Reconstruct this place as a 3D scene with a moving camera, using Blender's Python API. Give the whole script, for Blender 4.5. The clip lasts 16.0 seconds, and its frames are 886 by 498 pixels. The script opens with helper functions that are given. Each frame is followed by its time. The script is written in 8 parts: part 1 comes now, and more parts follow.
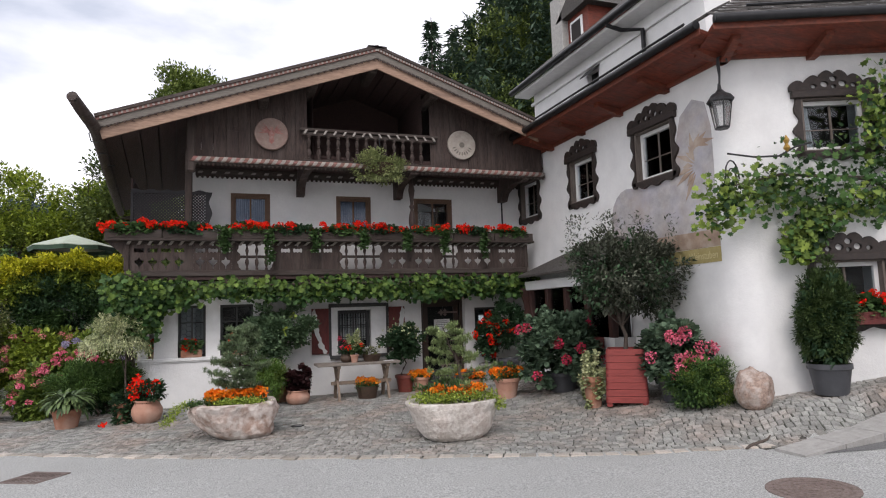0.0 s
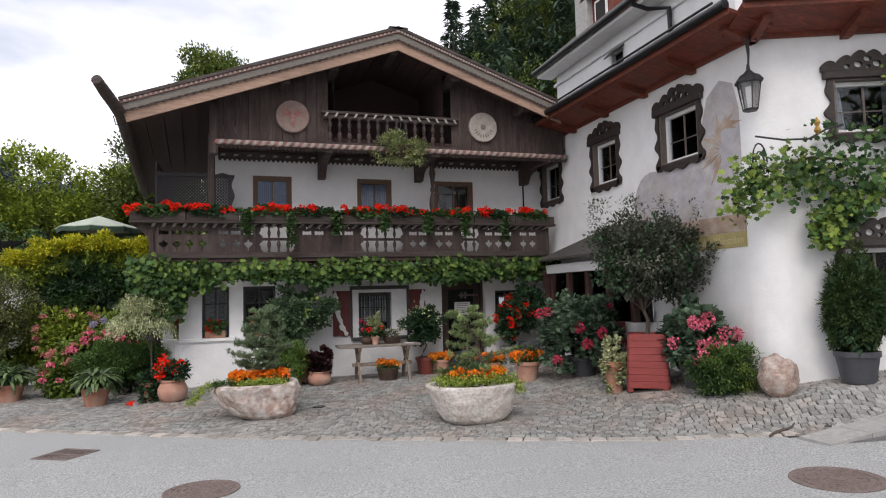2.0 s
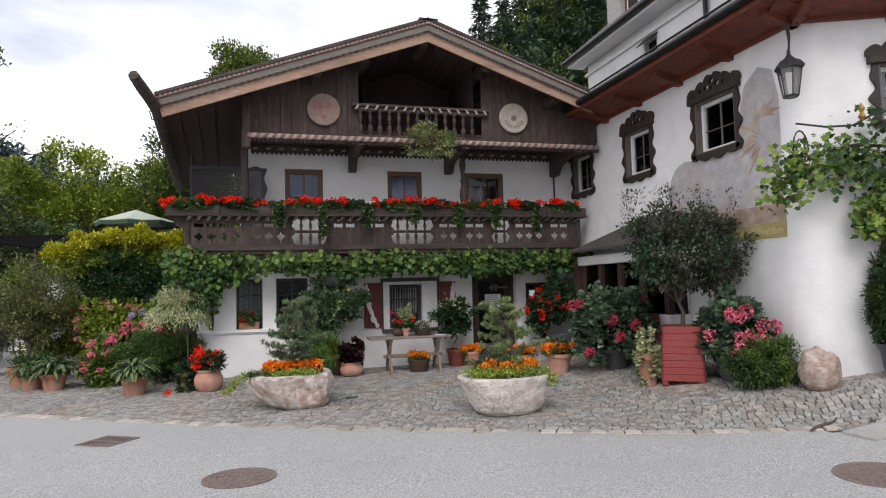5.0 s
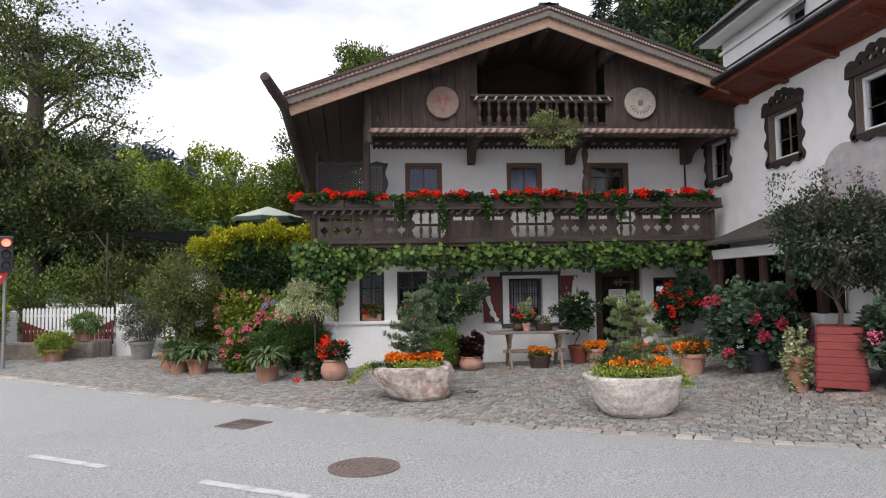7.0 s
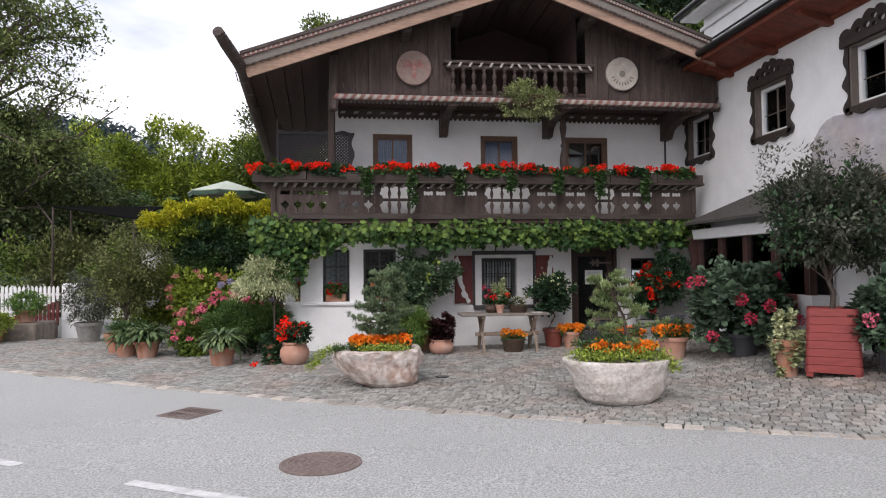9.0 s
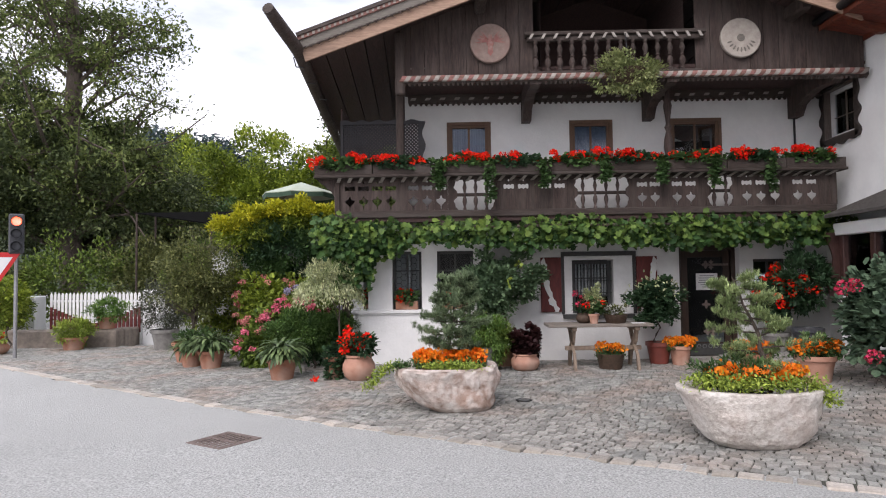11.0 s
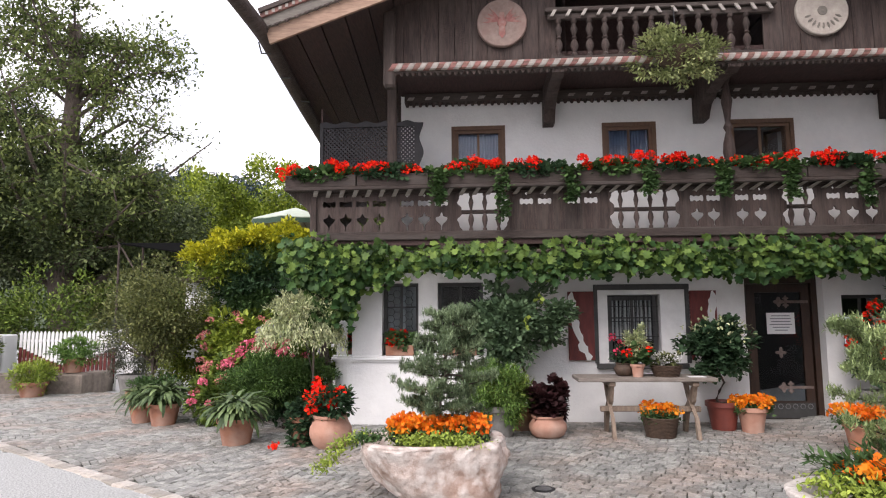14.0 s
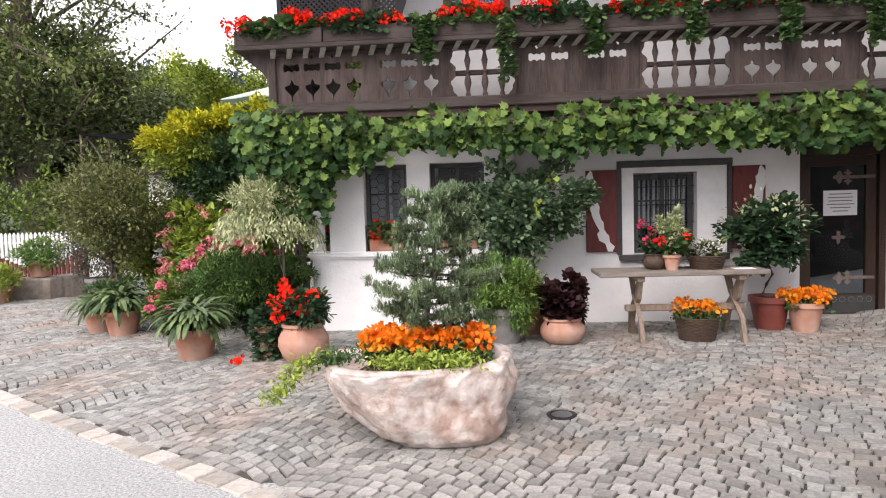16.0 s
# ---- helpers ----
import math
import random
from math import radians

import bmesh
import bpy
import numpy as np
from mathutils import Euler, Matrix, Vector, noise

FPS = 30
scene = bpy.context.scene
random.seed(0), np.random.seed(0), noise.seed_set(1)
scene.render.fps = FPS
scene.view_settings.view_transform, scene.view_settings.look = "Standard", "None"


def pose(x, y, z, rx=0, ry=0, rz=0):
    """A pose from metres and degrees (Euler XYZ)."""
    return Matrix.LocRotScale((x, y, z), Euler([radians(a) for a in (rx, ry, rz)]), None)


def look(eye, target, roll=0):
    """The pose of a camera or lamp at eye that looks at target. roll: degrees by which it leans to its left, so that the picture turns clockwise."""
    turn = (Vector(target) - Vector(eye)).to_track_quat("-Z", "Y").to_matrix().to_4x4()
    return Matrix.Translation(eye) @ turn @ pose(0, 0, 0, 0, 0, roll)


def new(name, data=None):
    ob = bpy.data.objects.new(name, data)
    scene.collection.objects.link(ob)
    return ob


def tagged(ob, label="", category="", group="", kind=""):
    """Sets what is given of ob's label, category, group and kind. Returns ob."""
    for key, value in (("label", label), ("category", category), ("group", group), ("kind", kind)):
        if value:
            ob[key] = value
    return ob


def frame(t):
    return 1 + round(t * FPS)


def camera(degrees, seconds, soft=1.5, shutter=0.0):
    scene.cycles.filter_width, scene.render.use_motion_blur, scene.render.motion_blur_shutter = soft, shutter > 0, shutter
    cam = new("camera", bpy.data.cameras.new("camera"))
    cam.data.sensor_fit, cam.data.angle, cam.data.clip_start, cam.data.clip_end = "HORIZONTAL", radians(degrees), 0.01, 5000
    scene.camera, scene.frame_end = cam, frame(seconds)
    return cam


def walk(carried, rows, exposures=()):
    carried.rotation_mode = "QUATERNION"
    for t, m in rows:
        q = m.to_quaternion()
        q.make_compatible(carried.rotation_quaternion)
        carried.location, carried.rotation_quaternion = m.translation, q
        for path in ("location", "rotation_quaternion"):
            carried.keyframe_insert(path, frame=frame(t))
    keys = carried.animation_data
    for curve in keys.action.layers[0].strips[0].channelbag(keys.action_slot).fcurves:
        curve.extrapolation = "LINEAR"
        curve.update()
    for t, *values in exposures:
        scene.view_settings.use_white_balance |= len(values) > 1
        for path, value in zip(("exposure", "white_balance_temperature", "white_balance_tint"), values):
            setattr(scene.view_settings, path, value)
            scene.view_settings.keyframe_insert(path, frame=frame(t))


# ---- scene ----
cam = camera(70.3, 16.0, 1.1)
PATH = [
    (0, (0.065, 0.231, 1.878), (0.737, 2.105, 2.076), -1.9),
    (0.5, (-0.059, 0.28, 1.772), (0.576, 2.165, 1.975), -1.8),
    (1, (-0.066, 0.291, 1.822), (0.557, 2.182, 2.008), -1.9),
    (1.5, (-0.017, 0.275, 1.877), (0.572, 2.177, 2.061), -1.1),
    (2, (0.068, 0.249, 1.915), (0.678, 2.148, 2.056), -1.5),
    (2.5, (0.082, 0.236, 1.907), (0.641, 2.151, 2.047), -1.8),
    (3, (0.06, 0.229, 1.892), (0.607, 2.148, 2.028), -2.0),
    (5.5, (-0.01, 0.321, 1.892), (0.494, 2.253, 2.001), -1.0),
    (6, (-0.063, 0.369, 1.894), (0.362, 2.322, 1.971), -1.3),
    (6.5, (-0.056, 0.429, 1.879), (0.276, 2.4, 1.968), -1.3),
    (7, (-0.004, 0.525, 1.859), (0.158, 2.515, 1.974), -1.0),
    (7.5, (0.013, 0.623, 1.835), (0.145, 2.618, 1.884), -1.7),
    (8, (-0.007, 0.794, 1.784), (0.181, 2.783, 1.861), -0.0),
    (8.2, (-0.009, 0.882, 1.773), (0.257, 2.863, 1.835), -0.5),
    (10.3, (0.297, 2.213, 1.722), (0.433, 4.207, 1.809), -1.4),
    (10.5, (0.339, 2.384, 1.712), (0.408, 4.379, 1.841), -1.3),
    (11, (0.401, 2.745, 1.716), (0.368, 4.742, 1.802), -0.8),
    (11.5, (0.393, 3.131, 1.717), (0.285, 5.127, 1.764), -1.5),
    (12, (0.474, 3.485, 1.667), (0.327, 5.478, 1.732), -2.9),
    (12.5, (0.557, 3.822, 1.667), (0.435, 5.816, 1.748), -1.6),
    (13, (0.6, 4.238, 1.696), (0.555, 6.232, 1.841), -0.8),
    (13.5, (0.694, 4.643, 1.66), (0.579, 6.623, 1.921), -0.3),
    (14, (0.76, 4.98, 1.662), (0.635, 6.964, 1.879), -0.4),
    (14.5, (0.744, 5.383, 1.644), (0.64, 7.378, 1.743), -1.2),
    (15, (0.807, 5.789, 1.622), (0.658, 7.783, 1.677), -1.2),
    (15.5, (0.822, 6.149, 1.582), (0.658, 8.142, 1.545), -0.5),
    (16, (0.794, 6.502, 1.576), (0.649, 8.493, 1.459), -1.7),
]
EXPOSURE = [(0, 0.3, 6480, 16), (5.5, 0.34, 6460, 16), (8, 0.4, 6430, 17), (11, 0.61, 6430, 18), (12, 0.67, 6470, 18), (13, 0.85, 6520, 19), (14.5, 1.02, 6620, 19), (16, 1.2, 6680, 19)]
walk(cam, [(t, look(eye, target, roll)) for t, eye, target, roll in PATH], EXPOSURE)

# ---- world, sun ----
world = bpy.data.worlds.new("overcast_sky")
scene.world = world
world.use_nodes = True
wn, wl = world.node_tree.nodes, world.node_tree.links
wn.clear()
w_out = wn.new("ShaderNodeOutputWorld")
w_bg = wn.new("ShaderNodeBackground")
w_sky = wn.new("ShaderNodeTexSky")
w_sky.sky_type, w_sky.sun_disc = "NISHITA", False
w_sky.sun_elevation, w_sky.sun_rotation = radians(42), radians(202)
w_sky.air_density, w_sky.dust_density = 1.0, 2.0
w_co = wn.new("ShaderNodeTexCoord")
w_map = wn.new("ShaderNodeMapping")
w_map.inputs["Scale"].default_value = (1.0, 1.0, 2.6)
w_noise = wn.new("ShaderNodeTexNoise")
w_noise.inputs["Scale"].default_value, w_noise.inputs["Detail"].default_value = 2.0, 7
w_ramp = wn.new("ShaderNodeValToRGB")
w_ramp.color_ramp.elements[0].position, w_ramp.color_ramp.elements[0].color = 0.36, (5.2, 5.7, 6.5, 1)
w_ramp.color_ramp.elements[1].position, w_ramp.color_ramp.elements[1].color = 0.56, (11.5, 11.6, 11.8, 1)
w_mix = wn.new("ShaderNodeMix")
w_mix.data_type = "RGBA"
w_mix.inputs["Factor"].default_value = 0.9
wl.new(w_co.outputs["Generated"], w_map.inputs["Vector"])
wl.new(w_map.outputs["Vector"], w_noise.inputs["Vector"])
wl.new(w_noise.outputs["Fac"], w_ramp.inputs["Fac"])
wl.new(w_sky.outputs["Color"], w_mix.inputs["A"])
wl.new(w_ramp.outputs["Color"], w_mix.inputs["B"])
wl.new(w_mix.outputs["Result"], w_bg.inputs["Color"])
w_bg.inputs["Strength"].default_value = 0.11
wl.new(w_bg.outputs["Background"], w_out.inputs["Surface"])

sun = new("sun", bpy.data.lights.new("sun", "SUN"))
sun.data.energy, sun.data.angle, sun.data.color = 1.15, radians(30), (1.0, 0.96, 0.9)
sun.matrix_world = look((-12, -22, 33), (2, 12, 0))

# ---- materials ----
def mat(name, c1, c2=None, rough=0.7, scale=8.0, bump=0.0, bscale=60.0, metal=0.0, spec=0.5, stretch=(1, 1, 1), c3=None, c3scale=0.8, c3amt=0.35,
        island=0.0, per_object=0.0, leaf=0.0, coat=0.0, c4=None, c4scale=3.0, c4amt=0.5):
    """A surface with colour variation at two scales and fine relief, in object space."""
    m = bpy.data.materials.new(name)
    m.use_nodes = True
    n, l = m.node_tree.nodes, m.node_tree.links
    b = n["Principled BSDF"]
    b.inputs["Roughness"].default_value, b.inputs["Metallic"].default_value = rough, metal
    b.inputs["Specular IOR Level"].default_value = spec
    b.inputs["Coat Weight"].default_value = coat
    c2 = c2 or tuple(0.75 * c for c in c1)
    geo = n.new("ShaderNodeTexCoord")
    mp = n.new("ShaderNodeMapping")
    mp.inputs["Scale"].default_value = stretch
    l.new(geo.outputs["Object"], mp.inputs["Vector"])
    t = n.new("ShaderNodeTexNoise")
    t.inputs["Scale"].default_value, t.inputs["Detail"].default_value, t.inputs["Roughness"].default_value = scale, 6, 0.65
    l.new(mp.outputs["Vector"], t.inputs["Vector"])
    r = n.new("ShaderNodeValToRGB")
    r.color_ramp.elements[0].position, r.color_ramp.elements[1].position = 0.33, 0.67
    r.color_ramp.elements[0].color, r.color_ramp.elements[1].color = (*c2, 1), (*c1, 1)
    l.new(t.outputs["Fac"], r.inputs["Fac"])
    col = r.outputs["Color"]
    for c3, c3scale, c3amt in ((c3, c3scale, c3amt), (c4, c4scale, c4amt)):
        if not c3:
            continue
        t3 = n.new("ShaderNodeTexNoise")
        t3.inputs["Scale"].default_value, t3.inputs["Detail"].default_value = c3scale, 5
        l.new(mp.outputs["Vector"], t3.inputs["Vector"])
        r3 = n.new("ShaderNodeValToRGB")
        r3.color_ramp.elements[0].position, r3.color_ramp.elements[1].position = 0.45, 0.7
        r3.color_ramp.elements[0].color, r3.color_ramp.elements[1].color = (0, 0, 0, 1), (c3amt, c3amt, c3amt, 1)
        l.new(t3.outputs["Fac"], r3.inputs["Fac"])
        x3 = n.new("ShaderNodeMix")
        x3.data_type = "RGBA"
        l.new(r3.outputs["Color"], x3.inputs["Factor"])
        l.new(col, x3.inputs["A"])
        x3.inputs["B"].default_value = (*c3, 1)
        col = x3.outputs["Result"]
    for amount, node, socket in ((island, "ShaderNodeNewGeometry", "Random Per Island"), (per_object, "ShaderNodeObjectInfo", "Random")):
        if amount:
            g = n.new(node)
            mr = n.new("ShaderNodeMapRange")
            mr.inputs["To Min"].default_value, mr.inputs["To Max"].default_value = 1 - amount, 1 + amount
            l.new(g.outputs[socket], mr.inputs["Value"])
            hs = n.new("ShaderNodeHueSaturation")
            l.new(mr.outputs["Result"], hs.inputs["Value"])
            mh = n.new("ShaderNodeMapRange")
            mh.inputs["To Min"].default_value, mh.inputs["To Max"].default_value = 0.5 + 0.03 * amount, 0.5 - 0.03 * amount
            l.new(g.outputs[socket], mh.inputs["Value"])
            l.new(mh.outputs["Result"], hs.inputs["Hue"])
            l.new(col, hs.inputs["Color"])
            col = hs.outputs["Color"]
    l.new(col, b.inputs["Base Color"])
    if bump:
        tb = n.new("ShaderNodeTexNoise")
        tb.inputs["Scale"].default_value, tb.inputs["Detail"].default_value, tb.inputs["Roughness"].default_value = bscale, 9, 0.62
        l.new(mp.outputs["Vector"], tb.inputs["Vector"])
        bp = n.new("ShaderNodeBump")
        bp.inputs["Strength"].default_value, bp.inputs["Distance"].default_value = bump, 0.02
        l.new(tb.outputs["Fac"], bp.inputs["Height"])
        l.new(bp.outputs["Normal"], b.inputs["Normal"])
    if leaf:
        tr = n.new("ShaderNodeBsdfTranslucent")
        l.new(col, tr.inputs["Color"])
        mx = n.new("ShaderNodeMixShader")
        mx.inputs["Fac"].default_value = leaf
        l.new(b.outputs["BSDF"], mx.inputs[1])
        l.new(tr.outputs["BSDF"], mx.inputs[2])
        l.new(mx.outputs["Shader"], n["Material Output"].inputs["Surface"])
    return m


def glass_mat(name, tint=(0.8, 0.84, 0.86), rough=0.02):
    """Thin clear glass: it lets light straight through and mirrors more at a slant."""
    m = bpy.data.materials.new(name)
    m.use_nodes = True
    n, l = m.node_tree.nodes, m.node_tree.links
    clear, gloss, mx, fr = n.new("ShaderNodeBsdfTransparent"), n.new("ShaderNodeBsdfGlossy"), n.new("ShaderNodeMixShader"), n.new("ShaderNodeFresnel")
    clear.inputs["Color"].default_value = (*tint, 1)
    gloss.inputs["Roughness"].default_value = rough
    fr.inputs["IOR"].default_value = 1.4
    l.new(fr.outputs["Fac"], mx.inputs["Fac"])
    l.new(clear.outputs["BSDF"], mx.inputs[1])
    l.new(gloss.outputs["BSDF"], mx.inputs[2])
    l.new(mx.outputs["Shader"], n["Material Output"].inputs["Surface"])
    return m


def leafmat(name, c1, c2, rough=0.55, scale=3.0, island=0.4, leaf=0.14):
    return mat(name, c1, c2, rough=rough, scale=scale, island=island, leaf=leaf, spec=0.2)


ASPHALT = mat("asphalt", (0.68, 0.69, 0.67), (0.19, 0.194, 0.188), 0.7, 55, 1.0, 90, c3=(0.34, 0.345, 0.335), c3scale=0.4, c3amt=0.4)
BED = mat("joint_sand", (0.085, 0.08, 0.07), (0.04, 0.037, 0.032), 0.95, 14, 0.6, 120, c3=(0.04, 0.065, 0.025), c3scale=1.2, c3amt=0.5)
SETT = mat("granite_sett", (0.4, 0.4, 0.37), (0.22, 0.222, 0.205), 0.68, 40, 0.8, 90, c3=(0.36, 0.25, 0.19), c3scale=1.1, c3amt=0.55, c4=(0.2, 0.2, 0.195), c4scale=5.0, c4amt=0.5, island=0.3)
SETT_ONE = mat("granite_sett_single", (0.4, 0.4, 0.37), (0.22, 0.222, 0.205), 0.68, 40, 0.8, 90, c3=(0.36, 0.25, 0.19), c3scale=1.1, c3amt=0.55, c4=(0.2, 0.2, 0.195), c4scale=5.0, c4amt=0.5, per_object=0.3)
KERB = mat("kerb_granite", (0.5, 0.465, 0.42), (0.34, 0.315, 0.285), 0.8, 30, 0.8, 80, c3=(0.42, 0.33, 0.22), c3scale=1.1, c3amt=0.5, per_object=0.3)
CONCRETE = mat("concrete", (0.42, 0.41, 0.39), (0.3, 0.295, 0.28), 0.9, 12, 0.4, 90, c3=(0.2, 0.2, 0.18), c3scale=1.5)
PLASTER = mat("white_lime_plaster", (0.8, 0.8, 0.79), (0.72, 0.72, 0.715), 0.9, 3.0, 0.35, 26, c3=(0.6, 0.585, 0.56), c3scale=0.55, c3amt=0.35)
WOOD = mat("dark_weathered_wood", (0.078, 0.05, 0.041), (0.021, 0.0135, 0.011), 0.75, 9, 0.7, 40, stretch=(6, 6, 0.7), c3=(0.115, 0.09, 0.078), c3scale=1.6, c3amt=0.5, island=0.25, c4=(0.02, 0.014, 0.012), c4scale=2.6, c4amt=0.4)
WOOD_H = mat("dark_weathered_beam", (0.075, 0.052, 0.043), (0.026, 0.018, 0.015), 0.75, 9, 0.7, 40, stretch=(0.7, 6, 6), c3=(0.105, 0.09, 0.08), c3scale=1.6, c3amt=0.5, island=0.2)
SOFFIT = mat("dark_soffit_boards", (0.07, 0.038, 0.033), (0.028, 0.0155, 0.0135), 0.8, 8, 0.5, 40, stretch=(6, 0.7, 6), island=0.3)
BARGE = mat("barge_plank", (0.42, 0.28, 0.2), (0.25, 0.155, 0.11), 0.75, 8, 0.5, 40, stretch=(0.9, 7, 7), c3=(0.12, 0.08, 0.06), c3amt=0.5)
BARGE_GREY = mat("barge_trim", (0.2, 0.18, 0.155), (0.12, 0.105, 0.09), 0.8, 8, 0.4, 40, stretch=(0.9, 7, 7))
REDWOOD = mat("red_brown_eaves_wood", (0.25, 0.052, 0.025), (0.1, 0.023, 0.013), 0.6, 5, 0.4, 40, stretch=(1.5, 6, 6), island=0.25, c4=(0.06, 0.022, 0.016), c4scale=1.5, c4amt=0.6)
LEDGE = mat("ledge_tile", (0.27, 0.125, 0.1), (0.13, 0.065, 0.055), 0.75, 14, 0.4, 60, island=0.35)
DENTIL = mat("pale_dentil_paint", (0.4, 0.37, 0.33), (0.22, 0.195, 0.175), 0.8, 10, 0.3, 50)
FRAME_BROWN = mat("brown_window_frame", (0.16, 0.09, 0.052), (0.1, 0.055, 0.033), 0.55, 10, 0.3, 50, stretch=(5, 5, 0.8))
FRAME_GREY = mat("grey_green_frame", (0.06, 0.06, 0.058), (0.035, 0.036, 0.036), 0.6, 10, 0.3, 50)
WHITE_PAINT = mat("white_paint", (0.78, 0.78, 0.77), (0.68, 0.68, 0.67), 0.5, 6, 0.1, 40)
LINING = mat("grey_brown_lining", (0.17, 0.14, 0.12), (0.1, 0.08, 0.068), 0.7, 9, 0.3, 50, stretch=(5, 5, 0.8))
CARVED = mat("carved_dark_wood", (0.04, 0.027, 0.022), (0.018, 0.013, 0.011), 0.6, 12, 0.4, 50)
RED_PAINT = mat("oxblood_shutter_paint", (0.16, 0.028, 0.024), (0.1, 0.018, 0.016), 0.6, 7, 0.3, 40, stretch=(4, 4, 0.8))
MAROON = mat("maroon_stained_wood", (0.075, 0.03, 0.024), (0.035, 0.015, 0.012), 0.55, 8, 0.3, 40, stretch=(5, 5, 0.8))
RED_BOX = mat("red_planter_paint", (0.3, 0.05, 0.04), (0.2, 0.03, 0.025), 0.55, 8, 0.3, 40, stretch=(0.8, 4, 4), island=0.15)
DOORWOOD = mat("door_brown", (0.05, 0.026, 0.016), (0.024, 0.013, 0.009), 0.4, 8, 0.3, 40, stretch=(5, 5, 0.7))
IRON = mat("dark_iron", (0.06, 0.06, 0.062), (0.03, 0.03, 0.032), 0.5, 20, 0.3, 80, metal=0.6)
STEEL = mat("grey_steel", (0.4, 0.4, 0.41), (0.3, 0.3, 0.31), 0.4, 20, 0.1, 80, metal=0.8)
RUST = mat("rusty_cast_iron", (0.26, 0.205, 0.185), (0.15, 0.115, 0.1), 0.8, 25, 0.5, 90, metal=0.3)
GLASS = glass_mat("dark_window_glass")
CURTAIN = mat("blue_curtain", (0.3, 0.36, 0.5), (0.16, 0.2, 0.32), 0.9, 5)
# near-black colour standing in for the shade of unlit rooms
ROOM_SHADE = mat("unlit_room_shade", (0.024, 0.02, 0.018), (0.014, 0.012, 0.011), 0.9, 3)
LACE = mat("white_lace", (0.6, 0.6, 0.58), (0.35, 0.35, 0.34), 0.9, 40)
SLATE = mat("dark_shingle", (0.075, 0.068, 0.062), (0.038, 0.034, 0.031), 0.85, 16, 0.6, 60, island=0.4)
BLACKMETAL = mat("black_sheet_metal", (0.022, 0.022, 0.024), (0.012, 0.012, 0.013), 0.45, 10, 0.1, 50, metal=0.4)
TERRA = mat("terracotta", (0.42, 0.19, 0.115), (0.3, 0.13, 0.08), 0.8, 9, 0.3, 60, c3=(0.45, 0.34, 0.28), c3scale=3, c3amt=0.6, per_object=0.12)
PINKTERRA = mat("pale_terracotta", (0.5, 0.28, 0.2), (0.4, 0.2, 0.14), 0.8, 7, 0.3, 60, c3=(0.5, 0.4, 0.34), c3scale=3, c3amt=0.5)
REDPOT = mat("red_plastic_pot", (0.22, 0.055, 0.04), (0.16, 0.04, 0.03), 0.5, 7, 0.1, 60)
GREYPOT = mat("grey_stone_pot", (0.26, 0.25, 0.235), (0.17, 0.165, 0.155), 0.85, 9, 0.4, 60)
ANTHRACITE = mat("anthracite_plastic_pot", (0.06, 0.062, 0.07), (0.045, 0.047, 0.053), 0.5, 7, 0.1, 60)
SOIL = mat("potting_soil", (0.05, 0.035, 0.025), (0.025, 0.018, 0.013), 0.95, 30, 0.9, 60)
MARBLE = mat("pink_white_marble", (0.64, 0.55, 0.5), (0.3, 0.21, 0.165), 0.85, 10, 1.0, 17, c3=(0.24, 0.14, 0.095), c3scale=1.9, c3amt=0.85, c4=(0.72, 0.68, 0.64), c4scale=6.5, c4amt=0.85)
MARBLE_W = mat("grey_white_limestone", (0.68, 0.64, 0.59), (0.42, 0.37, 0.33), 0.85, 24, 1.0, 26, c3=(0.46, 0.36, 0.31), c3scale=2.6, c3amt=0.5, c4=(0.74, 0.71, 0.67), c4scale=6.0, c4amt=0.7)
BOULDER = mat("granite_boulder", (0.46, 0.34, 0.28), (0.2, 0.14, 0.11), 0.85, 30, 0.8, 40, c3=(0.55, 0.5, 0.46), c3scale=9, c3amt=0.7)
OLDWALL = mat("old_stone_wall", (0.3, 0.25, 0.21), (0.17, 0.145, 0.12), 0.9, 6, 0.9, 22)
WICKER = mat("dark_wicker", (0.09, 0.055, 0.035), (0.045, 0.028, 0.018), 0.7, 30, 0.4, 80)
TABLEWOOD = mat("grey_weathered_table_wood", (0.27, 0.235, 0.2), (0.16, 0.135, 0.115), 0.8, 8, 0.5, 50, stretch=(0.8, 7, 7))
LEGWOOD = mat("table_leg_wood", (0.3, 0.23, 0.17), (0.17, 0.125, 0.095), 0.75, 8, 0.4, 50, stretch=(5, 5, 0.8))
BARK = mat("grey_bark", (0.13, 0.1, 0.08), (0.06, 0.048, 0.04), 0.9, 14, 0.8, 40, stretch=(3, 3, 0.6))
CANVAS = mat("pale_green_canvas", (0.42, 0.47, 0.39), (0.34, 0.39, 0.31), 0.85, 5, 0.1, 60)
CANVAS_GREEN = mat("dark_green_canvas", (0.06, 0.11, 0.075), (0.04, 0.075, 0.05), 0.85, 5, 0.1, 60)
NET = mat("dark_awning_cloth", (0.006, 0.006, 0.006), (0.004, 0.004, 0.004), 1.0, 5, spec=0.02)
LATTICE = mat("grey_lattice_paint", (0.02, 0.019, 0.021), (0.012, 0.011, 0.013), 0.8, 6, 0.1, 40)
PAPER = mat("white_paper", (0.8, 0.8, 0.8), (0.76, 0.76, 0.76), 0.6, 4)
INK = mat("grey_print", (0.2, 0.2, 0.22), (0.16, 0.16, 0.18), 0.6, 4)
DISC_PINK = mat("painted_disc", (0.25, 0.185, 0.155), (0.17, 0.115, 0.095), 0.7, 10, 0.4, 40, c3=(0.22, 0.12, 0.1), c3scale=4, c3amt=0.6)
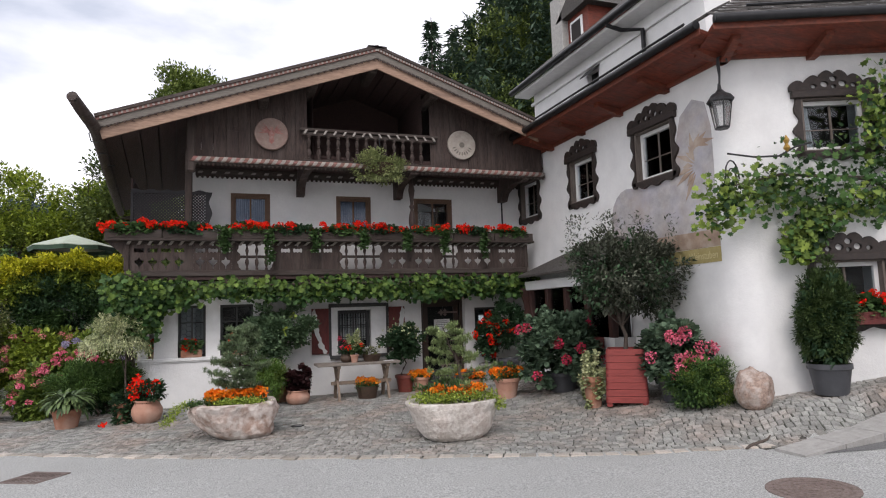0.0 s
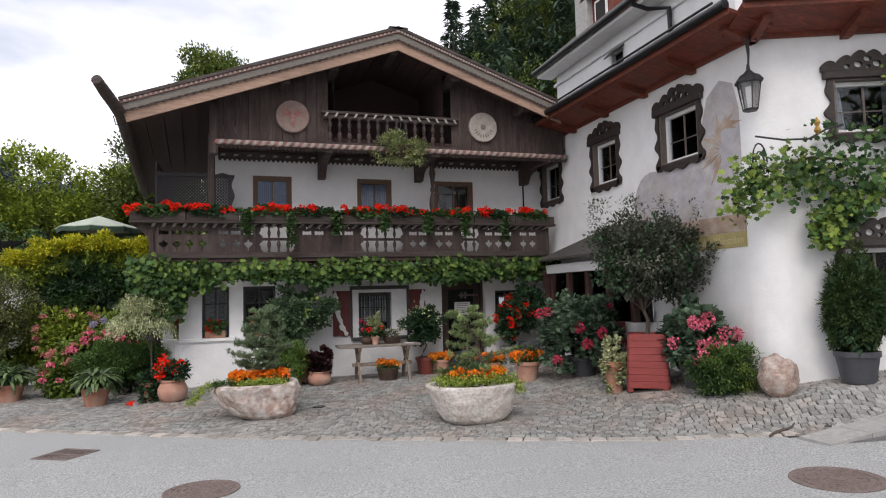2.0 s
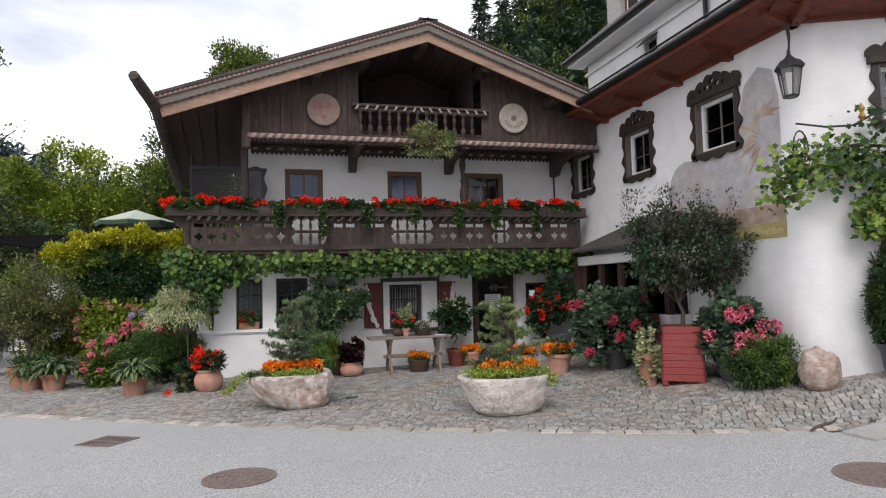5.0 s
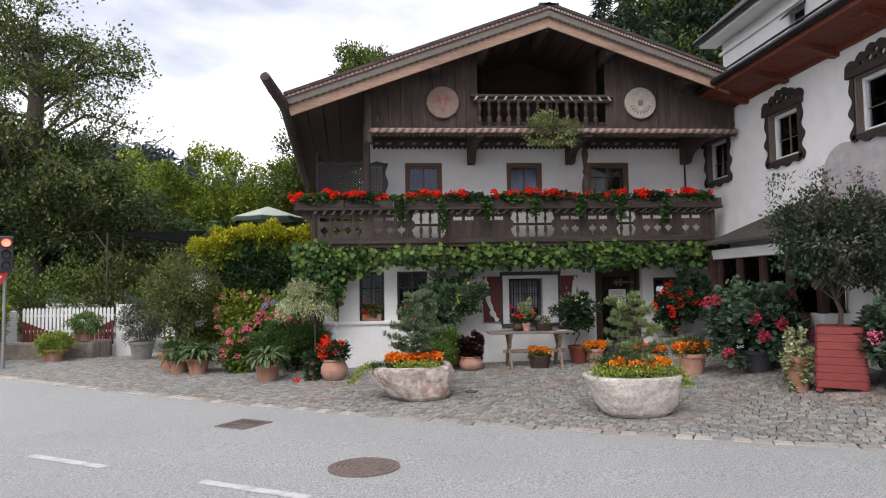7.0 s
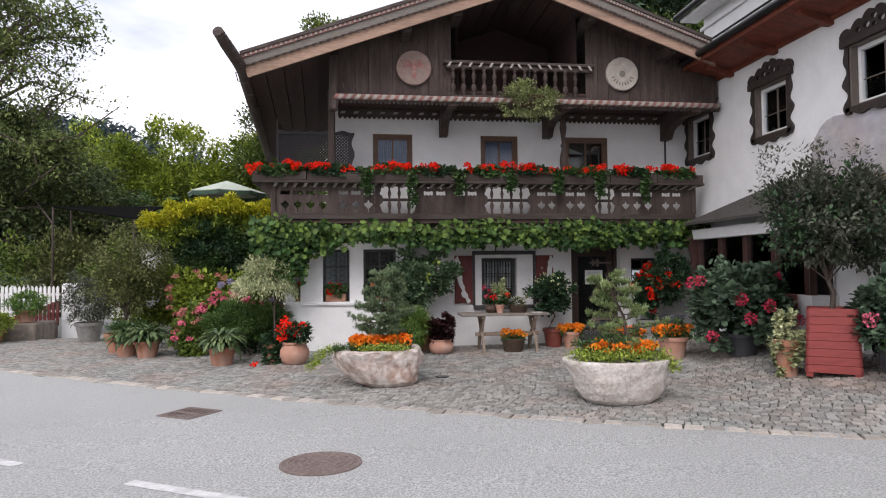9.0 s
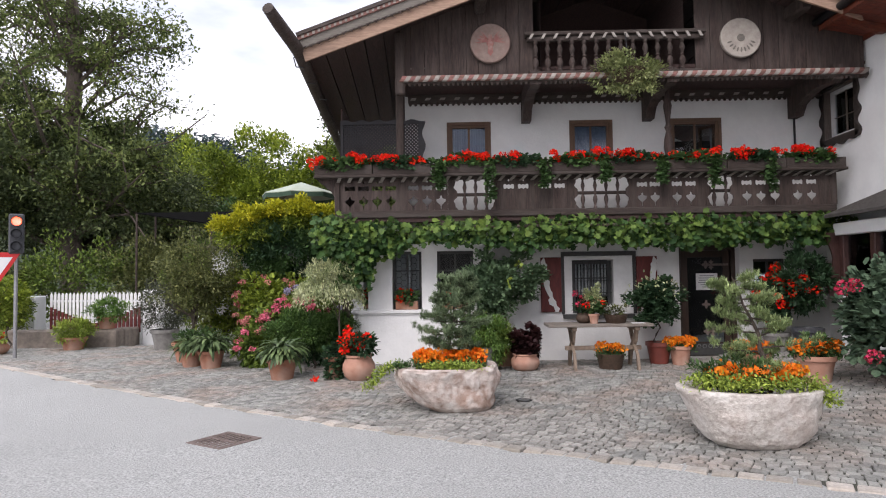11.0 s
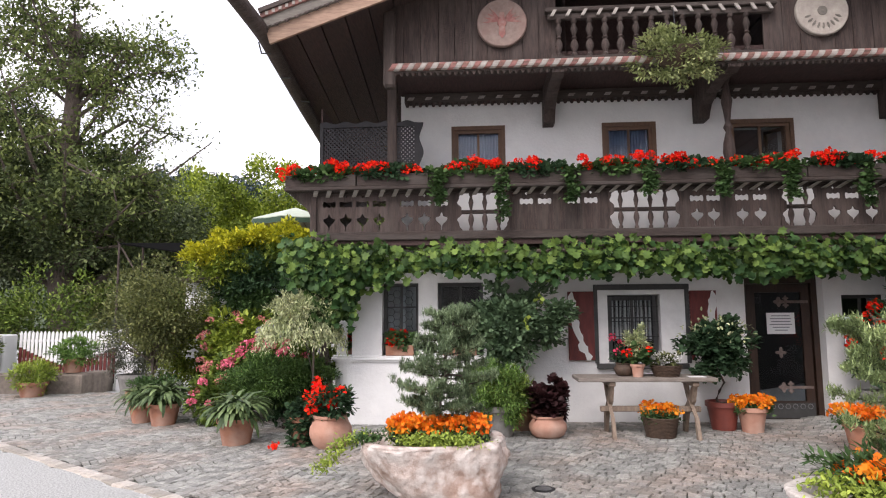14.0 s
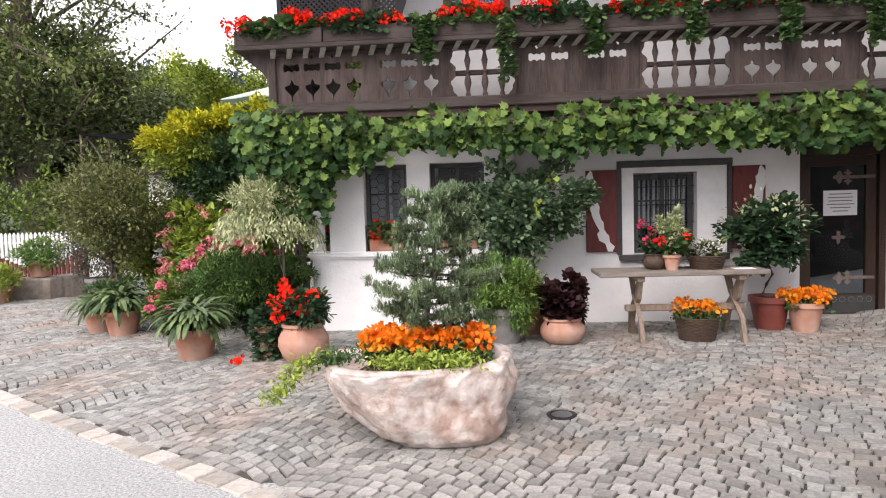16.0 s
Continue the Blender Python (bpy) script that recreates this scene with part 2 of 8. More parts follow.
DISC_PALE = mat("bleached_disc", (0.4, 0.36, 0.31), (0.29, 0.25, 0.22), 0.7, 10, 0.4, 40)
DISC_RED = mat("faded_red_paint", (0.28, 0.1, 0.085), (0.2, 0.08, 0.065), 0.7, 12, c3=(0.34, 0.26, 0.22), c3scale=14, c3amt=0.6)
FRESCO = mat("faded_fresco", (0.5, 0.48, 0.47), (0.33, 0.315, 0.32), 0.9, 5.0, 0.2, 40, c3=(0.38, 0.3, 0.25), c3scale=1.8, c3amt=0.6, c4=(0.4, 0.39, 0.46), c4scale=3.5, c4amt=0.6)
FRESCO_BROWN = mat("fresco_brown", (0.4, 0.3, 0.22), (0.28, 0.2, 0.15), 0.9, 5, 0.2, 40, c3=(0.46, 0.4, 0.34), c3scale=2.5, c3amt=0.8)
OCHRE = mat("ochre_band", (0.42, 0.35, 0.15), (0.33, 0.27, 0.11), 0.9, 6, 0.2, 40)
GOLD = mat("gilded_iron", (0.5, 0.32, 0.08), (0.35, 0.2, 0.05), 0.4, 12, metal=0.7)
SIGN_RED = mat("sign_red", (0.55, 0.02, 0.02), (0.5, 0.02, 0.02), 0.4, 4)
SIGN_WHITE = mat("sign_white", (0.75, 0.75, 0.76), (0.7, 0.7, 0.71), 0.4, 4)

L_GRAPE = leafmat("grape_leaf", (0.062, 0.135, 0.036), (0.02, 0.05, 0.017), island=0.7)
L_GRAPE_Y = leafmat("grape_leaf_light", (0.19, 0.27, 0.05), (0.08, 0.13, 0.03), island=0.55)
L_GRAPE_M = leafmat("grape_leaf_mid", (0.11, 0.185, 0.038), (0.04, 0.08, 0.02), island=0.7)
L_DARK = leafmat("dark_green_leaf", (0.05, 0.1, 0.045), (0.028, 0.06, 0.03))
L_MID = leafmat("mid_green_leaf", (0.085, 0.155, 0.05), (0.05, 0.1, 0.035))
L_OLIVE = leafmat("olive_leaf", (0.115, 0.125, 0.09), (0.06, 0.07, 0.05))
L_SHRUB = leafmat("grey_green_leaf", (0.2, 0.22, 0.078), (0.07, 0.085, 0.032), island=0.5)
L_YELLOW = leafmat("yellow_green_leaf", (0.6, 0.57, 0.035), (0.28, 0.31, 0.025), island=0.5)
L_LIME = leafmat("lime_leaf", (0.32, 0.4, 0.07), (0.2, 0.28, 0.05))
L_VARIEG = leafmat("variegated_willow_leaf", (0.54, 0.55, 0.34), (0.24, 0.3, 0.13), island=0.5)
L_PINE = leafmat("grey_green_needle", (0.26, 0.34, 0.19), (0.1, 0.145, 0.08), island=0.45)
L_LARCH = leafmat("larch_needle", (0.34, 0.42, 0.19), (0.16, 0.22, 0.09), island=0.45)
L_JUNIPER = leafmat("juniper_green", (0.2, 0.33, 0.08), (0.08, 0.16, 0.04), island=0.45)
L_MUGO = leafmat("mountain_pine_green", (0.12, 0.215, 0.055), (0.03, 0.065, 0.02), island=0.5)
L_HIB = leafmat("hibiscus_leaf", (0.145, 0.225, 0.115), (0.06, 0.105, 0.055))
L_HYD = leafmat("hydrangea_leaf", (0.135, 0.205, 0.125), (0.045, 0.08, 0.052), island=0.5)
L_THUJA = leafmat("thuja_green", (0.07, 0.11, 0.035), (0.035, 0.06, 0.02), island=0.4)
L_PURPLE = leafmat("purple_leaf", (0.06, 0.022, 0.022), (0.022, 0.009, 0.01))
L_STRAP = leafmat("strap_leaf", (0.17, 0.24, 0.1), (0.05, 0.085, 0.034), rough=0.35, island=0.6)
L_FOREST = leafmat("forest_leaf", (0.19, 0.25, 0.06), (0.035, 0.06, 0.024), scale=0.16, island=0.55)
# one tree leaf in two tones: shade in the first, daylight in the second
L_TREE_SHADED = leafmat("shaded_tree_leaf", (0.122, 0.155, 0.065), (0.034, 0.052, 0.022), scale=0.6, island=0.6, leaf=0.2)
L_TREE_LIT = leafmat("lit_tree_leaf", (0.2, 0.25, 0.075), (0.06, 0.085, 0.032), scale=0.6, island=0.55, leaf=0.25)
L_BRIGHT = leafmat("sunny_tree_leaf", (0.33, 0.41, 0.05), (0.09, 0.14, 0.026), scale=0.35, island=0.55)
L_SPRUCE = leafmat("spruce_needle", (0.06, 0.095, 0.06), (0.03, 0.055, 0.034), scale=0.4)
P_RED = leafmat("scarlet_petal", (0.92, 0.04, 0.009), (0.7, 0.014, 0.004), rough=0.8, island=0.15)
P_ORANGE = leafmat("orange_petal", (0.9, 0.25, 0.012), (0.75, 0.14, 0.01), island=0.25)
P_AMBER = leafmat("amber_petal", (0.85, 0.34, 0.02), (0.75, 0.2, 0.01), island=0.2)
P_PINK = leafmat("pink_petal", (0.76, 0.2, 0.28), (0.6, 0.11, 0.17), island=0.35)
P_CORAL = leafmat("coral_petal", (0.66, 0.27, 0.24), (0.5, 0.15, 0.15), island=0.35)
P_CRIMSON = leafmat("crimson_petal", (0.66, 0.06, 0.13), (0.45, 0.03, 0.06), island=0.35)
P_LILAC = leafmat("lilac_petal", (0.36, 0.33, 0.45), (0.22, 0.2, 0.3), island=0.25)
P_WHITE = leafmat("white_petal", (0.75, 0.75, 0.72), (0.6, 0.6, 0.57), island=0.15)

# ---- mesh tools ----


class Shape:
    """Gathers the faces of one mesh."""

    def __init__(self, tf=None):
        self.v, self.f, self.tf, self.smooth = [], [], tf, False

    def add(self, verts, faces):
        o = len(self.v)
        self.v += [tuple(p) for p in verts]
        self.f += [tuple(o + i for i in f) for f in faces]
        return self

    def box(self, x0, y0, z0, x1, y1, z1, b=0.0):
        if b <= 0:
            return self.add([(x, y, z) for x in (x0, x1) for y in (y0, y1) for z in (z0, z1)],
                            [(0, 1, 3, 2), (4, 6, 7, 5), (0, 4, 5, 1), (2, 3, 7, 6), (0, 2, 6, 4), (1, 5, 7, 3)])
        c, h = ((x0 + x1) / 2, (y0 + y1) / 2, (z0 + z1) / 2), ((x1 - x0) / 2, (y1 - y0) / 2, (z1 - z0) / 2)
        b = min(b, 0.45 * min(h))
        vs, idx = [], {}
        for s in ((i, j, k) for i in (-1, 1) for j in (-1, 1) for k in (-1, 1)):
            for a in range(3):
                idx[s, a] = len(vs)
                vs.append(tuple(c[d] + s[d] * (h[d] if d == a else h[d] - b) for d in range(3)))
        fs = []
        for a in range(3):
            u, w = (a + 1) % 3, (a + 2) % 3
            for sg in (-1, 1):
                q = []
                for su, sw in ((-1, -1), (1, -1), (1, 1), (-1, 1)):
                    s = [0, 0, 0]
                    s[a], s[u], s[w] = sg, su, sw
                    q.append(idx[tuple(s), a])
                fs.append(q if sg > 0 else q[::-1])
            for su in (-1, 1):
                for sw in (-1, 1):
                    s0, s1 = [0, 0, 0], [0, 0, 0]
                    s0[a], s1[a], s0[u], s1[u], s0[w], s1[w] = -1, 1, su, su, sw, sw
                    q = [idx[tuple(s0), u], idx[tuple(s1), u], idx[tuple(s1), w], idx[tuple(s0), w]]
                    fs.append(q if su * sw > 0 else q[::-1])
        for s in ((i, j, k) for i in (-1, 1) for j in (-1, 1) for k in (-1, 1)):
            q = [idx[s, 0], idx[s, 1], idx[s, 2]]
            fs.append(q if s[0] * s[1] * s[2] > 0 else q[::-1])
        return self.add(vs, fs)

    def lathe(self, profile, cx=0, cy=0, segs=20, sq=0.0):
        """Turns (radius, z) pairs round the upright axis."""
        vs, fs = [], []
        for r, z in profile:
            for i in range(segs):
                a = 2 * math.pi * i / segs
                vs.append((cx + r * math.cos(a), cy + r * math.sin(a), z))
        for j in range(len(profile) - 1):
            for i in range(segs):
                k = (i + 1) % segs
                fs.append((j * segs + i, j * segs + k, (j + 1) * segs + k, (j + 1) * segs + i))
        fs.append(tuple(range(segs))[::-1])
        fs.append(tuple(range((len(profile) - 1) * segs, len(profile) * segs)))
        self.smooth = True
        return self.add(vs, fs)

    def tube(self, pts, radii, segs=7):
        pts = [Vector(p) for p in pts]
        if not hasattr(radii, "__len__"):
            radii = [radii] * len(pts)
        vs, fs = [], []
        for j, p in enumerate(pts):
            d = (pts[min(j + 1, len(pts) - 1)] - pts[max(j - 1, 0)]).normalized()
            a = d.cross(Vector((0.31, 0.17, 0.93)) if abs(d.z) < 0.9 else Vector((1, 0.1, 0))).normalized()
            b = d.cross(a)
            for i in range(segs):
                t = 2 * math.pi * i / segs
                vs.append(p + radii[j] * (math.cos(t) * a + math.sin(t) * b))
        for j in range(len(pts) - 1):
            for i in range(segs):
                k = (i + 1) % segs
                fs.append((j * segs + i, j * segs + k, (j + 1) * segs + k, (j + 1) * segs + i))
        fs.append(tuple(range(segs))[::-1])
        fs.append(tuple(range((len(pts) - 1) * segs, len(pts) * segs)))
        self.smooth = True
        return self.add(vs, fs)

    def prism(self, outline, y0, y1, holes=()):
        """An outline of (x, z) pairs, with holes, given a thickness from y0 to y1."""
        bm = bmesh.new()
        loops = []
        for loop in (outline, *holes):
            vs = [bm.verts.new((x, y0, z)) for x, z in loop]
            loops += [bm.edges.new((vs[i], vs[(i + 1) % len(vs)])) for i in range(len(vs))]
        bmesh.ops.triangle_fill(bm, use_beauty=True, edges=loops)
        ext = bmesh.ops.extrude_face_region(bm, geom=list(bm.faces))
        bmesh.ops.translate(bm, verts=[e for e in ext["geom"] if isinstance(e, bmesh.types.BMVert)], vec=(0, y1 - y0, 0))
        bmesh.ops.recalc_face_normals(bm, faces=list(bm.faces))
        bm.verts.index_update()
        self.add([v.co[:] for v in bm.verts], [[v.index for v in f.verts] for f in bm.faces])
        bm.free()
        return self

    def slab(self, us, zs, holes, y0, y1):
        """An upright wall from y0 (face) to y1 along x, with rectangular holes (u0, z0, u1, z1) through it."""
        us = sorted(set(us) | {h[0] for h in holes} | {h[2] for h in holes})
        zs = sorted(set(zs) | {h[1] for h in holes} | {h[3] for h in holes})
        nu, nz = len(us) - 1, len(zs) - 1

        def full(i, j):
            if not (0 <= i < nu and 0 <= j < nz):
                return False
            u, z = (us[i] + us[i + 1]) / 2, (zs[j] + zs[j + 1]) / 2
            return not any(h[0] < u < h[2] and h[1] < z < h[3] for h in holes)
        vs = [(u, y, z) for y in (y0, y1) for u in us for z in zs]
        at = lambda k, i, j: k * len(us) * len(zs) + i * len(zs) + j
        fs = []
        for i in range(nu):
            for j in range(nz):
                if not full(i, j):
                    continue
                fs += [(at(0, i, j), at(0, i + 1, j), at(0, i + 1, j + 1), at(0, i, j + 1)), (at(1, i, j), at(1, i, j + 1), at(1, i + 1, j + 1), at(1, i + 1, j))]
                if not full(i - 1, j):
                    fs.append((at(0, i, j), at(0, i, j + 1), at(1, i, j + 1), at(1, i, j)))
                if not full(i + 1, j):
                    fs.append((at(0, i + 1, j), at(1, i + 1, j), at(1, i + 1, j + 1), at(0, i + 1, j + 1)))
                if not full(i, j - 1):
                    fs.append((at(0, i, j), at(1, i, j), at(1, i + 1, j), at(0, i + 1, j)))
                if not full(i, j + 1):
                    fs.append((at(0, i, j + 1), at(0, i + 1, j + 1), at(1, i + 1, j + 1), at(1, i, j + 1)))
        return self.add(vs, fs)

    def mesh(self, name, material):
        me = bpy.data.meshes.new(name)
        vs = self.v if self.tf is None else [self.tf @ Vector(p) for p in self.v]
        me.from_pydata(vs, [], self.f)
        me.materials.append(material)
        me.polygons.foreach_set("use_smooth", [self.smooth] * len(me.polygons))
        if self.smooth:
            me.set_sharp_from_angle(angle=radians(40))
        me.update()
        return me


def thing(name, x, y, z, label, category, group="", turn=0):
    """An Empty at a thing's base."""
    ob = new(name)
    ob.empty_display_size = 0.2
    ob.matrix_basis = pose(x, y, z, 0, 0, turn)
    return tagged(ob, label, category, group)


def part(name, shape, material, parent, label="", kind=""):
    """One mesh under a thing or a part, in the thing's own coordinates."""
    me = shape.mesh(name, material) if isinstance(shape, Shape) else shape
    ob = new(name, me)
    ob.parent = parent
    return tagged(ob, label, kind=kind)


def fast_mesh(name, verts, faces, sizes, material, smooth=True):
    me = bpy.data.meshes.new(name)
    me.vertices.add(len(verts))
    me.vertices.foreach_set("co", np.asarray(verts, np.float32).ravel())
    me.loops.add(len(faces))
    me.loops.foreach_set("vertex_index", np.asarray(faces, np.int32))
    me.polygons.add(len(sizes))
    starts = np.concatenate(([0], np.cumsum(sizes)[:-1])).astype(np.int32)
    me.polygons.foreach_set("loop_start", starts)
    me.polygons.foreach_set("use_smooth", np.full(len(sizes), smooth))
    me.materials.append(material)
    me.update(calc_edges=True)
    me.validate()
    return me


def ring_template(outline, fold):
    """A leaf as a fan of triangles round its middle."""
    vs = [(0.45, 0, 0)] + [(u, v, fold * abs(v) - 0.12 * (u - 0.45) ** 2) for u, v in outline]
    n = len(outline)
    return np.array(vs), [(0, 1 + i, 1 + (i + 1) % n) for i in range(n)]


OVAL = (np.array([(0, 0, 0), (0.3, 0.24, 0.06), (0.72, 0.2, 0.03), (1, 0, -0.08), (0.72, -0.2, 0.03), (0.3, -0.24, 0.06)]), [(0, 3, 2, 1), (0, 5, 4, 3)])
ROUND = (np.array([(0, 0, 0), (0.2, 0.42, 0.1), (0.75, 0.42, 0.1), (1, 0, 0), (0.75, -0.42, 0.1), (0.2, -0.42, 0.1)]), [(0, 3, 2, 1), (0, 5, 4, 3)])
NARROW = (np.array([(0, 0, 0), (0.45, 0.16, 0.03), (1, 0, -0.06), (0.45, -0.16, 0.03)]), [(0, 2, 1), (0, 3, 2)])
LOZENGE = (NARROW[0] * (1, 2.0, 1), NARROW[1])
NEEDLE = (np.array([(0, 0.018, 0), (0, -0.018, 0), (1, 0, 0)]), [(0, 1, 2)])
GRAPE = ring_template([(0.12, 0.05), (-0.05, 0.33), (0.25, 0.28), (0.34, 0.6), (0.55, 0.33), (0.78, 0.36), (1.0, 0.0), (0.78, -0.36), (0.55, -0.33), (0.34, -0.6), (0.25, -0.28), (-0.05, -0.33), (0.12, -0.05)], 0.16)
STRAP = (np.array([(x, sg * w, z) for x, w, z in ((0, 0.042, 0), (0.34, 0.058, 0.03), (0.56, 0.064, -0.06), (0.7, 0.058, -0.24), (0.74, 0.046, -0.46), (0.72, 0.014, -0.62)) for sg in (1, -1)]),
         [(2 * i, 2 * i + 1, 2 * i + 3, 2 * i + 2) for i in range(5)])
PETAL = (np.array([(0, 0, 0), (0.6, 0.5, 0.12), (1.0, 0, 0.2), (0.6, -0.5, 0.12)]), [(0, 3, 2, 1)])


def leaves(name, pts, along, size, template, material, up=None, jitter=0.5, seed=1, vary=0.35):
    """A mesh of many leaves: at pts, pointing along, each with its own size and tilt."""
    r = np.random.default_rng(seed)
    n = len(pts)
    pts = np.asarray(pts, float)
    d = np.asarray(along, float) + jitter * r.normal(size=(n, 3))
    d /= np.linalg.norm(d, axis=1)[:, None] + 1e-9
    u = (np.tile((0.0, 0.0, 1.0), (n, 1)) if up is None else np.asarray(up, float)) + 0.5 * jitter * r.normal(size=(n, 3))
    s = np.cross(u, d)
    s /= np.linalg.norm(s, axis=1)[:, None] + 1e-9
    w = np.cross(d, s)
    k = (size * (1 + vary * r.uniform(-1, 1, n)))[:, None]
    tv, tf = template
    m = len(tv)
    co = pts[:, None, :] + k[:, :, None] * (tv[None, :, 0, None] * d[:, None, :] + tv[None, :, 1, None] * s[:, None, :] + tv[None, :, 2, None] * w[:, None, :])
    flat = np.array([i for f in tf for i in f])
    idx = (flat[None, :] + m * np.arange(n)[:, None]).ravel()
    sizes = np.tile([len(f) for f in tf], n)
    return fast_mesh(name, co.reshape(-1, 3), idx, sizes, material, False)


def crown(center, radii, n, clumps=30, spread=0.28, seed=1, low=-1.0, shell=0.55):
    """Places and outward ways for leaves, in clumps that fill an uneven ellipsoid."""
    r = np.random.default_rng(seed)
    c = r.normal(size=(clumps * 3, 3))
    c /= np.linalg.norm(c, axis=1)[:, None]
    c = c[c[:, 2] > low][:clumps]
    c *= (r.uniform(shell, 1.0, len(c)) * r.uniform(0.78, 1.08, len(c)))[:, None]
    pick = r.integers(0, len(c), n)
    off = r.normal(size=(n, 3))
    off *= (spread * r.uniform(0.3, 1.0, n) / (np.linalg.norm(off, axis=1) + 1e-9))[:, None]
    p = c[pick] + off
    way = 0.6 * off / spread + 0.6 * p + (0, 0, 0.15)
    return np.asarray(center) + p * np.asarray(radii), way


def flower_heads(name, centers, radius, petals, size, material, seed=3, flat=1.0):
    """Round blossoms, each of many petals."""
    r = np.random.default_rng(seed)
    centers = np.asarray(centers, float)
    d = r.normal(size=(len(centers) * petals, 3))
    d[:, 2] = d[:, 2] * flat + 0.2
    d /= np.linalg.norm(d, axis=1)[:, None]
    p = np.repeat(centers, petals, 0) + d * radius * r.uniform(0.7, 1.0, len(d))[:, None] * (1, 1, flat)
    side = np.cross(d, r.normal(size=d.shape))
    return leaves(name, p, side, size, PETAL, material, up=d, jitter=0.35, seed=seed)


def kerb_y(x):
    return 9.5 - 0.58 * x + 0.010 * x * x


def ground_z(x, y):
    """The lie of the land: the road dips to the kerb, the forecourt climbs to the houses and to the lane."""
    past = y - kerb_y(x)
    road = 0.02 * min(max(9.5 - y, 0.0), 9.0) * min(1.0, max(0.0, 1 - (abs(x) - 14) / 10))
    left = min(1.0, max(0.0, (x + 5.5) / 4.0))
    court = 0.036 * min(max(past, 0.0), 4.0) * left
    damp = min(1.0, max(0.3, past / 1.0)) if past > 0 else max(0.0, 0.3 + 0.05 * past)
    rise = 0.155 * max(0.0, min(x, 14.0) - 4.9) * damp
    return road + court + rise

# ---- ground ----
def sheet(name, xs, ys, height, material, keep=None):
    s = Shape()
    at = {}
    for i, x in enumerate(xs):
        for j, y in enumerate(ys):
            at[i, j] = len(s.v)
            s.v.append((x, y, height(x, y)))
    for i in range(len(xs) - 1):
        for j in range(len(ys) - 1):
            if keep is None or keep((xs[i] + xs[i + 1]) / 2, (ys[j] + ys[j + 1]) / 2):
                s.f.append((at[i, j], at[i + 1, j], at[i + 1, j + 1], at[i, j + 1]))
    s.smooth = True
    return new(name, s.mesh(name, material))


far_x = [-900, -300, -120, -60, -35, -24] + [-16 + 0.4 * i for i in range(80)] + [18, 26, 40, 80, 300, 900]
far_y = [-900, -300, -100, -40, -20, -12] + [-8 + 0.4 * i for i in range(80)] + [26, 30, 40, 70, 120, 300, 900]
ground = tagged(sheet("ground", far_x, far_y, lambda x, y: ground_z(x, y) - (0.06 if y > max(kerb_y(x) + 0.35, 6.45 if x > 5.8 else -9.0) and -13 < x < 11 and y < 24 else 0.03 if 6.3 < x < 11 and y > 5.95 else 0.0), ASPHALT), "pale grey asphalt road and open ground", "road", kind="structure")


def on_court(x, y):
    """Whether the cobbled forecourt covers this place."""
    if y < kerb_y(x) or x < -11.5 or x > 10.5:
        return False
    if x > 6.25 and y < 6.13 - 0.03 * (x - 6.2):
        return False
    if x > 7.2:
        return y < 7.4 - 0.4 * (x - 7.25)
    if x > -1.5:
        return y < 14.45
    if x > -6:
        return y < 17.3
    return y < 19.2


bed = sheet("pavement", [-11.6 + 0.2 * i for i in range(112)], [4.6 + 0.2 * i for i in range(76)], lambda x, y: ground_z(x, y) - 0.011, BED, lambda x, y: on_court(x, y) and on_court(x, y - 0.04))
tagged(bed, "cobbled forecourt of grey granite setts", "pavement", kind="structure")

# ---- the wooden-gabled house ----
FY = 14.4
house = thing("alpine_house", 3.0, FY, 0.1, "white plastered alpine house with dark wooden gable and balcony", "house")
house_inv = house.matrix_basis.inverted()


def hpart(name, shape, material, parent=None, label="", kind=""):
    ob = part(name, shape, material, parent or house, label, kind)
    if parent is None:
        ob.matrix_parent_inverse = house_inv
    return ob


UP_WINDOWS = [(0.34, 1.10), (2.62, 3.36), (4.47, 5.37)]
front_holes = [(a, 3.56, b, 4.55) for a, b in UP_WINDOWS] + [(2.58, 0.99, 3.34, 1.98), (4.55, 0.1, 5.65, 2.62), (5.9, 1.2, 6.5, 1.95), (-0.4, 1.1, 0.95, 2.2)]
s = Shape().slab([-0.47, 7.3], [-0.2, 5.12], front_holes, FY, FY + 0.45)
hpart("wall", s, PLASTER, label="white lime-plastered front wall")
hpart("wall", Shape().box(-0.47, FY + 0.45, -0.2, -0.05, 22, 5.78), PLASTER)
hpart("wall", Shape().prism([(-0.05, -0.2), (7.3, -0.2), (7.3, 5.5), (3.08, 7.05), (-0.05, 5.85)], 21.1, 21.4), PLASTER)
# added dark panel, gives the shade of the rooms behind the glass
hpart("partition", Shape().box(-0.05, 17.5, 0.1, 7.3, 17.6, 4.8), ROOM_SHADE)
hpart("wall", Shape().slab([-1.5, -0.47], [-0.2, 2.72], [(-1.2, 1.15, -0.92, 2.15)], FY + 0.25, FY + 0.6), PLASTER)
hpart("interior_floor", Shape().box(-0.05, FY + 0.45, 2.7, 7.3, 21.6, 2.8), SOFFIT)
hpart("interior_floor", Shape().box(-0.05, FY + 0.45, 0.05, 7.3, 21.6, 0.12), SOFFIT)

